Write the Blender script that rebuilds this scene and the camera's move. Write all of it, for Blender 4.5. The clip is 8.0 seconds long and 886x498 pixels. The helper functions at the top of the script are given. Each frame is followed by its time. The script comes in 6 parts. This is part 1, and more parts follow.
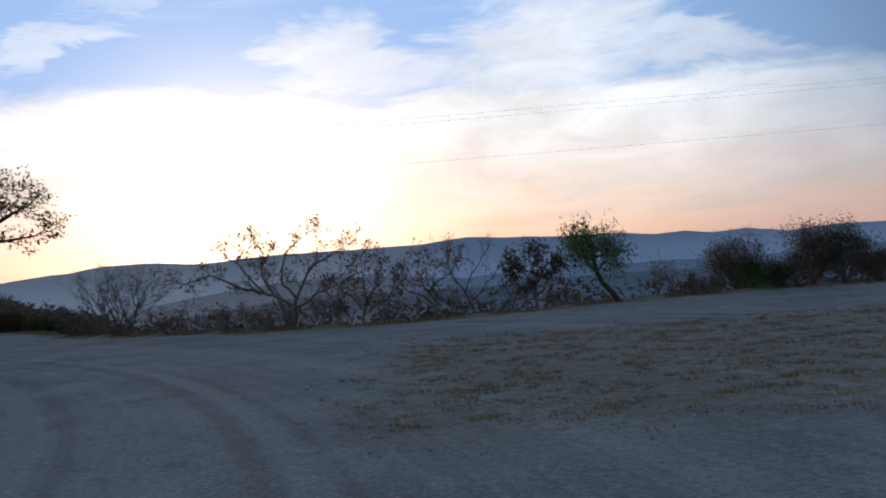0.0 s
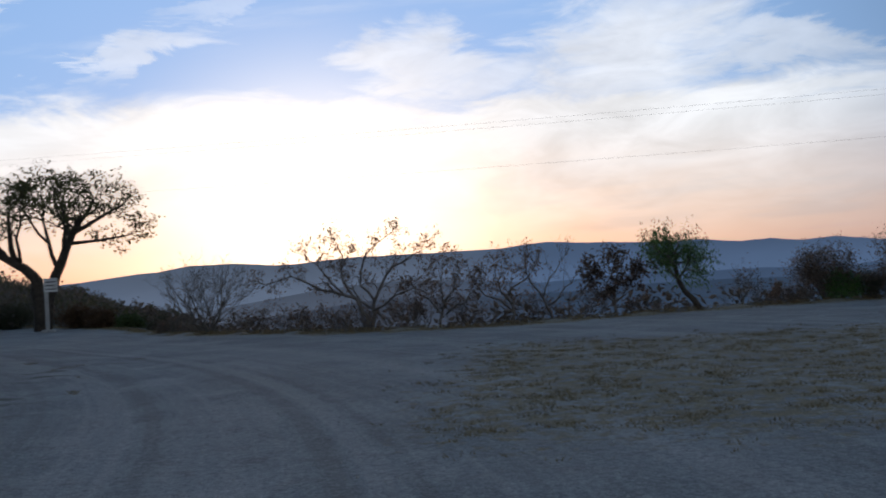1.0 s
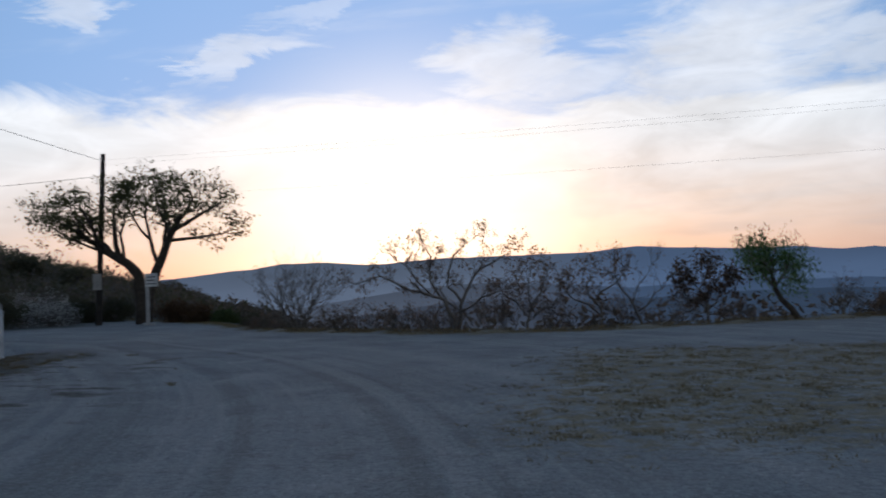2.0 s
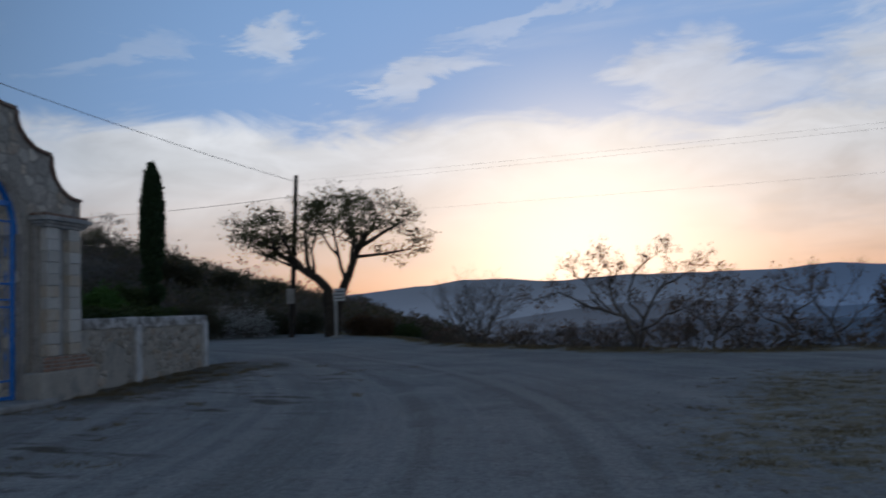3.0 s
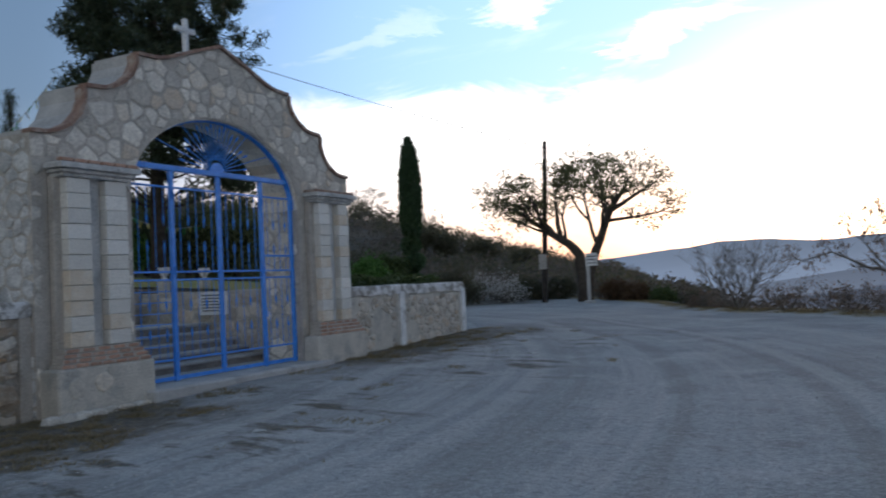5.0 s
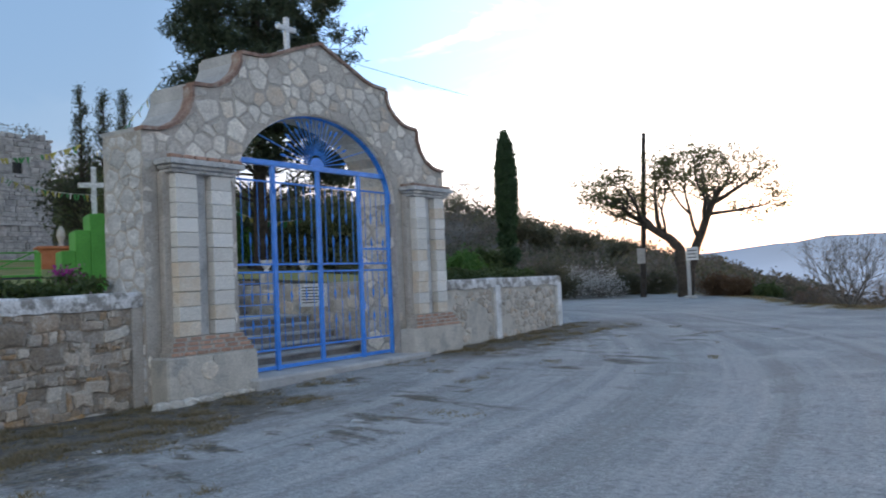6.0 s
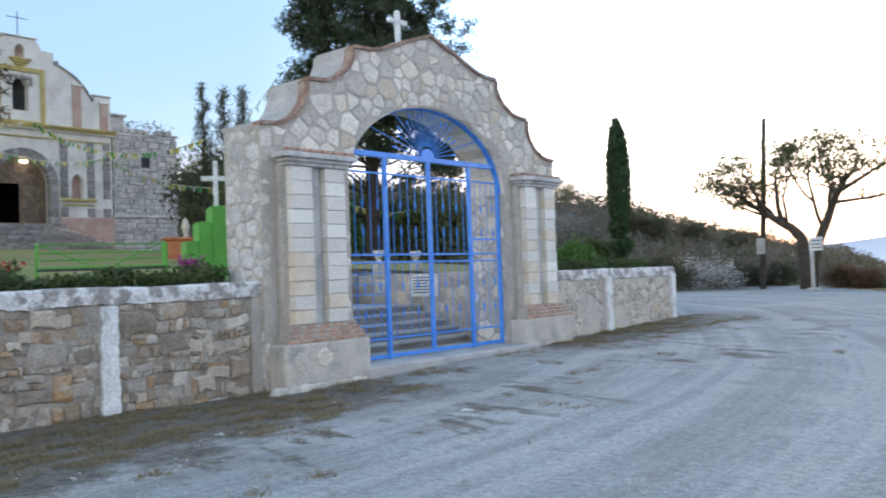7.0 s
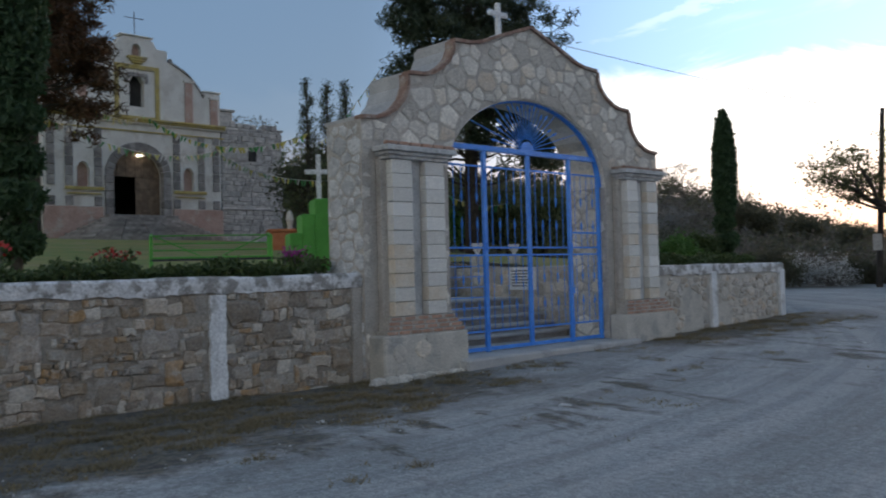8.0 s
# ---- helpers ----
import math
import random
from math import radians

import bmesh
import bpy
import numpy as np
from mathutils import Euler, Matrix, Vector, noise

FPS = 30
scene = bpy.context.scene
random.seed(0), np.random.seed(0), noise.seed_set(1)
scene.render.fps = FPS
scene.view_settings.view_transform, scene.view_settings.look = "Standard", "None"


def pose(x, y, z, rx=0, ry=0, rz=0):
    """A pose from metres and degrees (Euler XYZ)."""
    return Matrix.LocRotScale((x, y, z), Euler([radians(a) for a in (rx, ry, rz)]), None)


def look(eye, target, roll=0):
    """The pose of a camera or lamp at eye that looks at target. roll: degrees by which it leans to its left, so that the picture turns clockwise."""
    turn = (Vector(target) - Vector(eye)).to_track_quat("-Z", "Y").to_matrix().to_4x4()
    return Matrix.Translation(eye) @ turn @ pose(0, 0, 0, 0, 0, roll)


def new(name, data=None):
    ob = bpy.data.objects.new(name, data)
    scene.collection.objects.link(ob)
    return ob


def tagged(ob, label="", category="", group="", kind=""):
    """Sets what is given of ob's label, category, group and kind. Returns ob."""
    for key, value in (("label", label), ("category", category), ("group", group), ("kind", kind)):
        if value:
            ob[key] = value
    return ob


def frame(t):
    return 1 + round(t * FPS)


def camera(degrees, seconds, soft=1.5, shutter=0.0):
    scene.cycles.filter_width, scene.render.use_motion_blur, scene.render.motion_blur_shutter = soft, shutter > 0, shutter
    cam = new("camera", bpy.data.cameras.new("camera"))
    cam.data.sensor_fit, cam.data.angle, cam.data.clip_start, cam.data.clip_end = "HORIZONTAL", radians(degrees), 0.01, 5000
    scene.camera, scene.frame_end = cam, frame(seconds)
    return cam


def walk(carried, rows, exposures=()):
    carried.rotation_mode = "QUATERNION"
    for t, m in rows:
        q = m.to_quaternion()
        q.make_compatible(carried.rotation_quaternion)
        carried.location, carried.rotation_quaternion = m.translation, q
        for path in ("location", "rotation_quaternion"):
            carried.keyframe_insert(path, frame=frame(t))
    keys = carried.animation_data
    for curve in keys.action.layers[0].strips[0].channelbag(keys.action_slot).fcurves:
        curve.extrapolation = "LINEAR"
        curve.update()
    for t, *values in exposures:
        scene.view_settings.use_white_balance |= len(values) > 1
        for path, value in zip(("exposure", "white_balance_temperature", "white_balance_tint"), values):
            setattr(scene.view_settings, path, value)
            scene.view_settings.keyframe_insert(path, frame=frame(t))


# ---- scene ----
cam = camera(53.87, 8.0, soft=1.9, shutter=0.5)
EYE = (0.0, 0.0, 1.6)
TURNS = [
    (0.0, 91.29, 4.49, 3.31),
    (0.5, 91.60, 4.41, 5.78),
    (1.0, 91.91, 3.59, 8.40),
    (2.5, 93.15, 2.12, 19.11),
    (3.0, 93.83, 1.88, 25.86),
    (3.5, 92.82, 2.27, 31.04),
    (4.0, 93.13, 3.14, 34.00),
    (4.5, 92.53, 3.08, 37.70),
    (5.0, 92.21, 2.75, 42.32),
    (6.5, 91.93, 2.25, 51.78),
    (7.0, 91.72, 2.16, 55.82),
    (7.5, 91.65, 2.01, 59.18),
    (8.0, 91.47, 1.52, 62.28),
]
walk(cam, [(t, pose(*EYE, a, b, c)) for t, a, b, c in TURNS],
     [(0.0, -0.68, 6150, 10), (1.2, -0.78, 6150, 10), (2.5, -0.9, 6050, 10), (3.0, -1.18, 6050, 10), (3.5, -1.10, 6100, 10), (4.0, -0.62, 6250, 10), (4.5, -0.15, 6350, 10), (5.0, 0.15, 6400, 10),
      (6.5, 1.45, 6650, 10), (7.0, 1.75, 6800, 10), (7.5, 1.72, 6800, 10), (7.7, 1.35, 6800, 10), (8.0, 0.36, 6750, 10)])

# ---------------------------------------------------------------- sky and sun
SUN_AZ, SUN_EL = 16.3, 1.9


def polar(az, d, z=0.0):
    """A place d metres from the eye, az degrees to the left of +y."""
    return Vector((-d * math.sin(radians(az)), d * math.cos(radians(az)), z))


class Nodes:
    """Short hand for node trees."""

    def __init__(self, tree):
        self.tree = tree
        tree.nodes.clear()

    def add(self, kind, values=(), **props):
        n = self.tree.nodes.new(kind)
        for key, value in props.items():
            setattr(n, key, value)
        for key, value in dict(values).items():
            if isinstance(value, bpy.types.NodeSocket):
                self.tree.links.new(value, n.inputs[key])
            else:
                n.inputs[key].default_value = value
        return n

    def math(self, op, a, b=0.0, c=0.0, clamp=False):
        return self.add("ShaderNodeMath", {0: a, 1: b, 2: c}, operation=op, use_clamp=clamp).outputs[0]

    def step(self, value, lo, hi, a=0.0, b=1.0, smooth=True):
        n = self.add("ShaderNodeMapRange", {0: value, 1: lo, 2: hi, 3: a, 4: b})
        n.interpolation_type = "SMOOTHSTEP" if smooth else "LINEAR"
        return n.outputs[0]

    def mix(self, f, a, b, mode="MIX"):
        return self.add("ShaderNodeMix", {0: f, 6: a, 7: b}, data_type="RGBA", blend_type=mode).outputs[2]

    def noise(self, vec, scale, detail=4.0, rough=0.55, distort=0.0):
        return self.add("ShaderNodeTexNoise", {"Vector": vec, "Scale": scale, "Detail": detail, "Roughness": rough, "Distortion": distort}).outputs[0]


def rgb(r, g, b):
    return (r, g, b, 1.0)


world = bpy.data.worlds.new("dusk_sky")
scene.world = world
world.use_nodes = True
w = Nodes(world.node_tree)
way = w.add("ShaderNodeTexCoord").outputs["Generated"]
xyz = w.add("ShaderNodeSeparateXYZ", {0: way}).outputs
up = w.math("MAXIMUM", xyz[2], 0.0)
sun_way = polar(SUN_AZ, 1, math.tan(radians(SUN_EL))).normalized()
near = w.add("ShaderNodeVectorMath", {0: way, 1: sun_way}, operation="DOT_PRODUCT").outputs["Value"]
# high veil clouds in a flat layer
lift = w.math("ADD", up, 0.10)
flat = w.add("ShaderNodeCombineXYZ", {0: w.math("DIVIDE", xyz[0], lift), 1: w.math("DIVIDE", xyz[1], lift), 2: 0.0}).outputs[0]
turned = w.add("ShaderNodeMapping", {0: flat, 1: (3.1, 1.7, 0.0), 2: (0.0, 0.0, radians(-24)), 3: (0.55, 1.25, 1.0)}).outputs[0]
cloud = w.noise(turned, 1.25, 7.0, 0.56, 0.35)
fine = w.noise(turned, 4.6, 5.0, 0.6, 0.5)
cloud = w.math("ADD", w.math("MULTIPLY", cloud, 0.82), w.math("MULTIPLY", fine, 0.18))
# a pale bank along the horizon and loose puffs over it, by azimuth and elevation in degrees
azimuth = w.math("MULTIPLY", w.math("ARCTAN2", w.math("MULTIPLY", xyz[0], -1.0), xyz[1]), 57.296)
height = w.math("MULTIPLY", w.math("ARCSINE", xyz[2]), 57.296)
tall = w.add("ShaderNodeMapping", {0: way, 2: (0.0, radians(14), 0.0), 3: (4.0, 4.0, 11.0)}).outputs[0]
torn = w.noise(tall, 1.6, 8.0, 0.62, 0.8)
wisp = w.noise(w.add("ShaderNodeMapping", {0: way, 1: (2.0, 5.0, 1.0), 2: (0.0, radians(22), 0.0), 3: (5.0, 5.0, 16.0)}).outputs[0], 2.2, 8.0, 0.64, 0.7)
az_torn = w.math("ADD", azimuth, w.math("MULTIPLY", w.math("SUBTRACT", wisp, 0.5), 15.0))
el_torn = w.math("ADD", height, w.math("MULTIPLY", w.math("SUBTRACT", torn, 0.5), 6.5))
bank_top = w.math("ADD", 12.0, w.math("MULTIPLY", w.step(azimuth, -2.0, -22.0), -1.2))
bank = w.step(w.math("SUBTRACT", el_torn, bank_top), -1.6, 0.9, 1.0, 0.0)
# azimuth, elevation, half length, half height, tilt, weight
PUFFS = ((36.4, 17.2, 2.4, 0.9, 8, 0.65), (27.6, 14.9, 4.0, 1.1, 24, 0.65), (9.0, 14.2, 4.2, 2.4, 4, 0.8), (5.0, 13.2, 6.0, 1.4, 0, 0.7), (-5.0, 13.6, 8.0, 4.2, 14, 0.95), (-14.0, 12.8, 6.0, 1.3, -14, 0.75), (-8.0, 17.5, 7.0, 1.4, 20, 0.6),
         (20.0, 18.6, 6.0, 0.6, 12, 0.35), (46.0, 16.0, 5.0, 0.6, 10, 0.25))
streaks = w.math("MULTIPLY", w.step(cloud, 0.56, 0.74), 0.35)
for a0, e0, long, high, tilt, weight in PUFFS:
    c, q = math.cos(radians(tilt)), math.sin(radians(tilt))
    da, de = w.math("SUBTRACT", a0, az_torn), w.math("SUBTRACT", el_torn, e0)
    u = w.math("ADD", w.math("MULTIPLY", da, c / long), w.math("MULTIPLY", de, q / long))
    v = w.math("ADD", w.math("MULTIPLY", da, -q / high), w.math("MULTIPLY", de, c / high))
    off = w.math("ADD", w.math("MULTIPLY", u, u), w.math("MULTIPLY", v, v))
    streaks = w.math("MAXIMUM", streaks, w.step(off, 0.0, 1.7, 0.86 * weight, 0.0))
veil = w.math("MAXIMUM", bank, streaks)
blue = w.mix(w.step(near, -0.80, 0.25), rgb(0.60, 0.63, 0.67), rgb(0.100, 0.180, 0.315))
blue = w.mix(w.step(near, 0.60, 0.96), blue, rgb(0.44, 0.76, 1.30))
blue = w.mix(w.step(up, 0.32, 0.65), blue, rgb(0.112, 0.18, 0.29))
white = w.mix(w.step(near, 0.45, 0.94), rgb(0.30, 0.34, 0.39), rgb(1.42, 1.43, 1.46))
white = w.mix(w.step(up, 0.32, 0.6), white, rgb(0.24, 0.265, 0.31))
puffs = w.step(w.noise(tall, 2.4, 7.0, 0.6, 0.6), 0.3, 0.7, 0.80, 1.12, False)
white = w.mix(1.0, white, w.add("ShaderNodeCombineColor", {k: puffs for k in range(3)}).outputs[0], "MULTIPLY")
sky = w.mix(w.math("MULTIPLY", veil, w.step(near, 0.62, 0.90, 0.05, 1.0)), blue, white)
# warm band over the horizon, with grey streaks
band = w.math("POWER", w.step(up, 0.015, 0.165, 1.0, 0.0, False), 1.2)
warm = w.mix(w.step(near, 0.80, 0.99), rgb(0.86, 0.56, 0.48), rgb(1.36, 0.88, 0.64))
layers = w.noise(w.add("ShaderNodeMapping", {0: way, 3: (3.0, 3.0, 26.0)}).outputs[0], 1.6, 4.0, 0.55)
warm = w.mix(w.math("MULTIPLY", w.step(layers, 0.48, 0.66), 0.5), warm, rgb(0.62, 0.50, 0.50))
sky = w.mix(w.math("MULTIPLY", band, w.step(near, 0.1, 0.9, 0.25, 0.95)), sky, warm)
glow = w.math("POWER", w.step(near, 0.945, 1.0, 0.0, 1.0, False), 3.2)
sky = w.mix(glow, sky, rgb(2.3, 2.15, 1.92))
clear = w.add("ShaderNodeTexSky", sky_type="NISHITA", sun_disc=False, sun_elevation=radians(SUN_EL), sun_rotation=radians(-SUN_AZ)).outputs[0]
both = w.add("ShaderNodeAddShader", {
    0: w.add("ShaderNodeBackground", {0: sky, 1: 1.0}).outputs[0],
    1: w.add("ShaderNodeBackground", {0: clear, 1: 0.05}).outputs[0]}).outputs[0]
w.add("ShaderNodeOutputWorld", {0: both})

sun = new("sun", bpy.data.lights.new("sun", "SUN"))
sun.data.energy, sun.data.angle, sun.data.color = 0.6, radians(8), (1.0, 0.66, 0.38)
sun.matrix_world = look(sun_way * 50, (0, 0, 0))


# ---------------------------------------------------------------- materials
def surface(name, a, b, scale=3.0, rough=0.9, bump=0.3, grain=40.0, depth=0.01, vary=0.0, stain=None, stain_scale=1.2, metal=0.0, island=False, hue=None, smear=None, spread=(0.50, 0.66), cover=0.35):
    """Two tones mixed by noise, a fine grain with relief, stains, and a shift from piece to piece."""
    m = bpy.data.materials.new(name)
    m.use_nodes = True
    n = Nodes(m.node_tree)
    place = n.add("ShaderNodeTexCoord").outputs["Object"]
    where = n.add("ShaderNodeNewGeometry")
    info = n.add("ShaderNodeObjectInfo")
    one = where.outputs["Random Per Island"] if island else info.outputs["Random"]
    still = place
    if vary or hue:
        place = n.add("ShaderNodeVectorMath", {0: place, 1: n.add("ShaderNodeCombineXYZ", {0: n.math("MULTIPLY", one, 37.0), 1: n.math("MULTIPLY", one, 11.0)}).outputs[0]}, operation="ADD").outputs[0]
    big = n.noise(place, scale, 5.0, 0.6)
    small = n.noise(place, grain, 3.0, 0.65)
    tone = n.mix(n.step(big, 0.35, 0.66), rgb(*a), rgb(*b))
    if hue:
        ramp = n.add("ShaderNodeValToRGB", {0: one})
        ramp.color_ramp.interpolation = "CONSTANT"
        for k, c in enumerate(hue):
            e = ramp.color_ramp.elements[k] if k < 2 else ramp.color_ramp.elements.new(k / len(hue))
            e.position, e.color = k / len(hue), rgb(*c)
        tone = n.mix(n.step(big, 0.30, 0.75, 0.75, 0.35), tone, ramp.outputs[0])
    if stain:
        spots = n.step(n.noise(place, stain_scale, 8.0, 0.68), *spread)
        tone = n.mix(n.math("MULTIPLY", spots, 0.85), tone, rgb(*stain))
    if smear:
        wash = n.step(n.noise(still, 2.6, 9.0, 0.72), 0.46, 0.60)
        tone = n.mix(n.math("MULTIPLY", wash, cover), tone, rgb(*smear))
    tone = n.mix(1.0, tone, n.add("ShaderNodeCombineColor", {k: n.step(small, 0.27, 0.73, 0.66, 1.30, False) for k in range(3)}).outputs[0], "MULTIPLY")
    if vary:
        tone = n.mix(1.0, tone, n.add("ShaderNodeCombineColor", {k: n.step(one, 0.0, 1.0, 1 - vary, 1 + vary, False) for k in range(3)}).outputs[0], "MULTIPLY")
    high = n.math("ADD", n.math("MULTIPLY", small, 0.5), big)
    relief = n.add("ShaderNodeBump", {"Strength": bump, "Distance": depth, "Height": high}).outputs[0]
    b = n.add("ShaderNodeBsdfPrincipled", {"Base Color": tone, "Roughness": n.step(small, 0.2, 0.8, rough - 0.08, min(1.0, rough + 0.08), False), "Metallic": metal, "Normal": relief})
    n.add("ShaderNodeOutputMaterial", {0: b.outputs[0]})
    return m


def leafage(name, a, b, thin=0.35, rough=0.6):
    """Leaves: a tone for each leaf, some light through them."""
    m = bpy.data.materials.new(name)
    m.use_nodes = True
    n = Nodes(m.node_tree)
    one = n.add("ShaderNodeNewGeometry").outputs["Random Per Island"]
    place = n.add("ShaderNodeTexCoord").outputs["Object"]
    tone = n.mix(n.math("ADD", n.math("MULTIPLY", one, 0.6), n.math("MULTIPLY", n.noise(place, 0.9), 0.4)), rgb(*a), rgb(*b))
    front = n.add("ShaderNodeBsdfPrincipled", {"Base Color": tone, "Roughness": rough}).outputs[0]
    back = n.add("ShaderNodeBsdfTranslucent", {0: tone}).outputs[0]
    n.add("ShaderNodeOutputMaterial", {0: n.add("ShaderNodeMixShader", {0: thin, 1: front, 2: back}).outputs[0]})
    return m


def haze_painted(name, side, sunward, z0, z1):
    """A far range: dusk haze painted as glow over dark ground, brighter towards sun and valley."""
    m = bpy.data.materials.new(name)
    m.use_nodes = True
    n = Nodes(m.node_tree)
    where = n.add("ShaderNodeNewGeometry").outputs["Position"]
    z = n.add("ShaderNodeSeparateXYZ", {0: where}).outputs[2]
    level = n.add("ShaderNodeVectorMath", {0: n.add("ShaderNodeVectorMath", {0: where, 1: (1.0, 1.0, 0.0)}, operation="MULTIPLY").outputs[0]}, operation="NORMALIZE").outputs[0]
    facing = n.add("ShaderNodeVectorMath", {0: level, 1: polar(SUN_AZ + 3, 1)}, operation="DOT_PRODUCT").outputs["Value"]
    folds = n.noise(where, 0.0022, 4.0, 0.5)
    haze_tone = n.mix(n.step(facing, 0.945, 0.995), rgb(*side), rgb(*sunward))
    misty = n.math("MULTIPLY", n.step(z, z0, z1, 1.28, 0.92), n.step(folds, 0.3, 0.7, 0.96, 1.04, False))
    haze_tone = n.mix(1.0, haze_tone, n.add("ShaderNodeCombineColor", {k: misty for k in range(3)}).outputs[0], "MULTIPLY")
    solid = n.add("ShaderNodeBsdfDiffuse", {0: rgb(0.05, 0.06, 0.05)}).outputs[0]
    # the haze is emitted colour on the slope itself
    lit = n.add("ShaderNodeEmission", {0: haze_tone, 1: 1.0}).outputs[0]
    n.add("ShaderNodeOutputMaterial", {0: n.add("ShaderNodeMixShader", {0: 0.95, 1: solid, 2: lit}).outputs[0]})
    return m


def ground_material():
    m = bpy.data.materials.new("pale_gravel_and_dry_grass")
    m.use_nodes = True
    n = Nodes(m.node_tree)
    place = n.add("ShaderNodeTexCoord").outputs["Object"]
    xy = n.add("ShaderNodeSeparateXYZ", {0: place}).outputs
    tint = n.add("ShaderNodeVertexColor", layer_name="zone").outputs[0]
    zone = n.add("ShaderNodeSeparateColor", {0: tint}).outputs
    big = n.noise(place, 0.35, 5.0, 0.6)
    mid = n.noise(place, 2.2, 6.0, 0.65)
    small = n.noise(place, 55.0, 3.0, 0.7)
    stone = n.add("ShaderNodeTexVoronoi", {"Vector": place, "Scale": 26.0}).outputs["Distance"]
    dust = n.mix(n.step(big, 0.35, 0.65), rgb(0.275, 0.285, 0.285), rgb(0.355, 0.365, 0.365))
    dust = n.mix(n.step(mid, 0.52, 0.72), dust, rgb(0.24, 0.23, 0.22))
    # long tracks that cars have worn along the bend
    ring = n.add("ShaderNodeVectorMath", {0: place, 1: (-37.4, -6.0, 0.0)}, operation="DISTANCE").outputs["Value"]
    track = n.noise(n.add("ShaderNodeCombineXYZ", {0: ring, 1: n.math("MULTIPLY", big, 0.5)}).outputs[0], 2.6, 4.0, 0.6)
    dust = n.mix(n.math("MULTIPLY", n.step(track, 0.50, 0.61), 0.52), dust, rgb(0.44, 0.43, 0.42))
    dust = n.mix(n.math("MULTIPLY", n.step(track, 0.38, 0.47, 1.0, 0.0), 0.42), dust, rgb(0.215, 0.205, 0.195))
    # two straighter ruts across the green
    lane = n.add("ShaderNodeVectorMath", {0: place, 1: (0.963, -0.269, 0.0)}, operation="DOT_PRODUCT").outputs["Value"]
    lane = n.math("ADD", lane, n.math("MULTIPLY", n.math("SUBTRACT", big, 0.5), 0.8))
    for at in (1.15, 2.75):
        rut = n.step(n.math("ABSOLUTE", n.math("SUBTRACT", lane, at)), 0.06, 0.22, 1.0, 0.0)
        dust = n.mix(n.math("MULTIPLY", n.math("MULTIPLY", rut, n.step(mid, 0.36, 0.54)), 0.5), dust, rgb(0.20, 0.195, 0.185))
    pale = n.step(n.noise(place, 0.55, 8.0, 0.66), 0.54, 0.66)
    dust = n.mix(n.math("MULTIPLY", pale, 0.6), dust, rgb(0.46, 0.455, 0.45))
    worn = n.step(n.noise(place, 7.0, 6.0, 0.7), 0.55, 0.72)
    dust = n.mix(n.math("MULTIPLY", worn, 0.5), dust, rgb(0.19, 0.18, 0.17))
    straw = n.mix(n.step(small, 0.3, 0.7), rgb(0.22, 0.185, 0.12), rgb(0.35, 0.285, 0.17))
    tufts = n.step(n.math("ADD", n.math("MULTIPLY", n.noise(place, 3.4, 8.0, 0.72), 0.7), n.math("MULTIPLY", zone[0], 0.32)), 0.47, 0.60)
    tone = n.mix(n.math("MULTIPLY", n.math("MULTIPLY", tufts, 0.92), n.step(zone[0], 0.02, 0.3)), dust, straw)
    scrub = n.mix(n.step(n.noise(place, 0.09, 7.0, 0.65), 0.4, 0.62), rgb(0.075, 0.066, 0.050), rgb(0.14, 0.11, 0.078))
    # trodden earth and dry grass along the foot of the churchyard wall
    depth = n.math("ADD", n.add("ShaderNodeVectorMath", {0: place, 1: (-0.9659, -0.2588, 0.0)}, operation="DOT_PRODUCT").outputs["Value"], -11.13)
    along = n.math("ADD", n.add("ShaderNodeVectorMath", {0: place, 1: (-0.2588, 0.9659, 0.0)}, operation="DOT_PRODUCT").outputs["Value"], 0.0)
    ragged = n.math("ADD", depth, n.math("MULTIPLY", n.math("SUBTRACT", n.noise(place, 1.3, 8.0, 0.70), 0.5), 6.0))
    ragged = n.math("ADD", ragged, n.step(along, 2.0, 13.0, 2.3, 0.0))
    strip = n.math("MULTIPLY", n.step(ragged, -2.7, -1.2), n.step(along, 22.0, 27.0, 1.0, 0.0))
    before = n.math("MULTIPLY", n.step(along, 9.8, 10.8), n.step(along, 14.6, 15.8, 1.0, 0.0))
    strip = n.math("MULTIPLY", strip, n.math("SUBTRACT", 1.0, n.math("MULTIPLY", before, 0.75)))
    stretched = n.add("ShaderNodeMapping", {0: place, 2: (0.0, 0.0, radians(-105)), 3: (0.55, 1.7, 1.0)}).outputs[0]
    patches = n.math("MULTIPLY", n.step(n.noise(stretched, 0.9, 7.0, 0.64), 0.55, 0.64), n.step(depth, -7.5, -4.5))
    strip = n.math("MAXIMUM", strip, n.math("MULTIPLY", n.math("MULTIPLY", patches, n.step(along, 20.0, 26.0, 1.0, 0.0)), n.step(depth, -0.9, -1.1)))
    litter = n.mix(n.step(n.noise(place, 9.0, 6.0, 0.7), 0.40, 0.62), rgb(0.052, 0.047, 0.039), rgb(0.155, 0.128, 0.088))
    tone = n.mix(n.math("MULTIPLY", strip, 0.9), tone, litter)
    tone = n.mix(zone[1], tone, scrub)
    tone = n.mix(1.0, tone, n.add("ShaderNodeCombineColor", {k: n.step(small, 0.28, 0.72, 0.52, 1.45, False) for k in range(3)}).outputs[0], "MULTIPLY")
    speck = n.noise(place, 13.0, 5.0, 0.75)
    tone = n.mix(1.0, tone, n.add("ShaderNodeCombineColor", {k: n.step(speck, 0.3, 0.7, 0.68, 1.30, False) for k in range(3)}).outputs[0], "MULTIPLY")
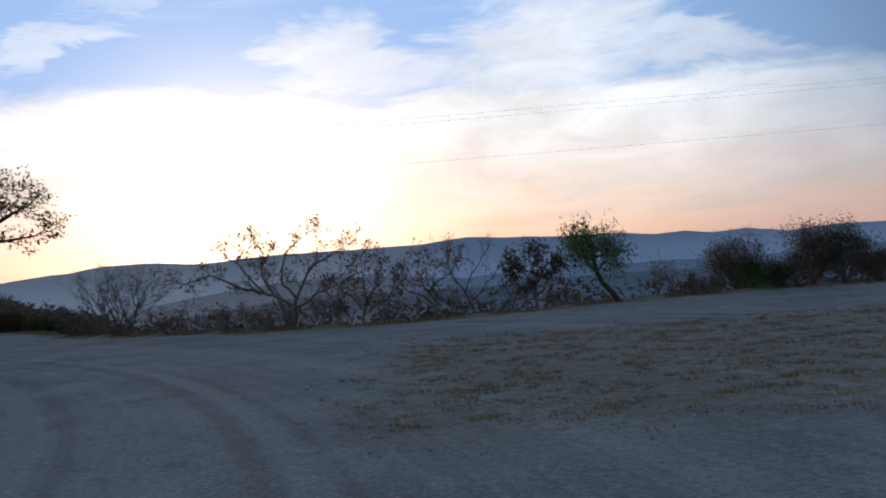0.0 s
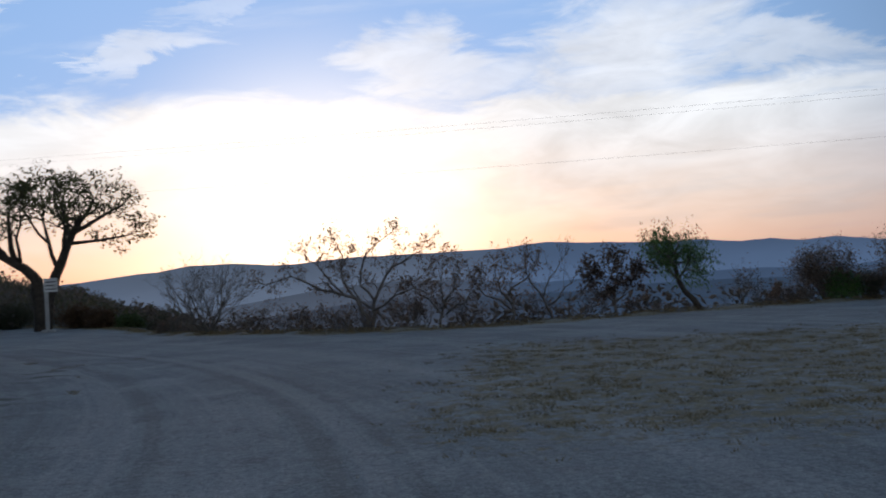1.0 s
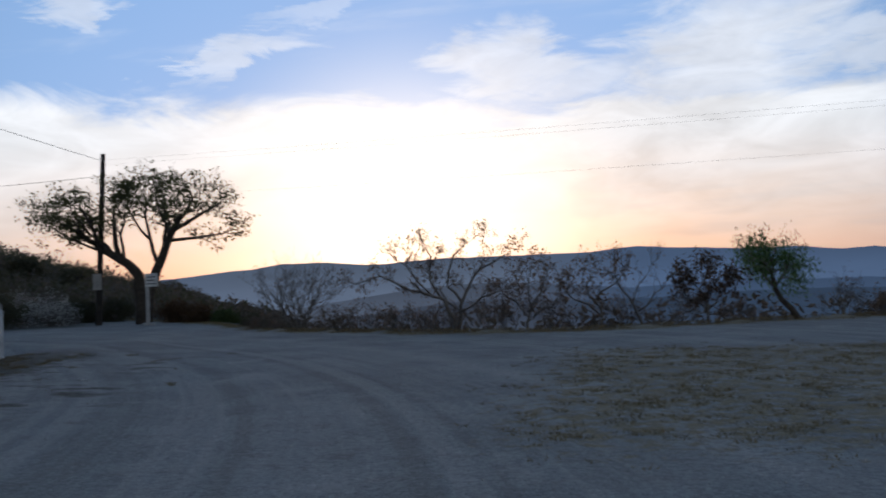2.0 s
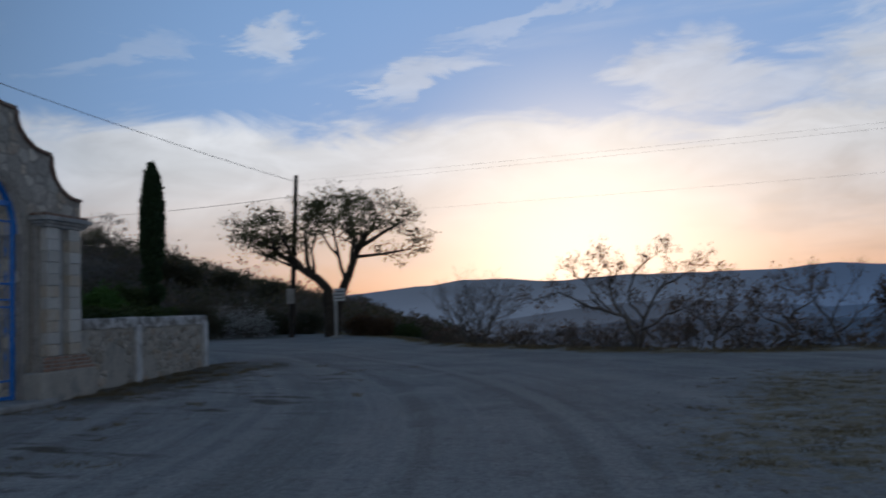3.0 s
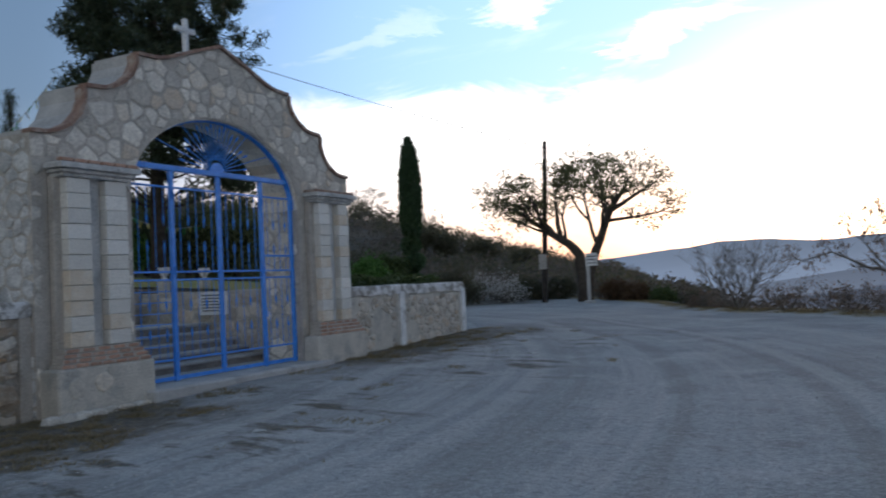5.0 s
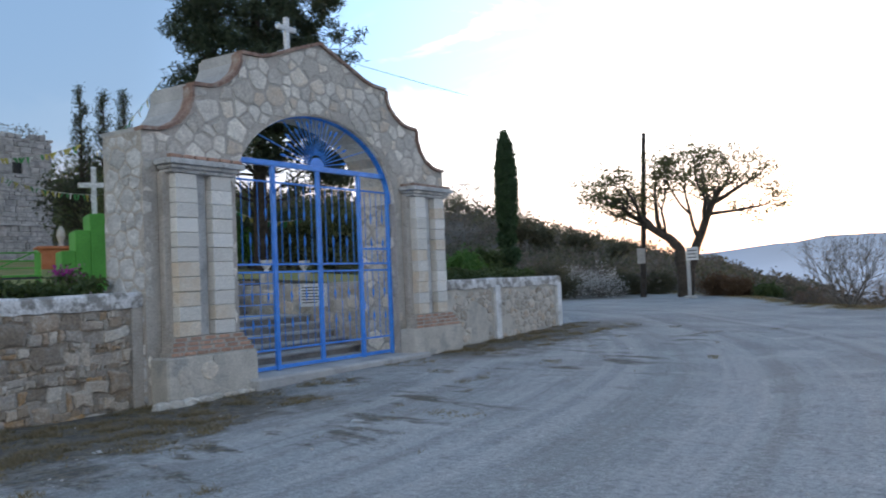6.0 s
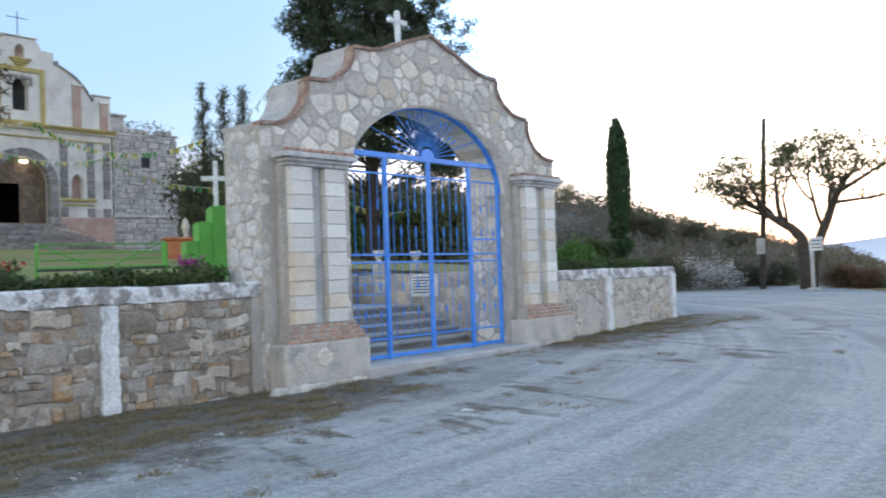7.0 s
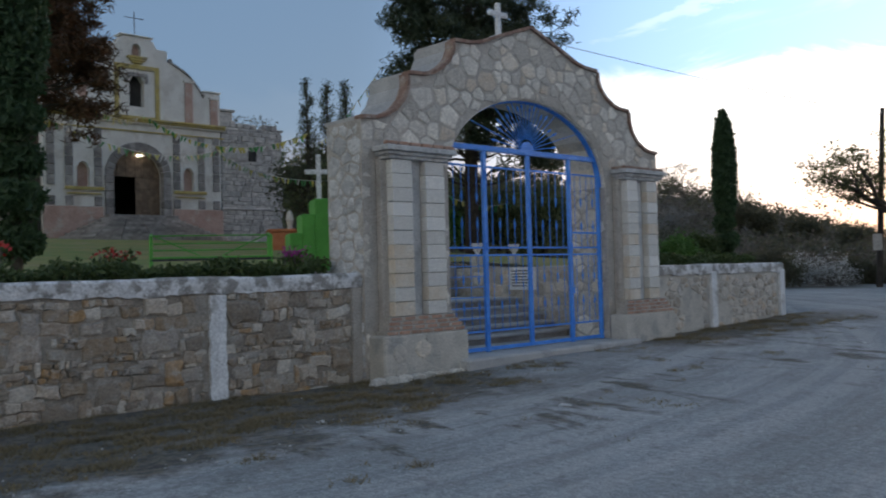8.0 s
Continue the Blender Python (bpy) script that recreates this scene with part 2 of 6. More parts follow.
    high = n.math("ADD", n.math("MULTIPLY", mid, 2.5), n.math("SUBTRACT", small, n.math("MULTIPLY", stone, 0.8)))
    relief = n.add("ShaderNodeBump", {"Strength": 0.55, "Distance": 0.02, "Height": high}).outputs[0]
    b = n.add("ShaderNodeBsdfPrincipled", {"Base Color": tone, "Roughness": 0.95, "Normal": relief})
    n.add("ShaderNodeOutputMaterial", {0: b.outputs[0]})
    return m


GROUND = ground_material()
LAWN = surface("dry_green_lawn", (0.15, 0.20, 0.038), (0.27, 0.225, 0.07), 0.8, 0.95, 0.6, 30, 0.03, stain=(0.28, 0.22, 0.11), stain_scale=0.5)
MORTAR = surface("grey_lime_mortar", (0.40, 0.36, 0.315), (0.51, 0.465, 0.41), 4, 0.95, 0.7, 40, 0.016, stain=(0.30, 0.27, 0.235), stain_scale=2.0, smear=(0.54, 0.50, 0.44), cover=0.5)
CREAM_STONE = surface("cream_field_stone", (0.60, 0.545, 0.465), (0.70, 0.655, 0.58), 6, 0.85, 0.8, 30, 0.016, vary=0.24, stain=(0.44, 0.40, 0.35), stain_scale=4.0, spread=(0.53, 0.68), smear=(0.54, 0.50, 0.44), cover=0.5,
                      hue=((0.68, 0.63, 0.55), (0.62, 0.585, 0.53), (0.64, 0.51, 0.38), (0.74, 0.70, 0.63), (0.58, 0.545, 0.49), (0.63, 0.545, 0.44), (0.71, 0.665, 0.59)))
EAST_STONE = surface("tan_rubble_stone", (0.42, 0.36, 0.29), (0.55, 0.49, 0.42), 6, 0.9, 0.8, 30, 0.02, vary=0.25, stain=(0.60, 0.57, 0.53), stain_scale=3.0, smear=(0.52, 0.49, 0.45),
                     hue=((0.50, 0.44, 0.36), (0.40, 0.33, 0.26), (0.58, 0.53, 0.46), (0.45, 0.35, 0.25)))
GREY_STONE = surface("grey_end_stone", (0.46, 0.46, 0.455), (0.60, 0.59, 0.57), 5, 0.85, 0.7, 35, 0.014, vary=0.2, stain=(0.33, 0.32, 0.31), stain_scale=3.0)
RUBBLE_MORTAR = surface("earth_and_lime_mortar", (0.25, 0.21, 0.17), (0.38, 0.335, 0.28), 6, 0.95, 0.8, 45, 0.02, stain=(0.17, 0.145, 0.12), stain_scale=3.0, smear=(0.42, 0.385, 0.34), cover=0.75)
RUBBLE = surface("brown_rubble_stone", (0.28, 0.215, 0.155), (0.42, 0.345, 0.265), 6, 0.9, 0.9, 30, 0.03, vary=0.30, stain=(0.46, 0.42, 0.37), stain_scale=5.0, smear=(0.42, 0.385, 0.34), cover=0.30,
                 hue=((0.33, 0.27, 0.21), (0.40, 0.30, 0.20), (0.56, 0.51, 0.44), (0.32, 0.22, 0.13), (0.40, 0.37, 0.34), (0.44, 0.24, 0.08), (0.68, 0.64, 0.57), (0.30, 0.23, 0.17), (0.47, 0.41, 0.34), (0.24, 0.21, 0.185)))
OLDTOP = surface("mouldy_whitewash", (0.62, 0.61, 0.60), (0.76, 0.75, 0.745), 3, 0.92, 0.7, 30, 0.016, stain=(0.235, 0.215, 0.19), stain_scale=3.2, spread=(0.46, 0.56))
WHITEWASH = surface("worn_whitewash", (0.66, 0.66, 0.66), (0.80, 0.80, 0.795), 3, 0.9, 0.4, 35, 0.008, stain=(0.33, 0.31, 0.28), stain_scale=2.6)
PLASTER = surface("bare_grey_plaster", (0.47, 0.44, 0.385), (0.58, 0.54, 0.475), 2, 0.9, 0.35, 40, 0.008, stain=(0.34, 0.33, 0.31), stain_scale=1.4)
BLOCK = surface("pale_cut_stone", (0.68, 0.64, 0.58), (0.75, 0.72, 0.66), 5, 0.85, 0.3, 60, 0.005, vary=0.10,
                hue=((0.74, 0.71, 0.66), (0.70, 0.67, 0.61), (0.75, 0.73, 0.68), (0.72, 0.69, 0.63), (0.62, 0.50, 0.36), (0.77, 0.75, 0.71), (0.76, 0.735, 0.69)))
BRICK = surface("worn_red_brick", (0.40, 0.22, 0.15), (0.49, 0.31, 0.23), 8, 0.9, 0.5, 60, 0.006, vary=0.2, stain=(0.46, 0.38, 0.32), stain_scale=5)
COPING = surface("terracotta_coping", (0.24, 0.145, 0.11), (0.37, 0.25, 0.19), 6, 0.9, 0.5, 50, 0.008, stain=(0.42, 0.37, 0.32), stain_scale=3)
CONCRETE = surface("weathered_concrete", (0.40, 0.39, 0.38), (0.50, 0.49, 0.47), 2, 0.9, 0.3, 50, 0.008, stain=(0.32, 0.31, 0.30), stain_scale=1.5)
YELLOW = surface("ochre_yellow_paint", (0.42, 0.32, 0.10), (0.52, 0.42, 0.16), 3, 0.85, 0.3, 40, 0.006, stain=(0.33, 0.30, 0.22), stain_scale=2)
LIMEWASH = surface("aged_white_limewash", (0.66, 0.63, 0.58), (0.77, 0.745, 0.695), 1.0, 0.9, 0.4, 25, 0.01, stain=(0.55, 0.50, 0.44), stain_scale=0.8)
PINK = surface("faded_pink_plaster", (0.42, 0.27, 0.22), (0.50, 0.35, 0.29), 1.2, 0.9, 0.4, 25, 0.01, stain=(0.50, 0.44, 0.39), stain_scale=0.9)
GREYCUT = surface("grey_cut_stone", (0.22, 0.20, 0.19), (0.33, 0.31, 0.29), 2, 0.9, 0.6, 25, 0.015, vary=0.25, stain=(0.17, 0.155, 0.145), stain_scale=1.5)
TOWER = surface("weathered_tower_stone", (0.40, 0.375, 0.35), (0.57, 0.54, 0.505), 2.5, 0.95, 0.8, 14, 0.03, vary=0.16, stain=(0.27, 0.25, 0.235), stain_scale=0.9)
DOORWOOD = surface("old_brown_door_wood", (0.15, 0.10, 0.065), (0.25, 0.175, 0.115), 4, 0.7, 0.4, 40, 0.006)
# near-black colour painted in for the shade inside door and windows
PAINTED_SHADE = surface("painted_inside_shade", (0.03, 0.028, 0.026), (0.05, 0.046, 0.042), 2, 0.95, 0.2, 20, 0.01)
GREEN = surface("bright_green_paint", (0.085, 0.33, 0.045), (0.11, 0.40, 0.06), 2, 0.6, 0.2, 40, 0.004)
TERRACOTTA = surface("orange_terracotta", (0.40, 0.13, 0.05), (0.48, 0.18, 0.08), 3, 0.85, 0.3, 40, 0.006)
BARK = surface("dark_rough_bark", (0.045, 0.036, 0.028), (0.085, 0.068, 0.052), 6, 0.95, 0.8, 40, 0.02)
TWIG = surface("grey_brown_twigs", (0.13, 0.115, 0.10), (0.20, 0.178, 0.155), 5, 0.95, 0.5, 40, 0.01)
POLE = surface("tarred_wooden_pole", (0.03, 0.024, 0.02), (0.055, 0.045, 0.038), 6, 0.85, 0.5, 40, 0.006)
CABLE = surface("weathered_grey_cable", (0.20, 0.20, 0.205), (0.26, 0.26, 0.265), 6, 0.6, 0.1, 40, 0.002)
BLUE = surface("bright_blue_enamel", (0.040, 0.235, 0.74), (0.065, 0.30, 0.84), 4, 0.38, 0.12, 60, 0.002)
CYPRESS = leafage("cypress_needles", (0.030, 0.064, 0.028), (0.068, 0.12, 0.045), 0.3)
PINE = leafage("pine_needles", (0.036, 0.062, 0.038), (0.095, 0.115, 0.058), 0.35)
PINE_DRY = leafage("browning_pine_needles", (0.045, 0.042, 0.022), (0.17, 0.078, 0.038), 0.3)
GARDEN = leafage("garden_tree_leaves", (0.085, 0.11, 0.05), (0.19, 0.21, 0.095), 0.5)
HEDGE = leafage("clipped_hedge_leaves", (0.030, 0.062, 0.018), (0.10, 0.13, 0.035), 0.25)
MESQUITE = leafage("small_olive_leaves", (0.06, 0.075, 0.028), (0.16, 0.155, 0.06), 0.5)
PEPPER = leafage("drooping_green_leaves", (0.09, 0.17, 0.06), (0.16, 0.26, 0.09), 0.5)
DRYLEAF = leafage("dry_brown_leaves", (0.15, 0.11, 0.085), (0.26, 0.19, 0.14), 0.6)
DRYBRUSH = leafage("grey_brown_brush", (0.10, 0.088, 0.072), (0.19, 0.16, 0.125), 0.5)
DRYDARK = leafage("dark_dry_leaves", (0.10, 0.075, 0.058), (0.18, 0.13, 0.095), 0.55)
SCRUB = leafage("dark_scrub_leaves", (0.070, 0.076, 0.046), (0.155, 0.145, 0.09), 0.5)
RUST = leafage("rusty_dry_scrub", (0.085, 0.045, 0.022), (0.14, 0.085, 0.042), 0.3)
FRESH = leafage("fresh_green_leaves", (0.06, 0.15, 0.03), (0.12, 0.24, 0.05), 0.35)
STRAW = leafage("dry_straw_blades", (0.17, 0.125, 0.060), (0.34, 0.27, 0.14), 0.25, 0.8)
GRASSGREEN = leafage("half_green_blades", (0.10, 0.088, 0.052), (0.32, 0.255, 0.15), 0.25, 0.8)
BLOSSOM = leafage("pale_blossom", (0.50, 0.49, 0.46), (0.70, 0.69, 0.66), 0.3)
RED = leafage("red_petals", (0.42, 0.03, 0.03), (0.55, 0.06, 0.05), 0.3)
MAGENTA = leafage("magenta_bracts", (0.30, 0.03, 0.22), (0.45, 0.06, 0.34), 0.35)
FLAG_GREEN = leafage("green_paper", (0.07, 0.30, 0.09), (0.10, 0.38, 0.13), 0.4)
FLAG_YELLOW = leafage("yellow_paper", (0.55, 0.50, 0.10), (0.66, 0.60, 0.18), 0.4)
FLAG_WHITE = leafage("white_paper", (0.62, 0.62, 0.60), (0.72, 0.72, 0.70), 0.4)


# ---------------------------------------------------------------- mesh tools
class Mesh:
    """Gathers vertices and faces of one part."""

    def __init__(self):
        self.v, self.f = [], []

    def add(self, verts, faces):
        k = len(self.v)
        self.v.extend(tuple(p) for p in verts)
        self.f.extend(tuple(i + k for i in f) for f in faces)
        return self

    def box(self, x0, x1, y0, y1, z0, z1, c=0.0):
        """A box, its upright and top edges cut by c."""
        if c <= 0:
            vs = [(x, y, z) for z in (z0, z1) for x, y in ((x0, y0), (x1, y0), (x1, y1), (x0, y1))]
            return self.add(vs, [(3, 2, 1, 0), (4, 5, 6, 7), (0, 1, 5, 4), (1, 2, 6, 5), (2, 3, 7, 6), (3, 0, 4, 7)])
        rings = []
        for z, k in ((z0, c), (z0 + c, 0), (z1 - c, 0), (z1, c)):
            a, b, p, q = x0 + k, x1 - k, y0 + k, y1 - k
            rings.append([(a + c, p, z), (b - c, p, z), (b, p + c, z), (b, q - c, z), (b - c, q, z), (a + c, q, z), (a, q - c, z), (a, p + c, z)])
        fs = [tuple(range(7, -1, -1)), tuple(range(24, 32))]
        for r in range(3):
            fs += [(r * 8 + i, r * 8 + (i + 1) % 8, r * 8 + 8 + (i + 1) % 8, r * 8 + 8 + i) for i in range(8)]
        return self.add([p for r in rings for p in r], fs)

    def tube(self, pts, radii, n=6, cap=True):
        """A round bar along points."""
        pts = [Vector(p) for p in pts]
        k, side = len(self.v), None
        for i, p in enumerate(pts):
            d = (pts[min(i + 1, len(pts) - 1)] - pts[max(i - 1, 0)]).normalized()
            if side is None or abs(side.dot(d)) > 0.95:
                side = d.orthogonal().normalized()
            a = (side - d * side.dot(d)).normalized()
            b, side = d.cross(a), a
            r = radii[i] if isinstance(radii, (list, tuple)) else radii
            self.v.extend(tuple(p + (a * math.cos(t) + b * math.sin(t)) * r) for t in (2 * math.pi * j / n for j in range(n)))
        for i in range(len(pts) - 1):
            o = k + i * n
            self.f.extend((o + j, o + (j + 1) % n, o + n + (j + 1) % n, o + n + j) for j in range(n))
        if cap:
            self.f.append(tuple(range(k + n - 1, k - 1, -1)))
            o = k + (len(pts) - 1) * n
            self.f.append(tuple(range(o, o + n)))
        return self

    def slab(self, poly, y0, y1):
        """A flat outline in x and z, counter-clockwise seen from -y, as thick as y0 to y1."""
        n = len(poly)
        vs = [(x, y0, z) for x, z in poly] + [(x, y1, z) for x, z in poly]
        return self.add(vs, [tuple(range(n)), tuple(range(2 * n - 1, n - 1, -1))] + [((i + 1) % n, i, n + i, n + (i + 1) % n) for i in range(n)])

    def data(self, name, material, smooth=False):
        me = bpy.data.meshes.new(name)
        me.from_pydata(self.v, [], self.f)
        me.materials.append(material)
        if smooth:
            me.polygons.foreach_set("use_smooth", [True] * len(me.polygons))
        me.update()
        return me


def part(name, mesh, material, parent=None, label="", smooth=False, at=None):
    ob = new(name, mesh.data(name, material, smooth) if isinstance(mesh, Mesh) else mesh)
    if parent is not None:
        ob.parent = parent
    if at is not None:
        ob.matrix_basis = at
    return tagged(ob, label)


def thing(name, label, category, at=None, group="", kind=""):
    ob = new(name)
    ob.empty_display_size = 0.2
    if at is not None:
        ob.matrix_basis = at
    return tagged(ob, label, category, group, kind)


def steps(value, keys):
    """Straight lines between (x, y) keys."""
    return float(np.interp(value, [k[0] for k in keys], [k[1] for k in keys]))


def ease(t):
    t = min(1.0, max(0.0, t))
    return t * t * (3 - 2 * t)


# ---------------------------------------------------------------- the lie of the land
GATE = pose(-10.75, -2.88, 0, 0, 0, 105)   # x runs along the churchyard wall, y into the churchyard
INTO = GATE.inverted()
EDGE = ((-90, 76), (-60, 66), (-40, 55), (-27, 44.0), (-17, 34.4), (-8, 28.3), (-3, 27.6), (4, 30.2), (11, 31.6), (20, 33), (40, 36), (90, 48))
HILL = ((-180, 1.2), (-60, 0.2), (-26, -1.0), (24, -1.8), (25.7, -1.6), (28.6, -0.85), (31.2, 0.25), (34.1, 0.85), (37.8, 1.75), (41.4, 2.8), (44.9, 3.7), (48.3, 4.3), (60, 5.4), (80, 6.0), (110, 5.0), (140, 3.0), (180, 1.2))


def lawn_height(s, v):
    return 1.52 + 0.068 * max(0.0, v - 1.0) + 0.10 * noise.noise((s * 0.15, v * 0.15, 3.0))


def land(x, y):
    """Height, grassiness and wildness of the ground."""
    s, v, _ = INTO @ Vector((x, y, 0))
    az, r = math.degrees(math.atan2(-x, y)), math.hypot(x, y)
    z = 0.05 * noise.noise((x * 0.12, y * 0.12, 0)) + 0.018 * noise.noise((x * 0.9, y * 0.9, 1))
    z -= 0.15 * ease((13 - s) / 5) * ease((5 + v) / 4)
    z += 0.20 * ease((s - 17) / 8) * ease((4 + v) / 4)
    z *= ease(r / 3)
    over = y - steps(x, EDGE)
    wild = ease(over / 1.6)
    drop = -90 * ease(over / 330) - 0.12 * max(0.0, min(over, 12)) + 0.12 * math.exp(-((over + 0.2) / 0.7) ** 2)
    drop += ease(over / 200) * 9 * noise.noise((x * 0.008, y * 0.008, 5))
    ridge = 1.6 + 150 * math.tan(radians(steps(az, HILL)))
    hill = ease((r - 52) / 98) * ridge + ease((r - 52) / 60) * 1.2 * noise.noise((x * 0.05, y * 0.05, 2))
    hill -= ease((r - 160) / 500) * (ridge + 80)
    on_hill = ease((az - 22) / 8) * ease((200 - az) / 40)
    back = ease((-24 - az) / 20)                  # the plain that goes on to the side and behind
    if over > 0 or r > 45:
        z = z + (1 - on_hill) * (drop if over > 0 else 0) * (1 - back) + on_hill * hill
    grass = 0.0
    if over > -1.2 and over < 1.4:
        grass = 0.75
    # the worn green in the middle and the strip at the wall's foot
    grass = max(grass, 0.62 * ease((x + 3.2 + 0.05 * y) / 3) * ease((8.2 - abs(y - 14.2)) / 3.5) * ease((16 - x) / 5))
    if v > 0.6 and s < 26:
        z = lawn_height(s, v) - 0.6 if v > 4 and not 10.0 < s < 15.4 else -0.05
    if r > 45 and v > 0:
        wild = max(wild, ease((r - 45) / 6) * ease((az - 34) / 4))
    return z, grass, wild


def build_ground():
    radii = [0.0] + [0.8 * 1.042 ** k for k in range(208)]
    turn = [360 * k / 320 for k in range(320)]
    v, zones, f = [], [], []
    for r in radii:
        for a in turn:
            p = polar(a, r)
            z, g, wd = land(p.x, p.y)
            v.append((p.x, p.y, z)), zones.append((g, wd, 0, 1))
    n = len(turn)
    for i in range(len(radii) - 1):
        f += [(i * n + j, i * n + n + j, i * n + n + (j + 1) % n, i * n + (j + 1) % n) for j in range(n)]
    f = [tuple(reversed(q)) for q in f]
    me = bpy.data.meshes.new("ground")
    me.from_pydata(v, [], f)
    layer = me.color_attributes.new("zone", "FLOAT_COLOR", "POINT")
    layer.data.foreach_set("color", np.array(zones, dtype=np.float32).ravel())
    me.materials.append(GROUND)
    me.polygons.foreach_set("use_smooth", [True] * len(me.polygons))
    me.update()
    return tagged(new("ground", me), "pale gravel ground with worn dry grass and tyre tracks", "ground", kind="structure")


build_ground()

# far ranges with painted dusk haze: azimuth and height of the crest in degrees
CREST_FAR = ((-180, 0.9), (-120, 1.5), (-60, 0.8), (-30, 0.7), (-23.8, 0.76), (-21.1, 0.87), (-18.6, 0.66), (-16, 1.07), (-14, 0.96), (-12.3, 1.22), (-10.5, 1.15), (-8.1, 1.44), (-5.2, 1.46),
             (-3.3, 1.61), (-1.1, 1.72), (1.4, 1.92), (2.9, 1.86), (4.6, 1.72), (7, 1.69), (11.5, 1.72), (14, 1.74), (16.5, 1.62), (18.0, 1.50), (19.3, 1.51), (21.6, 1.76), (24.6, 1.76), (26.5, 1.48), (27.5, 1.46), (30.2, 1.15), (36, 0.7), (60, 0.8), (120, 1.2), (180, 0.9))
CREST_MID = ((-180, -0.8), (-60, -0.6), (-26, -0.35), (-15, -0.75), (-11.8, -0.58), (-8.3, -0.6), (-4.7, -0.40), (2, -0.7), (6, -0.35), (8.7, -0.11), (11, 0.0), (14.5, -0.12), (17, -0.35), (19.1, -0.6), (23, -1.1), (28, -1.3), (40, -1.0), (180, -0.8))
CREST_NEAR = ((-180, -1.6), (-40, -1.0), (-26, -0.9), (-18, -1.15), (-12, -1.2), (-6, -1.15), (0, -1.4), (6, -1.35), (11, -1.1), (15, -1.3), (20, -1.9), (30, -2.2), (180, -1.6))


def build_range(crest, d, foot, rough, material, label, seed):
    """A mountain range with spurs and gullies on its slope, all round."""
    az = np.arange(-180, 180, 0.5 if d < 2000 else 0.3)
    rows = 9
    m = Mesh()
    for k in range(rows):
        t = k / (rows - 1)
        for a in az:
            top = 1.6 + d * math.tan(radians(steps(a, crest) + rough * noise.noise((a * 0.35, seed, 0)) + 0.5 * rough * noise.noise((a * 1.4, seed, 4))))
            z = foot + (top - foot) * t ** 0.8
            spur = (1 - t) * t * 4
            out = d * (0.70 + 0.30 * t) + spur * d * 0.05 * noise.noise((a * 0.22 + 1.5 * t, seed, 7))
            z += spur * (top - foot) * 0.16 * noise.noise((a * 0.3, t * 2, seed))
            m.v.append(tuple(polar(a, out, z)))
    n = len(az)
    for k in range(rows - 1):
        m.f.extend((k * n + j, k * n + (j + 1) % n, k * n + n + (j + 1) % n, k * n + n + j) for j in range(n))
    tagged(part("backdrop", m, material, smooth=True), label, "mountain range", kind="structure")


build_range(CREST_FAR, 4300, -150, 0.05, haze_painted("far_range_painted_haze", (0.120, 0.185, 0.315), (0.165, 0.210, 0.295), -60, 110), "far mountain range under the sunset, blue haze painted on as glow", 1.0)
build_range(CREST_MID, 2300, -140, 0.05, haze_painted("middle_range_painted_haze", (0.085, 0.135, 0.235), (0.125, 0.153, 0.212), -90, 0), "forested ridge across the valley, blue haze painted on as glow", 2.0)
build_range(CREST_NEAR, 1100, -120, 0.06, haze_painted("near_ridge_painted_haze", (0.062, 0.098, 0.165), (0.090, 0.112, 0.160), -90, -15), "wooded ridge below the plateau, dark blue haze painted on as glow", 3.0)


# ---------------------------------------------------------------- stones
def inside(poly):
    """A test of whether a point lies in an outline."""
    def test(x, z):
        hit, j = False, len(poly) - 1
        for i in range(len(poly)):
            (x1, z1), (x2, z2) = poly[i], poly[j]
            if (z1 > z) != (z2 > z) and x < (x2 - x1) * (z - z1) / (z2 - z1) + x1:
                hit = not hit
            j = i
        return hit
    return test


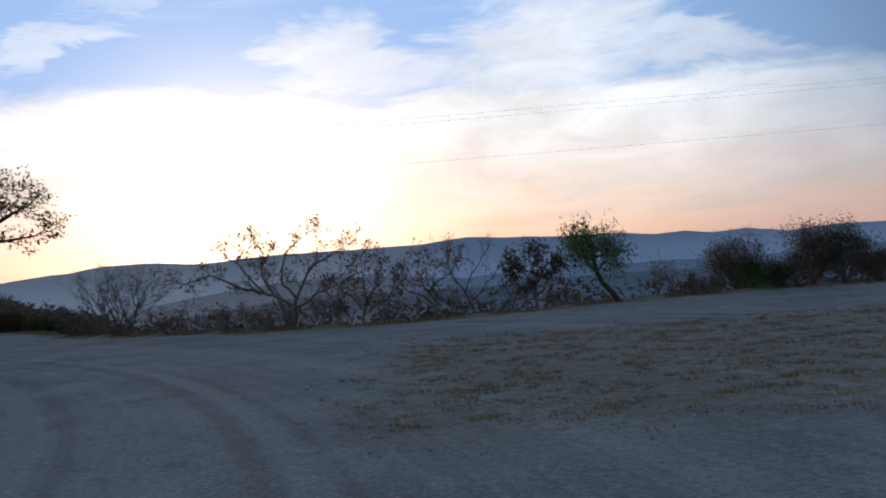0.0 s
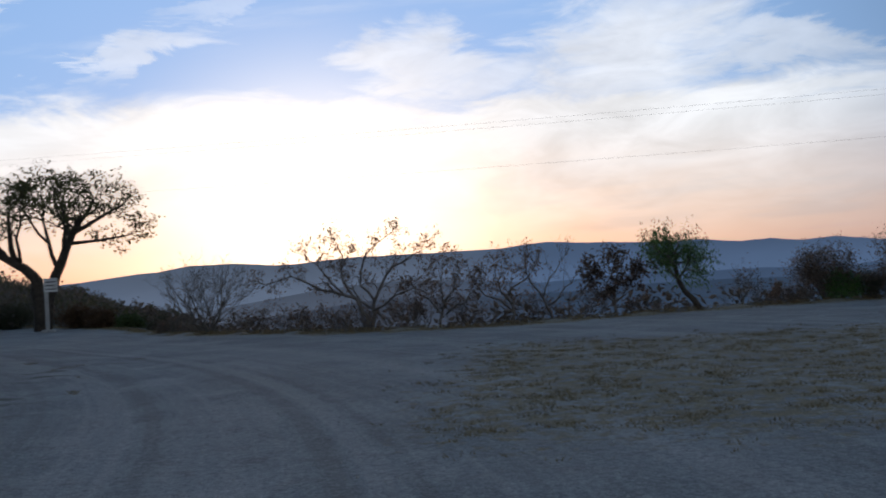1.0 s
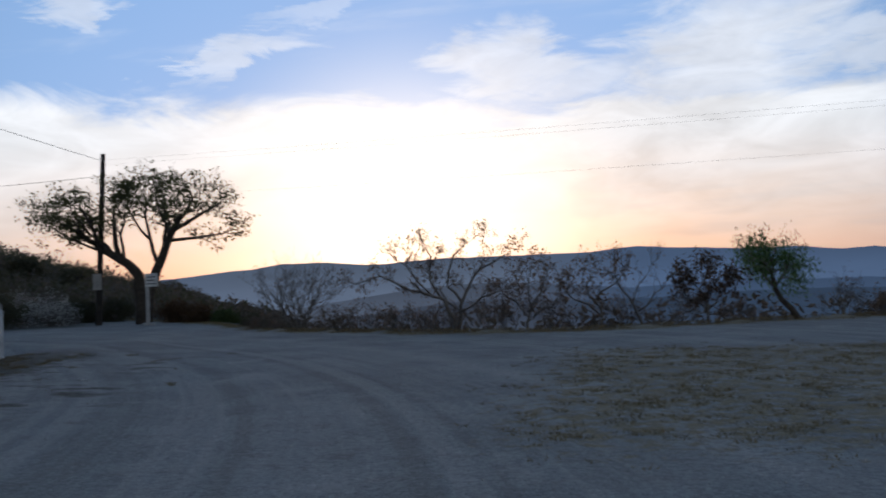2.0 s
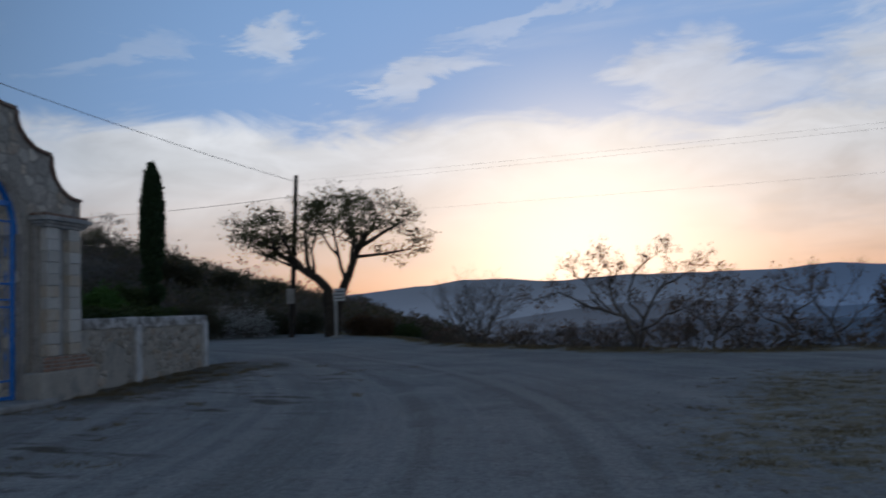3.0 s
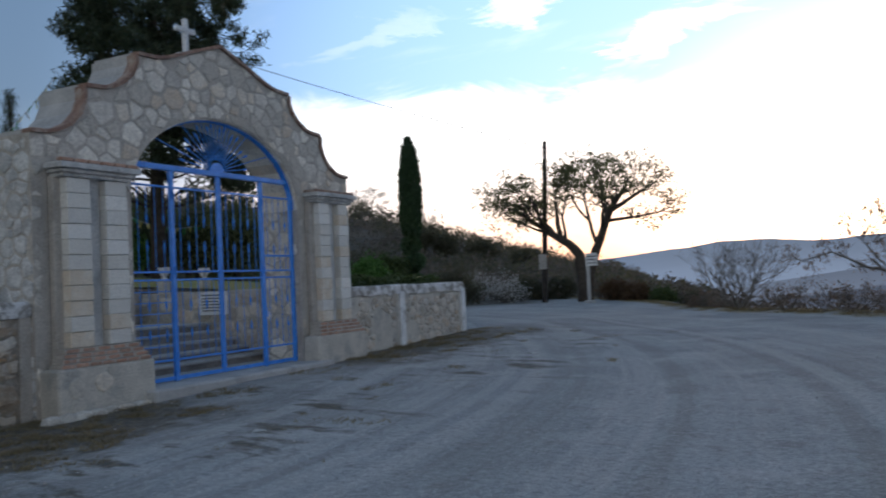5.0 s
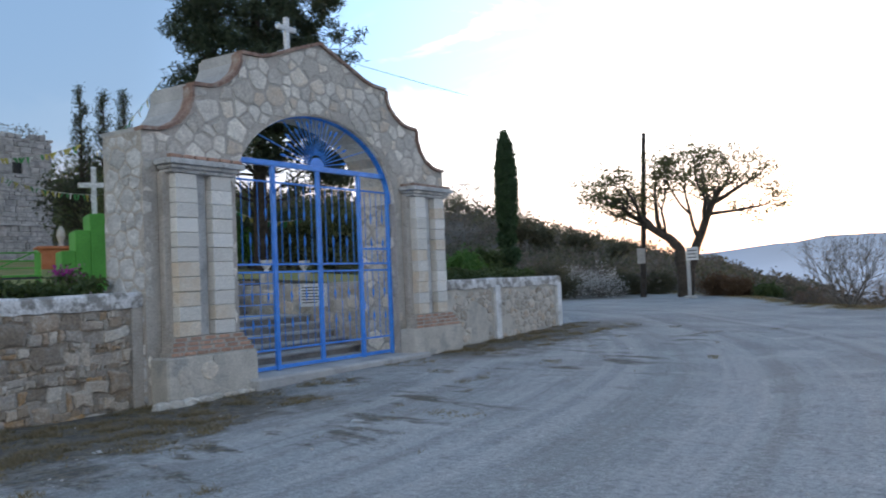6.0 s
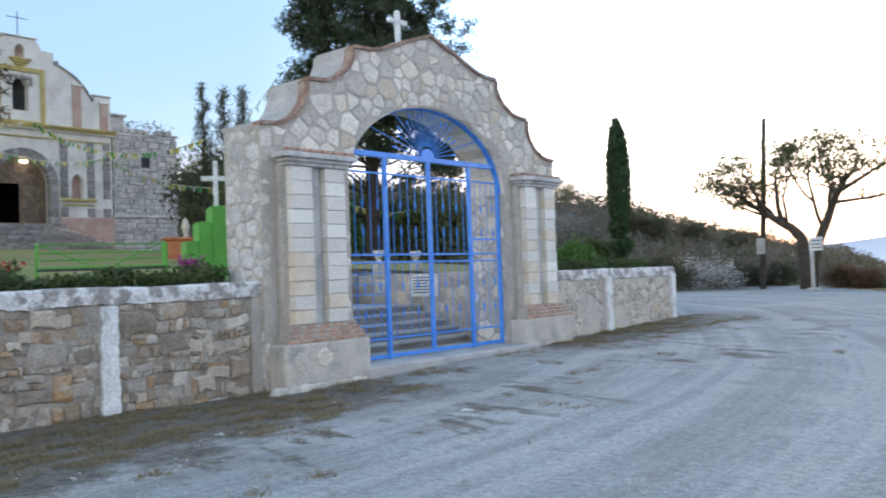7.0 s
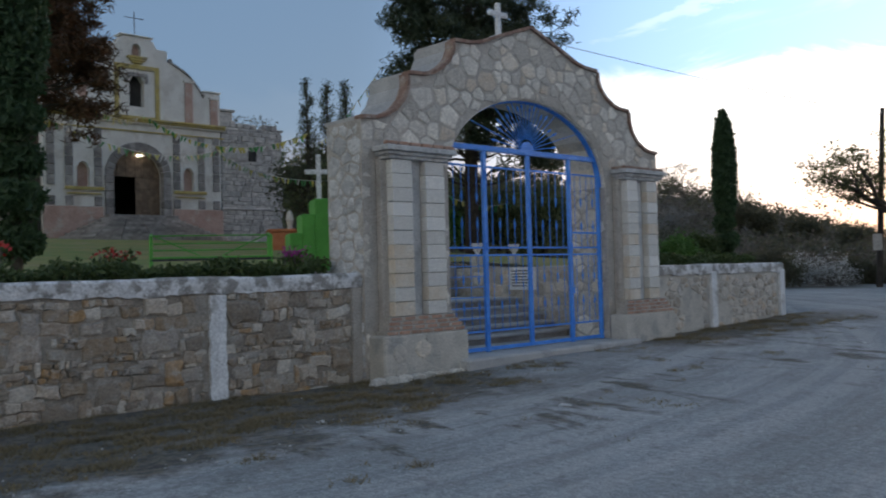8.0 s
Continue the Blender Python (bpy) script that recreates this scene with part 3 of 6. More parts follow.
def stone_cells(rng, x0, x1, z0, z1, size, flat, ok, gap, soft=0.14):
    """Outlines of fitted field stones: the ground nearest to each of many scattered points, less the joint."""
    nx, nz = max(1, round((x1 - x0) / size)), max(1, round((z1 - z0) / (size * flat)))
    pts = []
    for j in range(-1, nz + 1):
        for i in range(-1, nx + 1):
            pts.append((x0 + (x1 - x0) * (i + 0.5 + 0.5 * (j % 2) + rng.uniform(-0.5, 0.5)) / nx, (z0 + (z1 - z0) * (j + 0.5 + rng.uniform(-0.45, 0.45)) / nz) / flat))
    bulk = {q: rng.uniform(-0.16, 0.16) * size for q in pts}
    cells = []
    for a in pts:
        if not ok(a[0], a[1] * flat):
            continue
        poly = [(a[0] + dx * size, a[1] + dz * size) for dx, dz in ((-1, -1), (1, -1), (1, 1), (-1, 1))]
        for b in sorted(pts, key=lambda q: (q[0] - a[0]) ** 2 + (q[1] - a[1]) ** 2)[1:16]:
            dx, dz = b[0] - a[0], b[1] - a[1]
            far = math.hypot(dx, dz)
            limit, cut = max(far / 2 + (bulk[a] - bulk[b]) / 2, 0.12 * size) - gap / 2, []
            side = [((p[0] - a[0]) * dx + (p[1] - a[1]) * dz) / far - limit for p in poly]
            for i, p in enumerate(poly):
                q, s, t = poly[(i + 1) % len(poly)], side[i], side[(i + 1) % len(poly)]
                if s <= 0:
                    cut.append(p)
                if (s < 0) != (t < 0) and s != t:
                    k = s / (s - t)
                    cut.append((p[0] + (q[0] - p[0]) * k, p[1] + (q[1] - p[1]) * k))
            poly = cut
            if len(poly) < 3:
                break
        if len(poly) < 3:
            continue
        poly = [(x, z * flat) for x, z in poly]
        c = (a[0], a[1] * flat)
        fixed = []
        for x, z in poly:
            k = 1.0
            while k > 0.1 and not ok(c[0] + (x - c[0]) * k, c[1] + (z - c[1]) * k):
                k -= 0.12
            fixed.append((c[0] + (x - c[0]) * k, c[1] + (z - c[1]) * k))
        fixed = [((1 - k) * p[0] + k * q[0], (1 - k) * p[1] + k * q[1]) for p, q in zip(fixed, fixed[1:] + fixed[:1]) for k in (soft, 1 - soft)]
        fixed = [(x + rng.uniform(-0.012, 0.012) * size / 0.4, z + rng.uniform(-0.012, 0.012) * size / 0.4) for x, z in fixed]
        w = max(p[0] for p in fixed) - min(p[0] for p in fixed)
        h = max(p[1] for p in fixed) - min(p[1] for p in fixed)
        if min(w, h) > 0.25 * size * flat:
            cells.append((c, fixed))
    return cells


def mixed_cells(rng, x0, x1, z0, z1, small, large, flat, ok, gap, soft=0.10, rough=0.18):
    """Outlines of tightly fitted stones of many sizes: large ones thrown first, smaller ones into what is left."""
    seeds = []
    for radius, tries in ((large, 220), ((small * 1.2 + large) / 2.2, 700), ((2 * small + large) / 3, 1500), (small, 3000)):
        for _ in range(tries):
            x, z, r = rng.uniform(x0 - 0.2, x1 + 0.2), rng.uniform(z0 - 0.2, z1 + 0.2) / flat, radius * rng.uniform(0.85, 1.15)
            if all((x - a) ** 2 + (z - b) ** 2 > (0.92 * (r + q)) ** 2 for a, b, q in seeds):
                seeds.append((x, z, r))
    cells = []
    for x, z, r in seeds:
        if not ok(x, z * flat):
            continue
        poly = [(x + dx * 2.2 * r, z + dz * 2.2 * r) for dx, dz in ((-1, -1), (1, -1), (1, 1), (-1, 1))]
        for a, b, q in sorted(seeds, key=lambda p: math.hypot(p[0] - x, p[1] - z) - p[2])[1:22]:
            dx, dz = a - x, b - z
            far = math.hypot(dx, dz)
            limit, cut = (far * far + r * r - q * q) / (2 * far) - gap / 2, []
            side = [((p[0] - x) * dx + (p[1] - z) * dz) / far - limit for p in poly]
            for i, p in enumerate(poly):
                n, u, t = poly[(i + 1) % len(poly)], side[i], side[(i + 1) % len(poly)]
                if u <= 0:
                    cut.append(p)
                if (u < 0) != (t < 0) and u != t:
                    k = u / (u - t)
                    cut.append((p[0] + (n[0] - p[0]) * k, p[1] + (n[1] - p[1]) * k))
            poly = cut
            if len(poly) < 3:
                break
        if len(poly) < 3:
            continue
        c, fixed = (x, z * flat), []
        for px, pz in ((a, b * flat) for a, b in poly):
            k = 1.0
            while k > 0.1 and not ok(c[0] + (px - c[0]) * k, c[1] + (pz - c[1]) * k):
                k -= 0.05
            fixed.append((c[0] + (px - c[0]) * k, c[1] + (pz - c[1]) * k))
        # chipped corners, edges a little out of line
        fixed = [(c[0] + (px - c[0]) * k, c[1] + (pz - c[1]) * k) for (px, pz), k in ((p, rng.uniform(1 - rough, 1 + 0.3 * rough)) for p in fixed)]
        ring = []
        for p, q in zip(fixed, fixed[1:] + fixed[:1]):
            bow = rng.uniform(-0.06, 0.02) * math.hypot(q[0] - p[0], q[1] - p[1])
            mx, mz = (p[0] + q[0]) / 2, (p[1] + q[1]) / 2
            reach = math.hypot(mx - c[0], mz - c[1]) + 1e-6
            ring += [((1 - soft) * p[0] + soft * q[0], (1 - soft) * p[1] + soft * q[1]), (mx + (mx - c[0]) / reach * bow, mz + (mz - c[1]) / reach * bow), (soft * p[0] + (1 - soft) * q[0], soft * p[1] + (1 - soft) * q[1])]
        cells.append((c, ring))
    return cells


def stone_piece(rng, c, poly, proud, y):
    """One stone: a worn edge and an uneven, slightly domed face, standing proud of y towards -y."""
    n = len(poly)
    m = Mesh()
    tilt, lean = rng.uniform(-0.5, 0.5), rng.uniform(-0.5, 0.5)
    for k, out in ((1.0, -0.02), (0.95, 0.60), (0.72, 1.0)):
        for x, z in poly:
            dx, dz = (x - c[0]) * k, (z - c[1]) * k
            lump = rng.uniform(-0.12, 0.12) if out > 0.5 else 0
            m.v.append((c[0] + dx, y - proud * max(-0.02, out + lump + (dx * tilt + dz * lean) * (out > 0.5) * 2), c[1] + dz))
    m.v.append((c[0], y - proud * rng.uniform(0.95, 1.2), c[1]))
    for r in range(2):
        m.f.extend((r * n + i, r * n + (i + 1) % n, r * n + n + (i + 1) % n, r * n + n + i) for i in range(n))
    m.f.extend((2 * n + i, 2 * n + (i + 1) % n, 3 * n) for i in range(n))
    return m


def lay_stones(rng, parent, box, sizes, flat, ok, material, proud=0.03, y=0.0, gap=0.022, at=None):
    for c, poly in mixed_cells(rng, *box, *sizes, flat, ok, gap):
        if min(max(p[k] for p in poly) - min(p[k] for p in poly) for k in (0, 1)) > 0.03:
            part("stone", stone_piece(rng, c, poly, proud * rng.uniform(0.7, 1.5), y), material, parent, at=at)


# ---------------------------------------------------------------- gateway
MID = 12.73      # middle of the gateway along the wall
DEEP = 0.95      # its thickness
HALF = ((0, 6.25), (0.8, 5.97), (1.35, 5.76), (1.62, 5.70), (2.06, 5.68), (2.06, 5.52), (2.16, 5.32), (2.36, 5.14), (2.62, 5.01), (2.80, 4.97), (3.14, 4.95),
        (3.14, 4.74), (3.24, 4.50), (3.44, 4.29), (3.70, 4.16), (3.86, 4.12), (4.17, 4.10))
SPAN, SPRING, RISE = 2.28, 3.30, 1.57


def arch(half, spring, rise, n=14):
    """Points of a round-headed opening from the right foot over the top to the left."""
    return [(half * math.cos(math.pi * k / n), spring + rise * math.sin(math.pi * k / n)) for k in range(n + 1)]


ARCH = arch(SPAN, SPRING, RISE, 24)
OUTLINE = [(MID + x, z) for x, z in [(-4.17, -0.4), (-SPAN, -0.4)] + ARCH[::-1] + [(SPAN, -0.4), (4.17, -0.4)] + list(HALF[::-1]) + [(-x, z) for x, z in HALF[1:]]]


def build_gateway():
    gate = thing("gateway", "cream stone churchyard gateway with stepped gable and round arch", "gateway", GATE)
    part("wall", Mesh().slab(OUTLINE, 0.0, DEEP), MORTAR, gate)
    # brick coping along the stepped gable, over the full depth
    for sign in (1, -1):
        for k in range(len(HALF) - 1):
            (xa, za), (xb, zb) = HALF[k], HALF[k + 1]
            d = Vector((xb - xa, zb - za)).normalized()
            nx, nz = -d.y, d.x
            q = [(xa, za), (xb, zb), (xb + nx * 0.06, zb + nz * 0.06), (xa + nx * 0.06, za + nz * 0.06)]
            q = [(MID + sign * x, z + 0.003) for x, z in q]
            if sign < 0:
                q.reverse()
            part("coping", Mesh().slab(q, -0.055, 0.16), COPING, gate)
            part("coping_back", Mesh().slab([(x, z - 0.006) for x, z in q], 0.161, DEEP + 0.05), CONCRETE, gate, "grey cement behind the brick coping")
    test = inside(OUTLINE)

    def front(x, z):
        if not test(x, z) or z < 0.0:
            return False
        off = abs(x - MID)
        if abs(off - 3.2) < 0.80 and z < 3.74:
            return False
        return not (off < SPAN + 0.02 and z < 3.3)
    rng = random.Random(5)
    lay_stones(rng, gate, (MID - 4.2, MID + 4.2, 0.0, 6.3), (0.085, 0.205), 0.88, front, CREAM_STONE, 0.016, gap=0.022)
    # end face and the reveals of the opening
    end = pose(MID - 4.17, 0, 0, 0, 0, -90)
    lay_stones(rng, gate, (-0.95, 0.0, -0.2, 4.1), (0.07, 0.17), 0.95, lambda x, z: -0.94 < x < -0.01 and -0.2 < z < 4.07, GREY_STONE, 0.016, gap=0.022, at=end)
    jamb = pose(MID + SPAN, 0, 0, 0, 0, -90)
    lay_stones(rng, gate, (-0.95, -0.05, 0.0, 3.3), (0.10, 0.20), 0.9, lambda x, z: -0.93 < x < -0.06 and 0.0 < z < 3.28, CREAM_STONE, 0.015, at=jamb)
    # voussoirs under the arch
    for k in range(24):
        (xa, za), (xb, zb) = ARCH[k], ARCH[k + 1]
        q = [(xa, za), (xb, zb), (xb * 0.992, zb - 0.018), (xa * 0.992, za - 0.018)]
        part("stone", Mesh().slab([(MID + x, z) for x, z in q], 0.02, DEEP - 0.02), CREAM_STONE, gate)
    # paired pilasters
    block = Mesh().box(-0.19, 0.19, -0.10, 0.10, -0.1125, 0.1125, 0.010).data("block", BLOCK)
    block_wide = Mesh().box(-0.215, 0.215, -0.10, 0.10, -0.1125, 0.1125, 0.010).data("block", BLOCK)
    brick = Mesh().box(-0.108, 0.108, -0.05, 0.05, -0.025, 0.025, 0.006).data("brick", BRICK)
    for sign, wide in ((-1, block_wide), (1, block)):
        x = MID + sign * 3.2
        part("pedestal", Mesh().box(x - 0.93, x + 0.93, -0.42, -0.004, -0.45, 0.60, 0.03), PLASTER, gate, "bare plastered stone pedestal")
        part("pilaster", Mesh().box(x - 0.70, x + 0.70, -0.13, -0.004, 0.60, 3.46, 0.01), MORTAR, gate)
        for row in range(4):
            reach = 0.86 - 0.045 * row
            n = int(2 * reach / 0.245)
            for i in range(n):
                part("brick", brick, None, gate, at=pose(x - reach + (i + 0.5) * 2 * reach / n, -0.36 + 0.03 * row, 0.636 + 0.072 * row))
            part("brick_bed", Mesh().box(x - reach + 0.01, x + reach - 0.01, -0.402 + 0.03 * row, -0.13, 0.602 + 0.072 * row, 0.668 + 0.072 * row), MORTAR, gate)
        for shaft in (-0.36, 0.36):
            for row in range(11):
                part("block", wide, None, gate, at=pose(x + shaft, -0.18 - 0.004 * ((3 * row) % 5), 0.89 + 0.1162 + 0.2323 * row))
        part("groove", Mesh().box(x - 0.10, x + 0.10, -0.17, -0.131, 0.89, 3.45), GREY_STONE, gate)
        cap = Mesh()
        for z0, z1, o, p in ((3.45, 3.51, 0.66, 0.31), (3.51, 3.57, 0.71, 0.36), (3.57, 3.66, 0.77, 0.42)):
            cap.box(x - o, x + o, -p, -0.004, z0, z1, 0.012)
        part("capital", cap, GREY_STONE, gate, "moulded grey stone capital")
        for i in range(6):
            if sign < 0:
                part("brick", brick, None, gate, at=pose(x - 0.63 + i * 0.252, -0.33, 3.697))
        if sign > 0:
            part("capital_top", Mesh().box(x - 0.72, x + 0.72, -0.36, -0.004, 3.662, 3.72, 0.01), COPING, gate)
    # a few rough stones set in the left pedestal, and its uneven footing
    for dx, z, r in ((-0.62, 0.30, 0.16), (-0.12, 0.36, 0.17), (0.02, 0.52, 0.09), (-0.60, 0.02, 0.13)):
        poly = [(MID - 3.2 + dx + r * math.cos(t) * rng.uniform(0.8, 1.1), z + r * math.sin(t) * rng.uniform(0.8, 1.2)) for t in (k * math.pi / 4 for k in range(8))]
        part("stone", stone_piece(rng, (MID - 3.2 + dx, z), poly, 0.018, -0.42), CREAM_STONE, gate)
    for k in range(9):
        x = MID - 4.3 + 0.27 * k
        poly = [(x + 0.19 * math.cos(t) * rng.uniform(0.8, 1.1), -0.12 + 0.10 * math.sin(t)) for t in (j * math.pi / 4 for j in range(8))]
        part("stone", stone_piece(rng, (x, -0.12), poly, 0.09, -0.44), CREAM_STONE, gate)
    part("threshold", Mesh().box(MID - 2.5, MID + 2.55, -0.62, 0.9, -0.35, 0.10, 0.03), CONCRETE, gate, "pale concrete threshold slab")
    stain = [(MID + 2.33 + 0.22 * (0.5 + 0.5 * math.cos(t)) * rng.uniform(0.6, 1.1), 0.26 + 0.24 * math.sin(t) * rng.uniform(0.7, 1.1)) for t in (k * math.pi / 7 for k in range(14))]
    part("paint_stain", Mesh().slab(stain, -0.016, -0.002), surface("faded_blue_paint", (0.16, 0.33, 0.52), (0.36, 0.44, 0.50), 7, 0.9, 0.4, 40, 0.006), gate, "smear of blue paint on the stone")
    return gate


gateway = build_gateway()


def build_gate_cross():
    """White cross on the gable."""
    x = MID - 0.30
    cross = thing("cross", "white painted stone cross on top of the gateway", "cross", GATE @ pose(x, 0.55, 6.12))
    part("shaft", Mesh().box(-0.05, 0.05, -0.045, 0.045, 0.0, 0.72, 0.012), WHITEWASH, cross)
    part("arm", Mesh().box(-0.25, 0.25, -0.042, 0.048, 0.46, 0.55, 0.012), WHITEWASH, cross)
    part("foot", Mesh().box(-0.16, 0.16, -0.14, 0.14, -0.1, 0.06, 0.02), WHITEWASH, cross)


build_gate_cross()

HINGE = surface("dark_iron", (0.03, 0.03, 0.035), (0.05, 0.05, 0.055), 8, 0.6, 0.2, 60, 0.003)


def drop_bar(parent, x, z0, z1, gap=None, y=0.0):
    """A thin upright bar, or a broken one whose two ends are pointed drops facing each other over a gap."""
    if gap is None:
        part("bar", Mesh().tube([(x, y, z0), (x, y, z1)], 0.008, 6), BLUE, parent)
        return
    for a, b, way in ((z0, gap[0], 1), (z1, gap[1], -1)):
        part("pointed_bar", Mesh().tube([(x, y, a), (x, y, b - way * 0.16), (x, y, b - way * 0.11), (x, y, b - way * 0.06), (x, y, b + way * 0.06)], [0.008, 0.008, 0.022, 0.023, 0.003], 6), BLUE, parent)


def build_iron_gate():
    """Blue iron gate: side lights, two leaves, and a sunburst in the arch."""
    iron = thing("iron_gate", "closed bright blue painted iron gate with a sunburst fanlight", "gate", GATE @ pose(MID, 0.16, 0.10))
    top = 3.76
    xs = (-2.20, -1.22, 0.0, 1.24, 2.20)
    for x in xs:
        w = 0.045 if abs(x) < 2 else 0.04
        if x == 0.0:
            part("stile", Mesh().box(x - 0.048, x - 0.003, -0.03, 0.03, 0.02, top - 0.05, 0.006), BLUE, iron)
            part("stile", Mesh().box(x + 0.003, x + 0.048, -0.03, 0.03, 0.02, top - 0.05, 0.006), BLUE, iron)
        else:
            part("stile", Mesh().box(x - w, x + w, -0.035, 0.035, 0.0, top - 0.052, 0.006), BLUE, iron)
    part("transom", Mesh().box(-2.20, 2.20, -0.042, 0.042, top - 0.05, top + 0.05, 0.008), BLUE, iron)
    rails = (0.02, 0.36, 1.76, 1.90, 3.40)
    for a, b in zip(xs[:-1], xs[1:]):
        for z in rails:
            h = 0.035 if z < 0.1 else 0.017
            rail = part("rail", Mesh().box(a + 0.05, b - 0.05, -0.02, 0.02, z, z + 2 * h, 0.004), BLUE, iron)
            if z == 1.90:
                panel = rail
        n = 5 if b - a > 1.1 else 4
        for k in range(1, n + 1):
            x = a + (b - a) * k / (n + 1)
            odd = k % 2
            drop_bar(panel, x, 1.93, 3.41, None if odd else (2.42, 2.78))
            drop_bar(panel, x, 0.38, 1.77, None if odd else (0.90, 1.26))
    # a close lower grid in the first side light, one cross rail in the other
    for k in range(6):
        part("rail", Mesh().box(-2.16, -1.27, -0.008, 0.008, 0.62 + 0.19 * k, 0.635 + 0.19 * k), BLUE, iron)
    part("rail", Mesh().box(1.29, 2.16, -0.02, 0.02, 2.20, 2.24, 0.004), BLUE, iron)
    # arch frame and rays
    fan_frame = part("arch_frame", Mesh().tube([(x * 0.985, -0.03, z - 0.10 - 0.012) for x, z in ARCH], 0.034, 8).tube([(x * 0.985, 0.03, z - 0.10 - 0.012) for x, z in ARCH], 0.034, 8), BLUE, iron)
    hub = [(0.19 * math.cos(math.pi * k / 12), top + 0.05 + 0.17 * math.sin(math.pi * k / 12)) for k in range(13)]
    part("hub", Mesh().slab(hub, -0.02, 0.02), BLUE, fan_frame, "half-round blue sheet hub")
    for k in range(1, 22):
        t = math.pi * k / 22
        c, s = math.cos(t), math.sin(t)
        reach = 1.0 / math.sqrt((c / (SPAN * 0.985)) ** 2 + (s / (SPRING + RISE - 0.10 - top - 0.05)) ** 2)
        reach = reach - 0.02 if k % 3 == 2 else min(reach - 0.05, 0.98 - 0.10 * (k % 3))
        m = Mesh().tube([(0.22 * c, 0, top + 0.05 + 0.22 * s), (reach * c, 0, top + 0.05 + reach * s)], 0.010, 6)
        if k % 3 != 2:
            m.tube([((reach - 0.16) * c, 0, top + 0.05 + (reach - 0.16) * s), ((reach - 0.06) * c, 0, top + 0.05 + (reach - 0.06) * s), ((reach + 0.03) * c, 0, top + 0.05 + (reach + 0.03) * s)], [0.008, 0.028, 0.003], 6)
        part("ray", m, BLUE, fan_frame)
    lock = part("lock", Mesh().box(1.14, 1.30, -0.06, -0.035, 0.98, 1.16, 0.008), BLUE, iron)
    part("handle", Mesh().tube([(1.24, -0.06, 1.13), (1.24, -0.10, 1.13), (1.38, -0.10, 1.14)], 0.010, 8), CONCRETE, lock, "bare metal lever handle")
    for x in (-1.22, 1.24):
        for z in (0.35, 1.85, 3.2):
            part("hinge", Mesh().tube([(x + 0.0, -0.05, z), (x, -0.05, z + 0.16)], 0.02, 8), BLUE, iron)


build_iron_gate()


# ---------------------------------------------------------------- churchyard walls
def band(rng, m, x0, x1, y):
    """An uneven plaster band along the top of a wall: face, rounded edge, top and back."""
    n = int((x1 - x0) / 0.12)
    k = len(m.v)
    for i in range(n + 1):
        x = x0 + (x1 - x0) * i / n
        low = 1.37 + 0.05 * noise.noise((x * 1.3, 1, 3)) + rng.uniform(-0.018, 0.018)
        high = 1.605 + 0.018 * noise.noise((x * 0.8, 5, 1)) + rng.uniform(-0.004, 0.004)
        face = y + 0.015 * noise.noise((x * 1.7, 8, 2))
        m.v.extend([(x, 0.12, low - 0.005), (x, face, low), (x, face - 0.006, (low + high) / 2), (x, face, high - 0.035), (x, face + 0.035, high), (x, 0.63, high), (x, 0.66, high - 0.03), (x, 0.66, 1.2)])
    for i in range(n):
        for j in range(7):
            a = k + i * 8 + j
            m.f.append((a, a + 8, a + 9, a + 1))


def rubble_courses(rng, x0, x1, z0, z1, ok):
    """Roughly coursed rubble: uneven rows of blocks, slabs and chips, here and there a block through two rows."""
    z, cells, taken = z0, [], []
    while z < z1 - 0.05:
        h = min(rng.choice((0.07, 0.11, 0.15, 0.19, 0.24)), z1 - z)
        x = x0 + rng.uniform(0, 0.15)
        while x < x1:
            w = min(max(0.07, h * rng.choice((0.6, 0.9, 1.3, 1.8, 2.4)) * rng.uniform(0.8, 1.2)), 0.55)
            tall = h * (1.75 if rng.random() < 0.22 else 1.0)
            cx, cz = x + w / 2, z + tall / 2
            if ok(cx, cz) and ok(x + 0.02, cz) and ok(x + w - 0.02, cz) and not any(a < cx < b and p < cz < q for a, b, p, q in taken):
                g, j = 0.003, min(w, tall) * 0.22
                ring = [(x + g, z + g), (cx + rng.uniform(-j, j), z + g), (x + w - g, z + g), (x + w - g, cz + rng.uniform(-j, j)), (x + w - g, z + tall - g), (cx + rng.uniform(-j, j), z + tall - g), (x + g, z + tall - g), (x + g, cz + rng.uniform(-j, j))]
                wave = lambda a, b: 0.06 * noise.noise((a * 1.6, b * 1.2, 3.0))
                ring = [(px + rng.uniform(-j, j) * 0.85, min(pz + rng.uniform(-j, j) * 0.85 + wave(px, pz), z1)) for px, pz in ring]
                ring = [((1 - k) * p[0] + k * q[0], (1 - k) * p[1] + k * q[1]) for p, q in zip(ring, ring[1:] + ring[:1]) for k in (0.14, 0.86)]
                cells.append(((cx, cz + wave(cx, cz)), ring))
                if tall > h:
                    taken.append((x - 0.02, x + w + 0.02, z + h, z + tall + 0.05))
            x += w
        z += h
    return cells


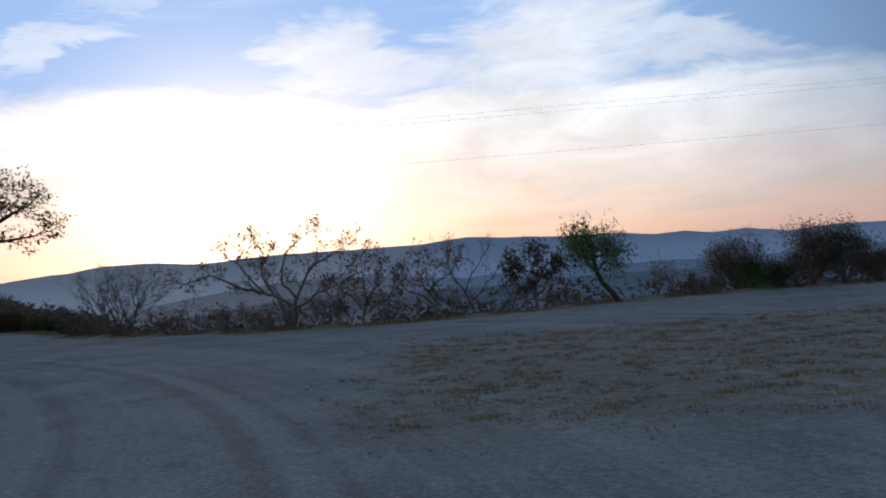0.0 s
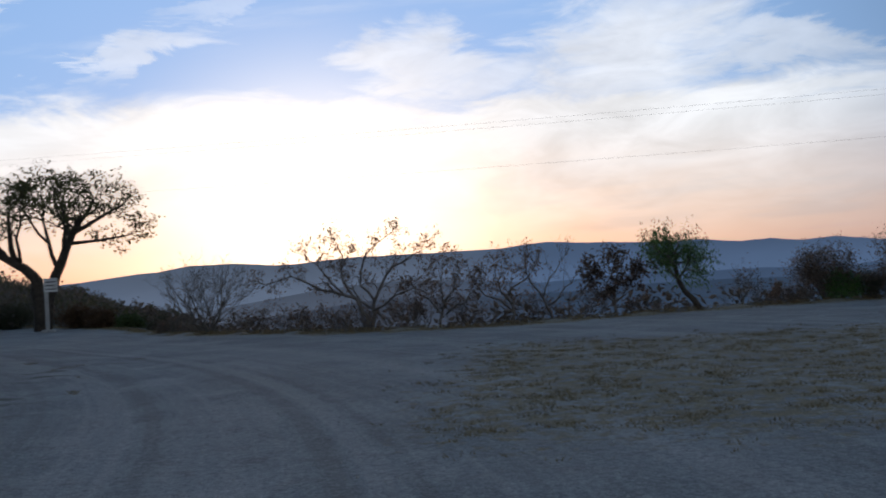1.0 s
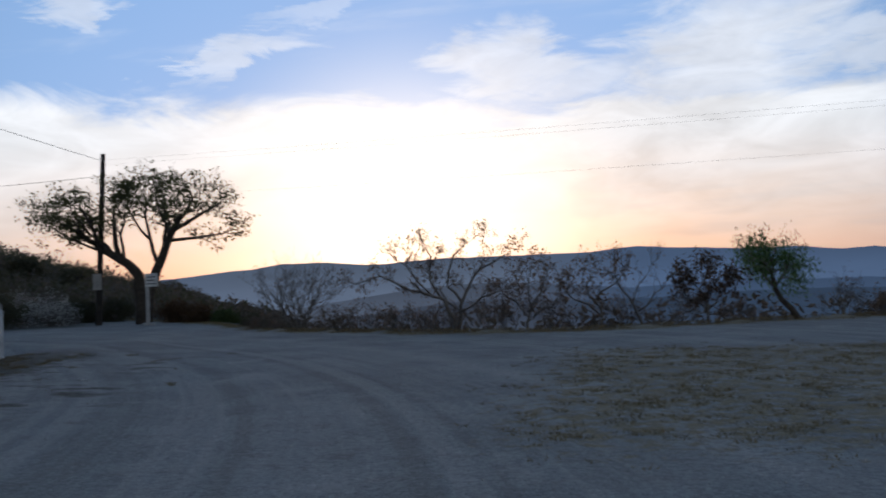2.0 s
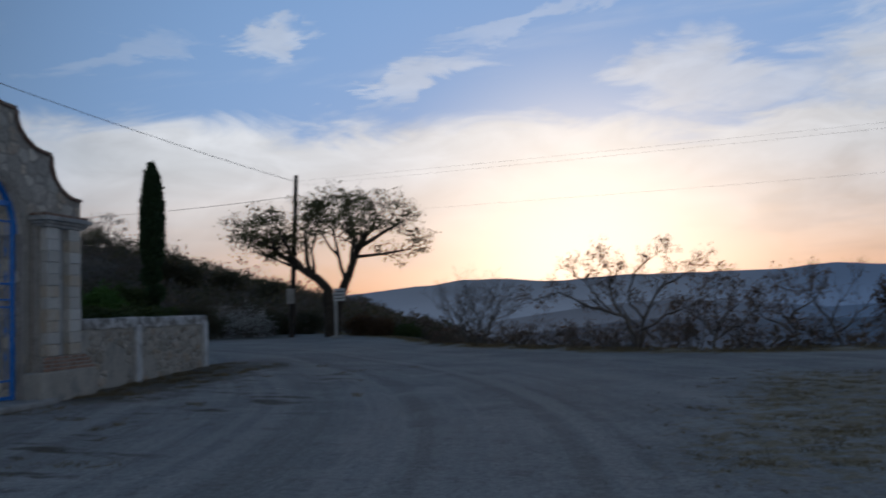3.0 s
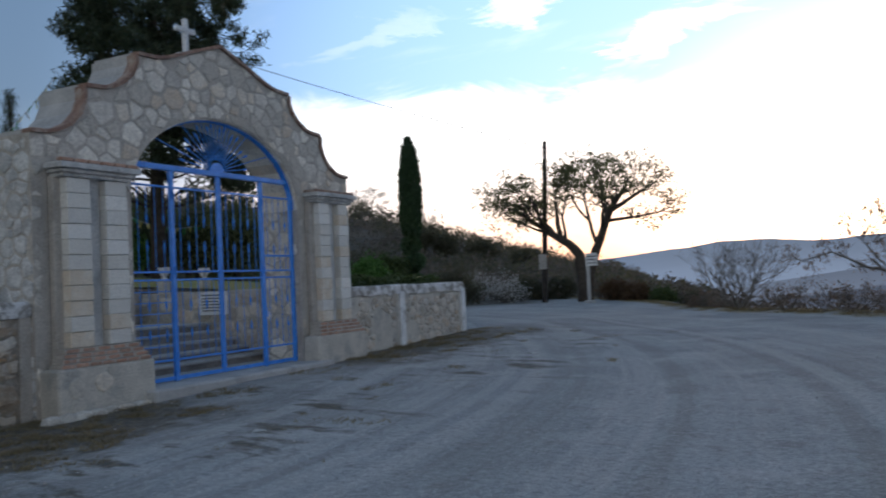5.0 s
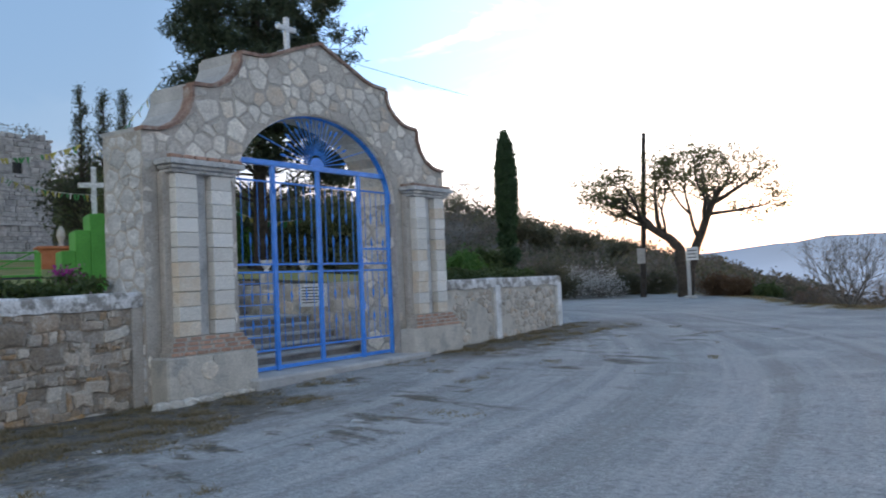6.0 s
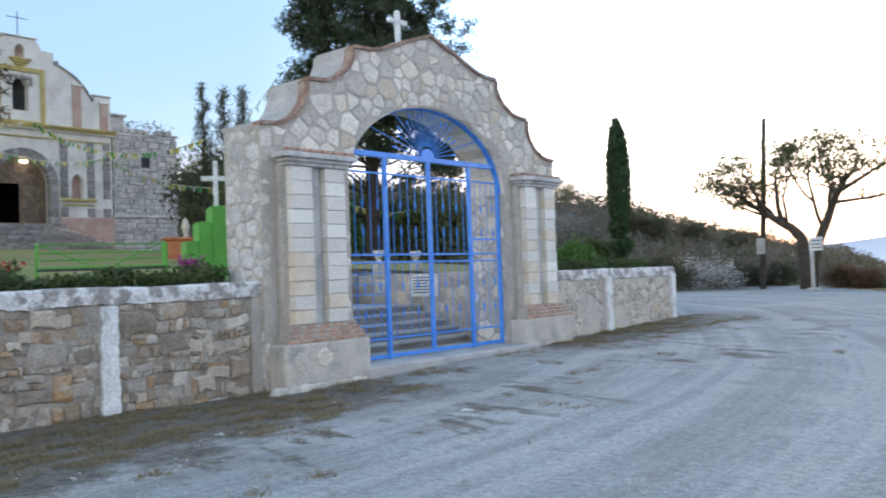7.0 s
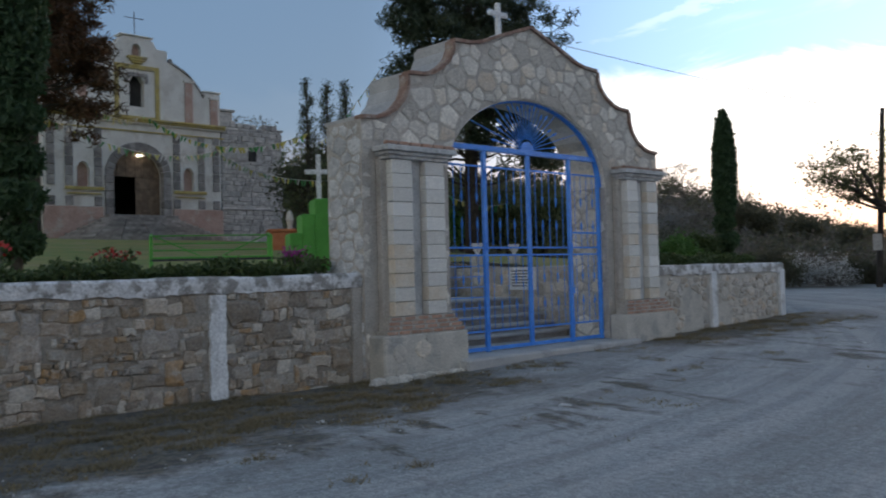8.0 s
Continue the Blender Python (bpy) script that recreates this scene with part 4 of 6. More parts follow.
def build_wall_west():
    wall = tagged(part("wall_west", Mesh().box(-16, 8.55, 0.10, 0.62, -0.7, 1.46), RUBBLE_MORTAR, at=GATE), "brown rubble stone churchyard wall with worn whitewashed top", "wall", kind="structure")
    rng = random.Random(11)
    top = Mesh()
    band(rng, top, -16, 8.55, 0.055)
    part("wall_top", top, OLDTOP, wall, "flaking whitewashed wall top")
    for x in (-9.0, -4.0, 1.0, 6.0):
        sides = [[(x + side * (0.125 + rng.uniform(-0.016, 0.016)), -0.4 + 0.07 * k) for k in range(26)] for side in (1, -1)]
        m = Mesh().slab(sides[0] + sides[1][::-1], 0.045, 0.12)
        part("buttress", m, WHITEWASH, wall, "whitewashed concrete post in the wall")

    def ok(x, z):
        return 1.2 < x < 8.35 and -0.4 < z < 1.325 and abs(x - 6.0) > 0.15
    for c, poly in rubble_courses(rng, 1.2, 8.4, -0.35, 1.36, ok):
        part("stone", stone_piece(rng, c, poly, 0.030 * rng.uniform(0.3, 1.8), 0.10), RUBBLE, wall)
    m = Mesh()
    for c, poly in stone_cells(rng, -16, 1.2, -0.3, 1.33, 0.40, 0.58, lambda x, z: -15.9 < x < 1.15 and -0.35 < z < 1.32 and min(abs(x - 1), abs(x + 4), abs(x + 9)) > 0.15, 0.025):
        s = stone_piece(rng, c, poly, 0.035, 0.10)
        m.add(s.v, s.f)
    tagged(part("stones", m, RUBBLE, wall), kind="stuff")
    # smooth grey cement where wall and gateway meet
    part("cement_patch", Mesh().box(8.36, 8.57, 0.075, 0.11, -0.4, 1.40, 0.02), MORTAR, wall, "grey cement patch")


def build_wall_east():
    end = 23.0
    wall = tagged(part("wall_east", Mesh().box(16.9, end, 0.12, 0.6, -0.5, 1.46), PLASTER, at=GATE), "plastered rubble churchyard wall with flaking whitewash", "wall", kind="structure")
    rng = random.Random(12)
    top = Mesh()
    band(rng, top, 16.9, end, 0.07)
    part("wall_top", top, OLDTOP, wall, "flaking whitewashed wall top")
    for x in (19.35, end - 0.12):
        part("buttress", Mesh().box(x - 0.13, x + 0.13, 0.04, 0.13, -0.3, 1.42, 0.015), WHITEWASH, wall, "whitewashed concrete post in the wall")

    def ok(x, z):
        bare = noise.noise((x * 0.9, z * 1.3, 8.0)) > -0.28
        return bare and 17.3 < x < end - 0.28 and 0.05 < z < 1.33 and abs(x - 19.35) > 0.17
    lay_stones(rng, wall, (17.2, end, 0.0, 1.35), (0.07, 0.17), 0.75, ok, EAST_STONE, 0.020, 0.12, gap=0.028)
    # return of the wall into the churchyard
    part("wall_return", Mesh().box(end - 0.5, end - 0.02, 0.66, 16, -0.5, 1.56, 0.02), PLASTER, wall)


build_wall_west()
build_wall_east()


# ---------------------------------------------------------------- churchyard terrace
def build_lawn():
    m = Mesh()
    ss = [-40 + 1.25 * k for k in range(51)]
    vs = [0.6 + 1.0 * k for k in range(46)]
    for v in vs:
        for s in ss:
            m.v.append((s, v, lawn_height(s, v)))
    n = len(ss)
    for j in range(len(vs) - 1):
        for i in range(n - 1):
            s, v = ss[i], vs[j]
            if v < 5.0 and 9.0 < s < 15.4:
                continue
            m.f.append((j * n + i, j * n + i + 1, j * n + n + i + 1, j * n + n + i))
    tagged(part("ground_lawn", m, LAWN, at=GATE, smooth=True), "sloping lawn of short dry green grass", "lawn", kind="structure")


build_lawn()


# ---------------------------------------------------------------- church
CHURCH = GATE @ pose(20.0, 34.7, 5.05)
ground_here = lawn_height(20, 32) - 5.05


def frame_bars(parent, name, x0, x1, z0, z1, w, y0, y1, material, label=""):
    m = Mesh()
    m.box(x0 - w, x0, y0, y1, z0 - w, z1 + w, 0.01).box(x1, x1 + w, y0, y1, z0 - w, z1 + w, 0.01)
    m.box(x0, x1, y0, y1, z1, z1 + w, 0.01).box(x0, x1, y0, y1, z0 - w, z0, 0.01)
    return part(name, m, material, parent, label)


def build_church():
    ch = thing("church", "old white limewashed church with ochre trim and stone doorway", "church", CHURCH)
    base = ground_here - 0.6
    door = arch(1.42, 2.15, 1.42, 16)
    # lower storey in four bays, notched for the door and the niches
    right = [(0, 3.57)] + [p for p in door[:9][::-1]][1:] + [(1.42, base), (2.95, base), (2.95, 1.45), (2.62, 1.45), (2.62, 2.45), (2.78, 2.72), (2.95, 2.80), (2.95, 4.98), (0, 4.98)]
    outer = [(2.95, base), (4.95, base), (4.95, 4.98), (2.95, 4.98), (2.95, 2.80), (3.12, 2.72), (3.28, 2.45), (3.28, 1.45), (2.95, 1.45)]
    upper = [(0, 5.30), (4.95, 5.30), (4.95, 7.18), (3.98, 7.20), (3.96, 6.85), (3.86, 6.85), (3.78, 7.05), (3.62, 7.32), (3.38, 7.62), (3.08, 7.92), (2.72, 8.18), (2.35, 8.38), (2.08, 8.52), (1.98, 8.60), (1.76, 8.62), (1.76, 9.22), (1.15, 9.26), (0.95, 9.62), (0.75, 9.74), (0, 9.78),
             (0, 9.42), (0.16, 9.36), (0.26, 9.15), (0.26, 8.70), (0, 8.70), (0, 7.75), (0.2, 7.62), (0.42, 7.30), (0.42, 5.95), (0, 5.95)]
    for sign in (1, -1):
        for poly in (right, outer, upper):
            q = [(sign * x, z) for x, z in poly]
            part("wall", Mesh().slab(q if sign > 0 else q[::-1], 0.0, 0.7), LIMEWASH, ch)
        # plinth
        part("plinth", Mesh().box(min(sign * 1.95, sign * 5.0), max(sign * 1.95, sign * 5.0), -0.10, -0.004, base, 0.42, 0.02), PINK, ch, "faded pink plinth")
        # pilasters of cut stone below, plaster above
        for x in (2.20, 3.70, 4.62):
            for k in range(8):
                if not 1.05 < 0.72 + 0.52 * k < 1.55:
                    part("block", Mesh().box(sign * x - 0.20, sign * x + 0.20, -0.09, -0.004, 0.46 + 0.52 * k, 0.95 + 0.52 * k, 0.02), GREYCUT, ch)
        for x, top in ((3.0, 7.75), (4.55, 6.95)):
            part("pilaster", Mesh().box(sign * x - 0.24, sign * x + 0.24, -0.08, -0.004, 5.30, top - 0.15, 0.02), PINK, ch)
            part("capital", Mesh().box(sign * x - 0.30, sign * x + 0.30, -0.13, -0.004, top - 0.15, top, 0.02), LIMEWASH, ch)
        # niche shelves
        part("sill", Mesh().box(sign * 2.95 - 1.0, sign * 2.95 + 1.0, -0.20, -0.092, 1.28, 1.44, 0.02).box(sign * 2.95 - 0.9, sign * 2.95 + 0.9, -0.15, -0.092, 1.05, 1.13, 0.02), YELLOW, ch, "ochre moulded niche shelf")
        part("niche_back", Mesh().box(sign * 2.95 - 0.36, sign * 2.95 + 0.36, 0.35, 0.42, 1.40, 2.85), PINK, ch)
    # cornice between the storeys
    for z0, z1, p, mat in ((4.98, 5.08, 0.16, LIMEWASH), (5.08, 5.18, 0.26, YELLOW), (5.18, 5.30, 0.34, YELLOW), (4.55, 4.64, 0.07, YELLOW)):
        part("cornice", Mesh().box(-5.15, 5.15, -p, 0.72 if z0 > 4.9 else -0.004, z0, z1 - 0.002, 0.015), mat, ch)
    part("cornice", Mesh().box(-0.95, 0.95, -0.10, 0.72, 9.785, 9.86, 0.02), LIMEWASH, ch)
    for sign in (1, -1):
        part("pedestal", Mesh().box(sign * 4.45 - 0.55, sign * 4.45 + 0.55, -0.10, 0.72, 7.205, 7.30, 0.02), LIMEWASH, ch)
        curve = ((3.98, 6.98), (3.78, 7.05), (3.62, 7.32), (3.38, 7.62), (3.08, 7.92), (2.72, 8.18), (2.35, 8.38), (2.08, 8.52), (1.80, 8.62))
        for (xa, za), (xb, zb) in zip(curve, curve[1:]):
            q = [(sign * xa, za + 0.01), (sign * xa, za + 0.10), (sign * xb, zb + 0.10), (sign * xb, zb + 0.01)]
            part("coping", Mesh().slab(q if sign < 0 else q[::-1], -0.10, 0.74), GREYCUT, ch, "brown stone coping")
        part("scroll", Mesh().tube([(sign * 1.92, -0.06, 8.72), (sign * 1.92, 0.72, 8.72)], 0.12, 10), GREYCUT, ch)
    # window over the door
    # pane coloured near-black for the shade in the recess
    win = part("window", Mesh().box(-0.42, 0.42, 0.45, 0.52, 5.95, 7.75), PAINTED_SHADE, ch, "window with a shaped head, its shade painted dark")
    frame_bars(win, "surround", -1.02, 1.02, 5.42, 7.98, 0.24, -0.08, -0.004, YELLOW, "ochre painted surround")
    part("hood", Mesh().box(-0.62, 0.62, -0.07, -0.004, 7.58, 7.78, 0.03).box(-0.62, -0.43, -0.07, -0.004, 7.25, 7.58, 0.02).box(0.43, 0.62, -0.07, -0.004, 7.25, 7.58, 0.02), GREYCUT, win)
    part("niche_back", Mesh().box(-0.30, 0.30, 0.35, 0.42, 8.65, 9.45), PINK, ch)
    shelf = Mesh()
    for k in range(4):
        shelf.box(-0.55 + 0.12 * k, 0.55 - 0.12 * k, -0.22 + 0.05 * k, -0.004, 8.56 - 0.13 * k, 8.685 - 0.13 * k, 0.015)
    part("niche_shelf", shelf, YELLOW, ch)
    # doorway: voussoirs, jamb stones, leaves
    for k in range(15):
        a, b = math.pi * k / 15, math.pi * (k + 0.94) / 15
        q = [(r * math.cos(t), 2.15 + r * math.sin(t)) for r, t in ((1.40, a), (1.84, a), (1.84, b), (1.40, b))]
        part("voussoir", Mesh().slab(q, -0.12, 0.30), GREYCUT, ch)
    for sign in (1, -1):
        for k in range(5):
            x = sign * 1.62
            part("jamb_stone", Mesh().box(x - 0.23, x + 0.23, -0.12, 0.30, 0.0 + 0.43 * k, 0.42 + 0.43 * k, 0.02), GREYCUT, ch)
    # slab coloured near-black for the shade inside the nave
    part("interior", Mesh().box(-4.6, 4.6, 6.0, 6.1, base, 7), PAINTED_SHADE, ch)
    head = [(x, z) for x, z in arch(1.40, 2.15, 1.40, 16)]
    part("door_head", Mesh().slab(head, 0.42, 0.50), DOORWOOD, ch, "panelled wooden door head")
    for k in range(5):
        part("batten", Mesh().box(-1.0 + 0.5 * k - 0.03, -1.0 + 0.5 * k + 0.03, 0.38, 0.418, 2.2, 3.1 - 0.12 * abs(k - 2), 0.008), DOORWOOD, ch)
    leaf = part("door", Mesh().box(0.02, 1.40, 0.44, 0.50, 0.02, 2.14, 0.01), DOORWOOD, ch, "closed wooden door leaf beside an open one")
    for z in (0.2, 0.85, 1.5):
        for x in (0.15, 0.8):
            part("door_panel", Mesh().box(x, x + 0.5, 0.40, 0.438, z, z + 0.52, 0.02), DOORWOOD, leaf)
    part("door", Mesh().box(-1.40, -1.34, 0.5, 1.7, 0.02, 2.14, 0.01), DOORWOOD, ch, "wooden door leaf standing open")
    # roof, nave, finial cross
    part("nave", Mesh().box(-4.7, -4.0, 0.71, 22, base, 6.4).box(4.0, 4.7, 0.71, 22, base, 6.4).box(-4.0, 4.0, 21.3, 22, base, 6.4), LIMEWASH, ch)
    vault = [(4.75 * math.cos(math.pi * k / 12), 6.4 + 1.3 * math.sin(math.pi * k / 12)) for k in range(13)]
    part("roof", Mesh().slab(vault, 0.72, 22), CONCRETE, ch)
    cross = part("finial", Mesh().tube([(0, 0.2, 9.85), (0, 0.2, 11.2)], 0.022, 6), POLE, ch, "thin iron cross")
    part("finial_arm", Mesh().tube([(-0.55, 0.2, 10.85), (0.55, 0.2, 10.85)], 0.02, 6), POLE, cross)
    return ch


build_church()


def build_door_lamp():
    lamp = thing("door_lamp", "small lit white lamp under the church arch", "lamp", CHURCH @ pose(0.15, 0.15, 3.30))
    m = bpy.data.materials.new("lit_lamp_glass")
    m.use_nodes = True
    n = Nodes(m.node_tree)
    n.add("ShaderNodeOutputMaterial", {0: n.add("ShaderNodeEmission", {0: rgb(1.0, 0.93, 0.80), 1: 4.0}).outputs[0]})
    part("globe", Mesh().tube([(-0.18, 0, 0), (-0.13, 0, 0), (0.13, 0, 0), (0.18, 0, 0)], [0.03, 0.07, 0.07, 0.03], 10), m, lamp)
    part("stem", Mesh().tube([(0, 0, 0.06), (0, 0.0, 0.24)], 0.02, 6), POLE, lamp)


build_door_lamp()


def build_church_steps():
    st = tagged(new("stair"), "broad grey stone steps fanning out below the church door", "stair", kind="structure")
    st.matrix_basis = CHURCH
    rng = random.Random(21)
    n, drop = 10, -ground_here
    for k in range(n):
        z1 = -drop * k / n
        wide, out = 1.9 + 0.30 * k, 0.8 + 0.30 * k
        for i in range(9):
            a, b = math.pi * i / 9, math.pi * (i + 0.97) / 9
            top = [(-wide * math.cos(t), -out * math.sin(t) ** 0.6 - 0.01) for t in (a, (a + b) / 2, b)]
            m = Mesh()
            ring = top + [(0.55 * x, 0.5 * y) for x, y in reversed(top)]
            c = len(ring)
            dz = rng.uniform(-0.02, 0.01)
            m.add([(x, y, z1 + dz) for x, y in ring] + [(x, y, z1 - drop / n - 0.05) for x, y in ring], [tuple(range(c)), tuple(range(2 * c - 1, c - 1, -1))] + [((j + 1) % c, j, c + j, c + (j + 1) % c) for j in range(c)])
            part("step_stone", m, GREYCUT, st)
    part("landing", Mesh().box(-1.9, 1.9, -0.8, 0.6, -drop - 0.5, -0.004), GREYCUT, st)


build_church_steps()


def build_tower():
    """Unfinished bell tower of bare stone beside the church."""
    tw = thing("tower_stump", "squat unfinished tower of bare weathered grey stone", "tower", CHURCH @ pose(7.05, 0.0, 0))
    rng = random.Random(22)
    base = ground_here - 0.6
    part("core", Mesh().box(-1.98, 1.98, 0.05, 4.2, base, 5.35), TOWER, tw)
    z = base
    row = 0
    while z < 5.3:
        h = rng.choice((0.15, 0.20, 0.26, 0.34))
        x = -2.05
        while x < 2.02:
            w = min(rng.uniform(0.16, 0.80), 2.05 - x)
            if not (x < 0.26 and x + w > -0.24 and z < 4.0 and z + h > 3.45) and w > 0.1:
                a, b, c, d = (rng.uniform(0.002, 0.018) for _ in range(4))
                part("block", Mesh().box(x + a, x + w - b, 0.03 - rng.uniform(0.0, 0.10), 0.14, z + c, z + h - d, 0.02), TOWER, tw)
            x += w
        z += h
        row += 1
    part("string_course", Mesh().box(-2.15, 2.15, -0.14, 0.12, 0.48, 0.62, 0.03), TOWER, tw)
    # panel coloured near-black in place of a shaded hole
    part("opening", Mesh().box(-0.24, 0.26, -0.02, 0.045, 3.42, 4.02), PAINTED_SHADE, tw, "panel painted near-black as the shade of a small window opening")
    for k in range(9):
        x = -1.9 + 0.47 * k
        part("block", Mesh().box(x, x + 0.40, 0.05, 0.7, 5.36, 5.42 + rng.uniform(0.0, 0.35), 0.05), TOWER, tw)
    # higher broken corner against the church
    part("block", Mesh().box(-2.1, -1.2, 0.1, 1.6, 5.36, 6.25, 0.06), TOWER, tw)
    part("cornice", Mesh().box(-2.25, -1.1, 0.0, 1.7, 6.255, 6.40, 0.03), TOWER, tw)
    # rough wall on the other side of the front
    left = thing("side_wall_ruin", "broken rubble wall beside the church front", "wall", CHURCH @ pose(-6.3, 0.3, 0))
    part("core", Mesh().box(-1.3, 1.3, 0.05, 2.5, base, 3.6), RUBBLE_MORTAR, left)
    lay_stones(rng, left, (-1.3, 1.3, base, 3.9), (0.10, 0.24), 0.7, lambda x, z: abs(x) < 1.28 and base < z < 3.55 + 0.3 * math.sin(5 * x), RUBBLE, 0.05, 0.05)


build_tower()


# ---------------------------------------------------------------- plants
def grow(rng, lines, tips, p, d, length, r, level, o):
    """A limb and what it bears. o: wobble, rise, fork (children a limb), open (degrees), shrink, thin, last level."""
    n = 4 if level < 2 else 3
    pts, radii, q, way = [Vector(p)], [r], Vector(p), Vector(d).normalized()
    for k in range(n):
        way = (way + Vector([rng.gauss(0, 1) for _ in range(3)]) * o["wobble"] + Vector((0, 0, 1)) * o["rise"] * (1 if level < o["last"] else o.get("droop", 1))).normalized()
        q = q + way * length / n
        pts.append(q.copy())
        radii.append(max(r * (1 - (1 - o["thin"]) * (k + 1) / n), 0.003))
    lines.append((level, pts, radii))
    if level >= o["last"]:
        tips.append((pts[-1], way))
        tips.append((pts[-2], way))
        return
    kids = o["fork"][min(level, len(o["fork"]) - 1)]
    for i in range(kids):
        t = 1.0 if i == 0 else rng.uniform(o.get("from", 0.35), 1.0)
        j = min(int(t * n), n - 1)
        at = pts[j].lerp(pts[j + 1], t * n - j)
        side = way.orthogonal()
        side.rotate(Matrix.Rotation(rng.uniform(0, 2 * math.pi), 3, way))
        a = radians(o["open"]) * (0.45 if i == 0 else rng.uniform(0.7, 1.25))
        out = way * math.cos(a) + side * math.sin(a)
        out.z *= o.get("flat", 1.0)
        grow(rng, lines, tips, at, out, length * o["shrink"] * rng.uniform(0.75, 1.15), max(radii[j] * (0.85 if i == 0 else 0.62), 0.003), level + 1, o)


def limbs(lines, upto=99, above=-1):
    m = Mesh()
    for level, pts, radii in lines:
        if above < level <= upto:
            m.tube(pts, radii, 7 if level == 0 else 5 if level < 2 else 3, cap=level == 0)
    return m


def leaf_mesh(seed, centres, per, spread, size, shape=0.4, droop=0.0):
    """Many small folded leaves scattered about the given places."""
    g = np.random.default_rng(seed)
    c = np.repeat(np.array([tuple(p) for p in centres]), per, axis=0)
    n = len(c)
    c = c + g.normal(0, 1, (n, 3)) * np.array(spread)
    a = g.normal(0, 1, (n, 3))
    a[:, 2] -= droop
    a /= np.linalg.norm(a, axis=1, keepdims=True)
    b = np.cross(a, g.normal(0, 1, (n, 3)))
    b /= np.linalg.norm(b, axis=1, keepdims=True) + 1e-9
    s = size * g.uniform(0.6, 1.4, (n, 1))
    up = np.cross(a, b) * s * 0.12
    v = np.stack([c - a * s * 0.5, c + b * s * shape * 0.5 + up, c + a * s * 0.5, c - b * s * shape * 0.5 + up], 1).reshape(-1, 3)
    m = Mesh()
    m.v = [tuple(p) for p in v]
    m.f = [f for k in range(n) for f in ((4 * k, 4 * k + 1, 4 * k + 2), (4 * k, 4 * k + 2, 4 * k + 3))]
    return m


def plant(name, label, category, at, seed, stems, o, bark, leaf, per, spread, size, shape=0.4, droop=0.0, group="", thin_tips=1.0):
    """A tree or bush: stems is a list of (way, length, radius)."""
    rng = random.Random(seed)
    lines, tips = [], []
    for way, length, r in stems:
        grow(rng, lines, tips, (rng.uniform(-0.1, 0.1) * (len(stems) > 1), rng.uniform(-0.1, 0.1) * (len(stems) > 1), -0.15), way, length, r, 0, o)
    ob = thing(name, label, category, Matrix.Translation(at), group)
    part("trunk", limbs(lines, 1), bark, ob, smooth=True)
    tagged(part("twig", limbs(lines, 99, 1), bark, ob), kind="stuff")
    if per and leaf:
        chosen = [p for p, _ in tips if rng.random() < thin_tips]
        part("crown", leaf_mesh(seed, chosen, per, spread, size, shape, droop), leaf, ob)
    return ob


def on_ground(az, d):
    p = polar(az, d)
    p.z = land(p.x, p.y)[0]
    return p


def limb_tree(name, label, at, facing, main, seed, o, size, bark, leaf, per, spread, leaf_size, shape=0.5, droop=0.0, low=0.0, group="", thin_tips=1.0):
    """A tree with main limbs given as runs of (right, away, up, radius), seen from the road, and twigs grown on them."""
    rng = random.Random(seed)
    right, away = polar(facing - 90, 1), polar(facing, 1)
    lines, tips = [], []
    for run, bears in main:
        pts = [right * a + away * b + Vector((0, 0, c)) for a, b, c, _ in run]
        radii = [r for *_, r in run]
        fine, fat = [], []
        for k in range(len(pts) - 1):
            for t in (0.0, 0.5):
                fine.append(pts[k].lerp(pts[k + 1], t) + Vector([rng.gauss(0, 0.05) for _ in range(3)]) * (1 if k + t else 0))
                fat.append(radii[k] + (radii[k + 1] - radii[k]) * t)
        fine.append(pts[-1]), fat.append(radii[-1])
        lines.append((0, fine, fat))
        first = max(1, int(len(fine) * bears))
        for k in range(first, len(fine)):
            way = (fine[k] - fine[k - 1]).normalized()
            for i in range(2 if k < len(fine) - 1 else 4):
                out = (way * 0.7 + Vector((rng.gauss(0, 0.7), rng.gauss(0, 0.7), rng.uniform(-0.1, 0.9)))).normalized()
                grow(rng, lines, tips, fine[k], out, size * rng.uniform(0.65, 1.15), max(fat[k] * 0.5, 0.012), 2, o)
    ob = thing(name, label, "tree", Matrix.Translation(at), group)
    part("trunk", limbs(lines, 0), bark, ob, smooth=True)
    tagged(part("twig", limbs(lines, 99, 0), bark, ob), kind="stuff")
    chosen = [p for p, _ in tips if p.z > low and rng.random() < thin_tips]
    part("crown", leaf_mesh(seed, chosen, per, spread, leaf_size, shape, droop), leaf, ob)
    return ob


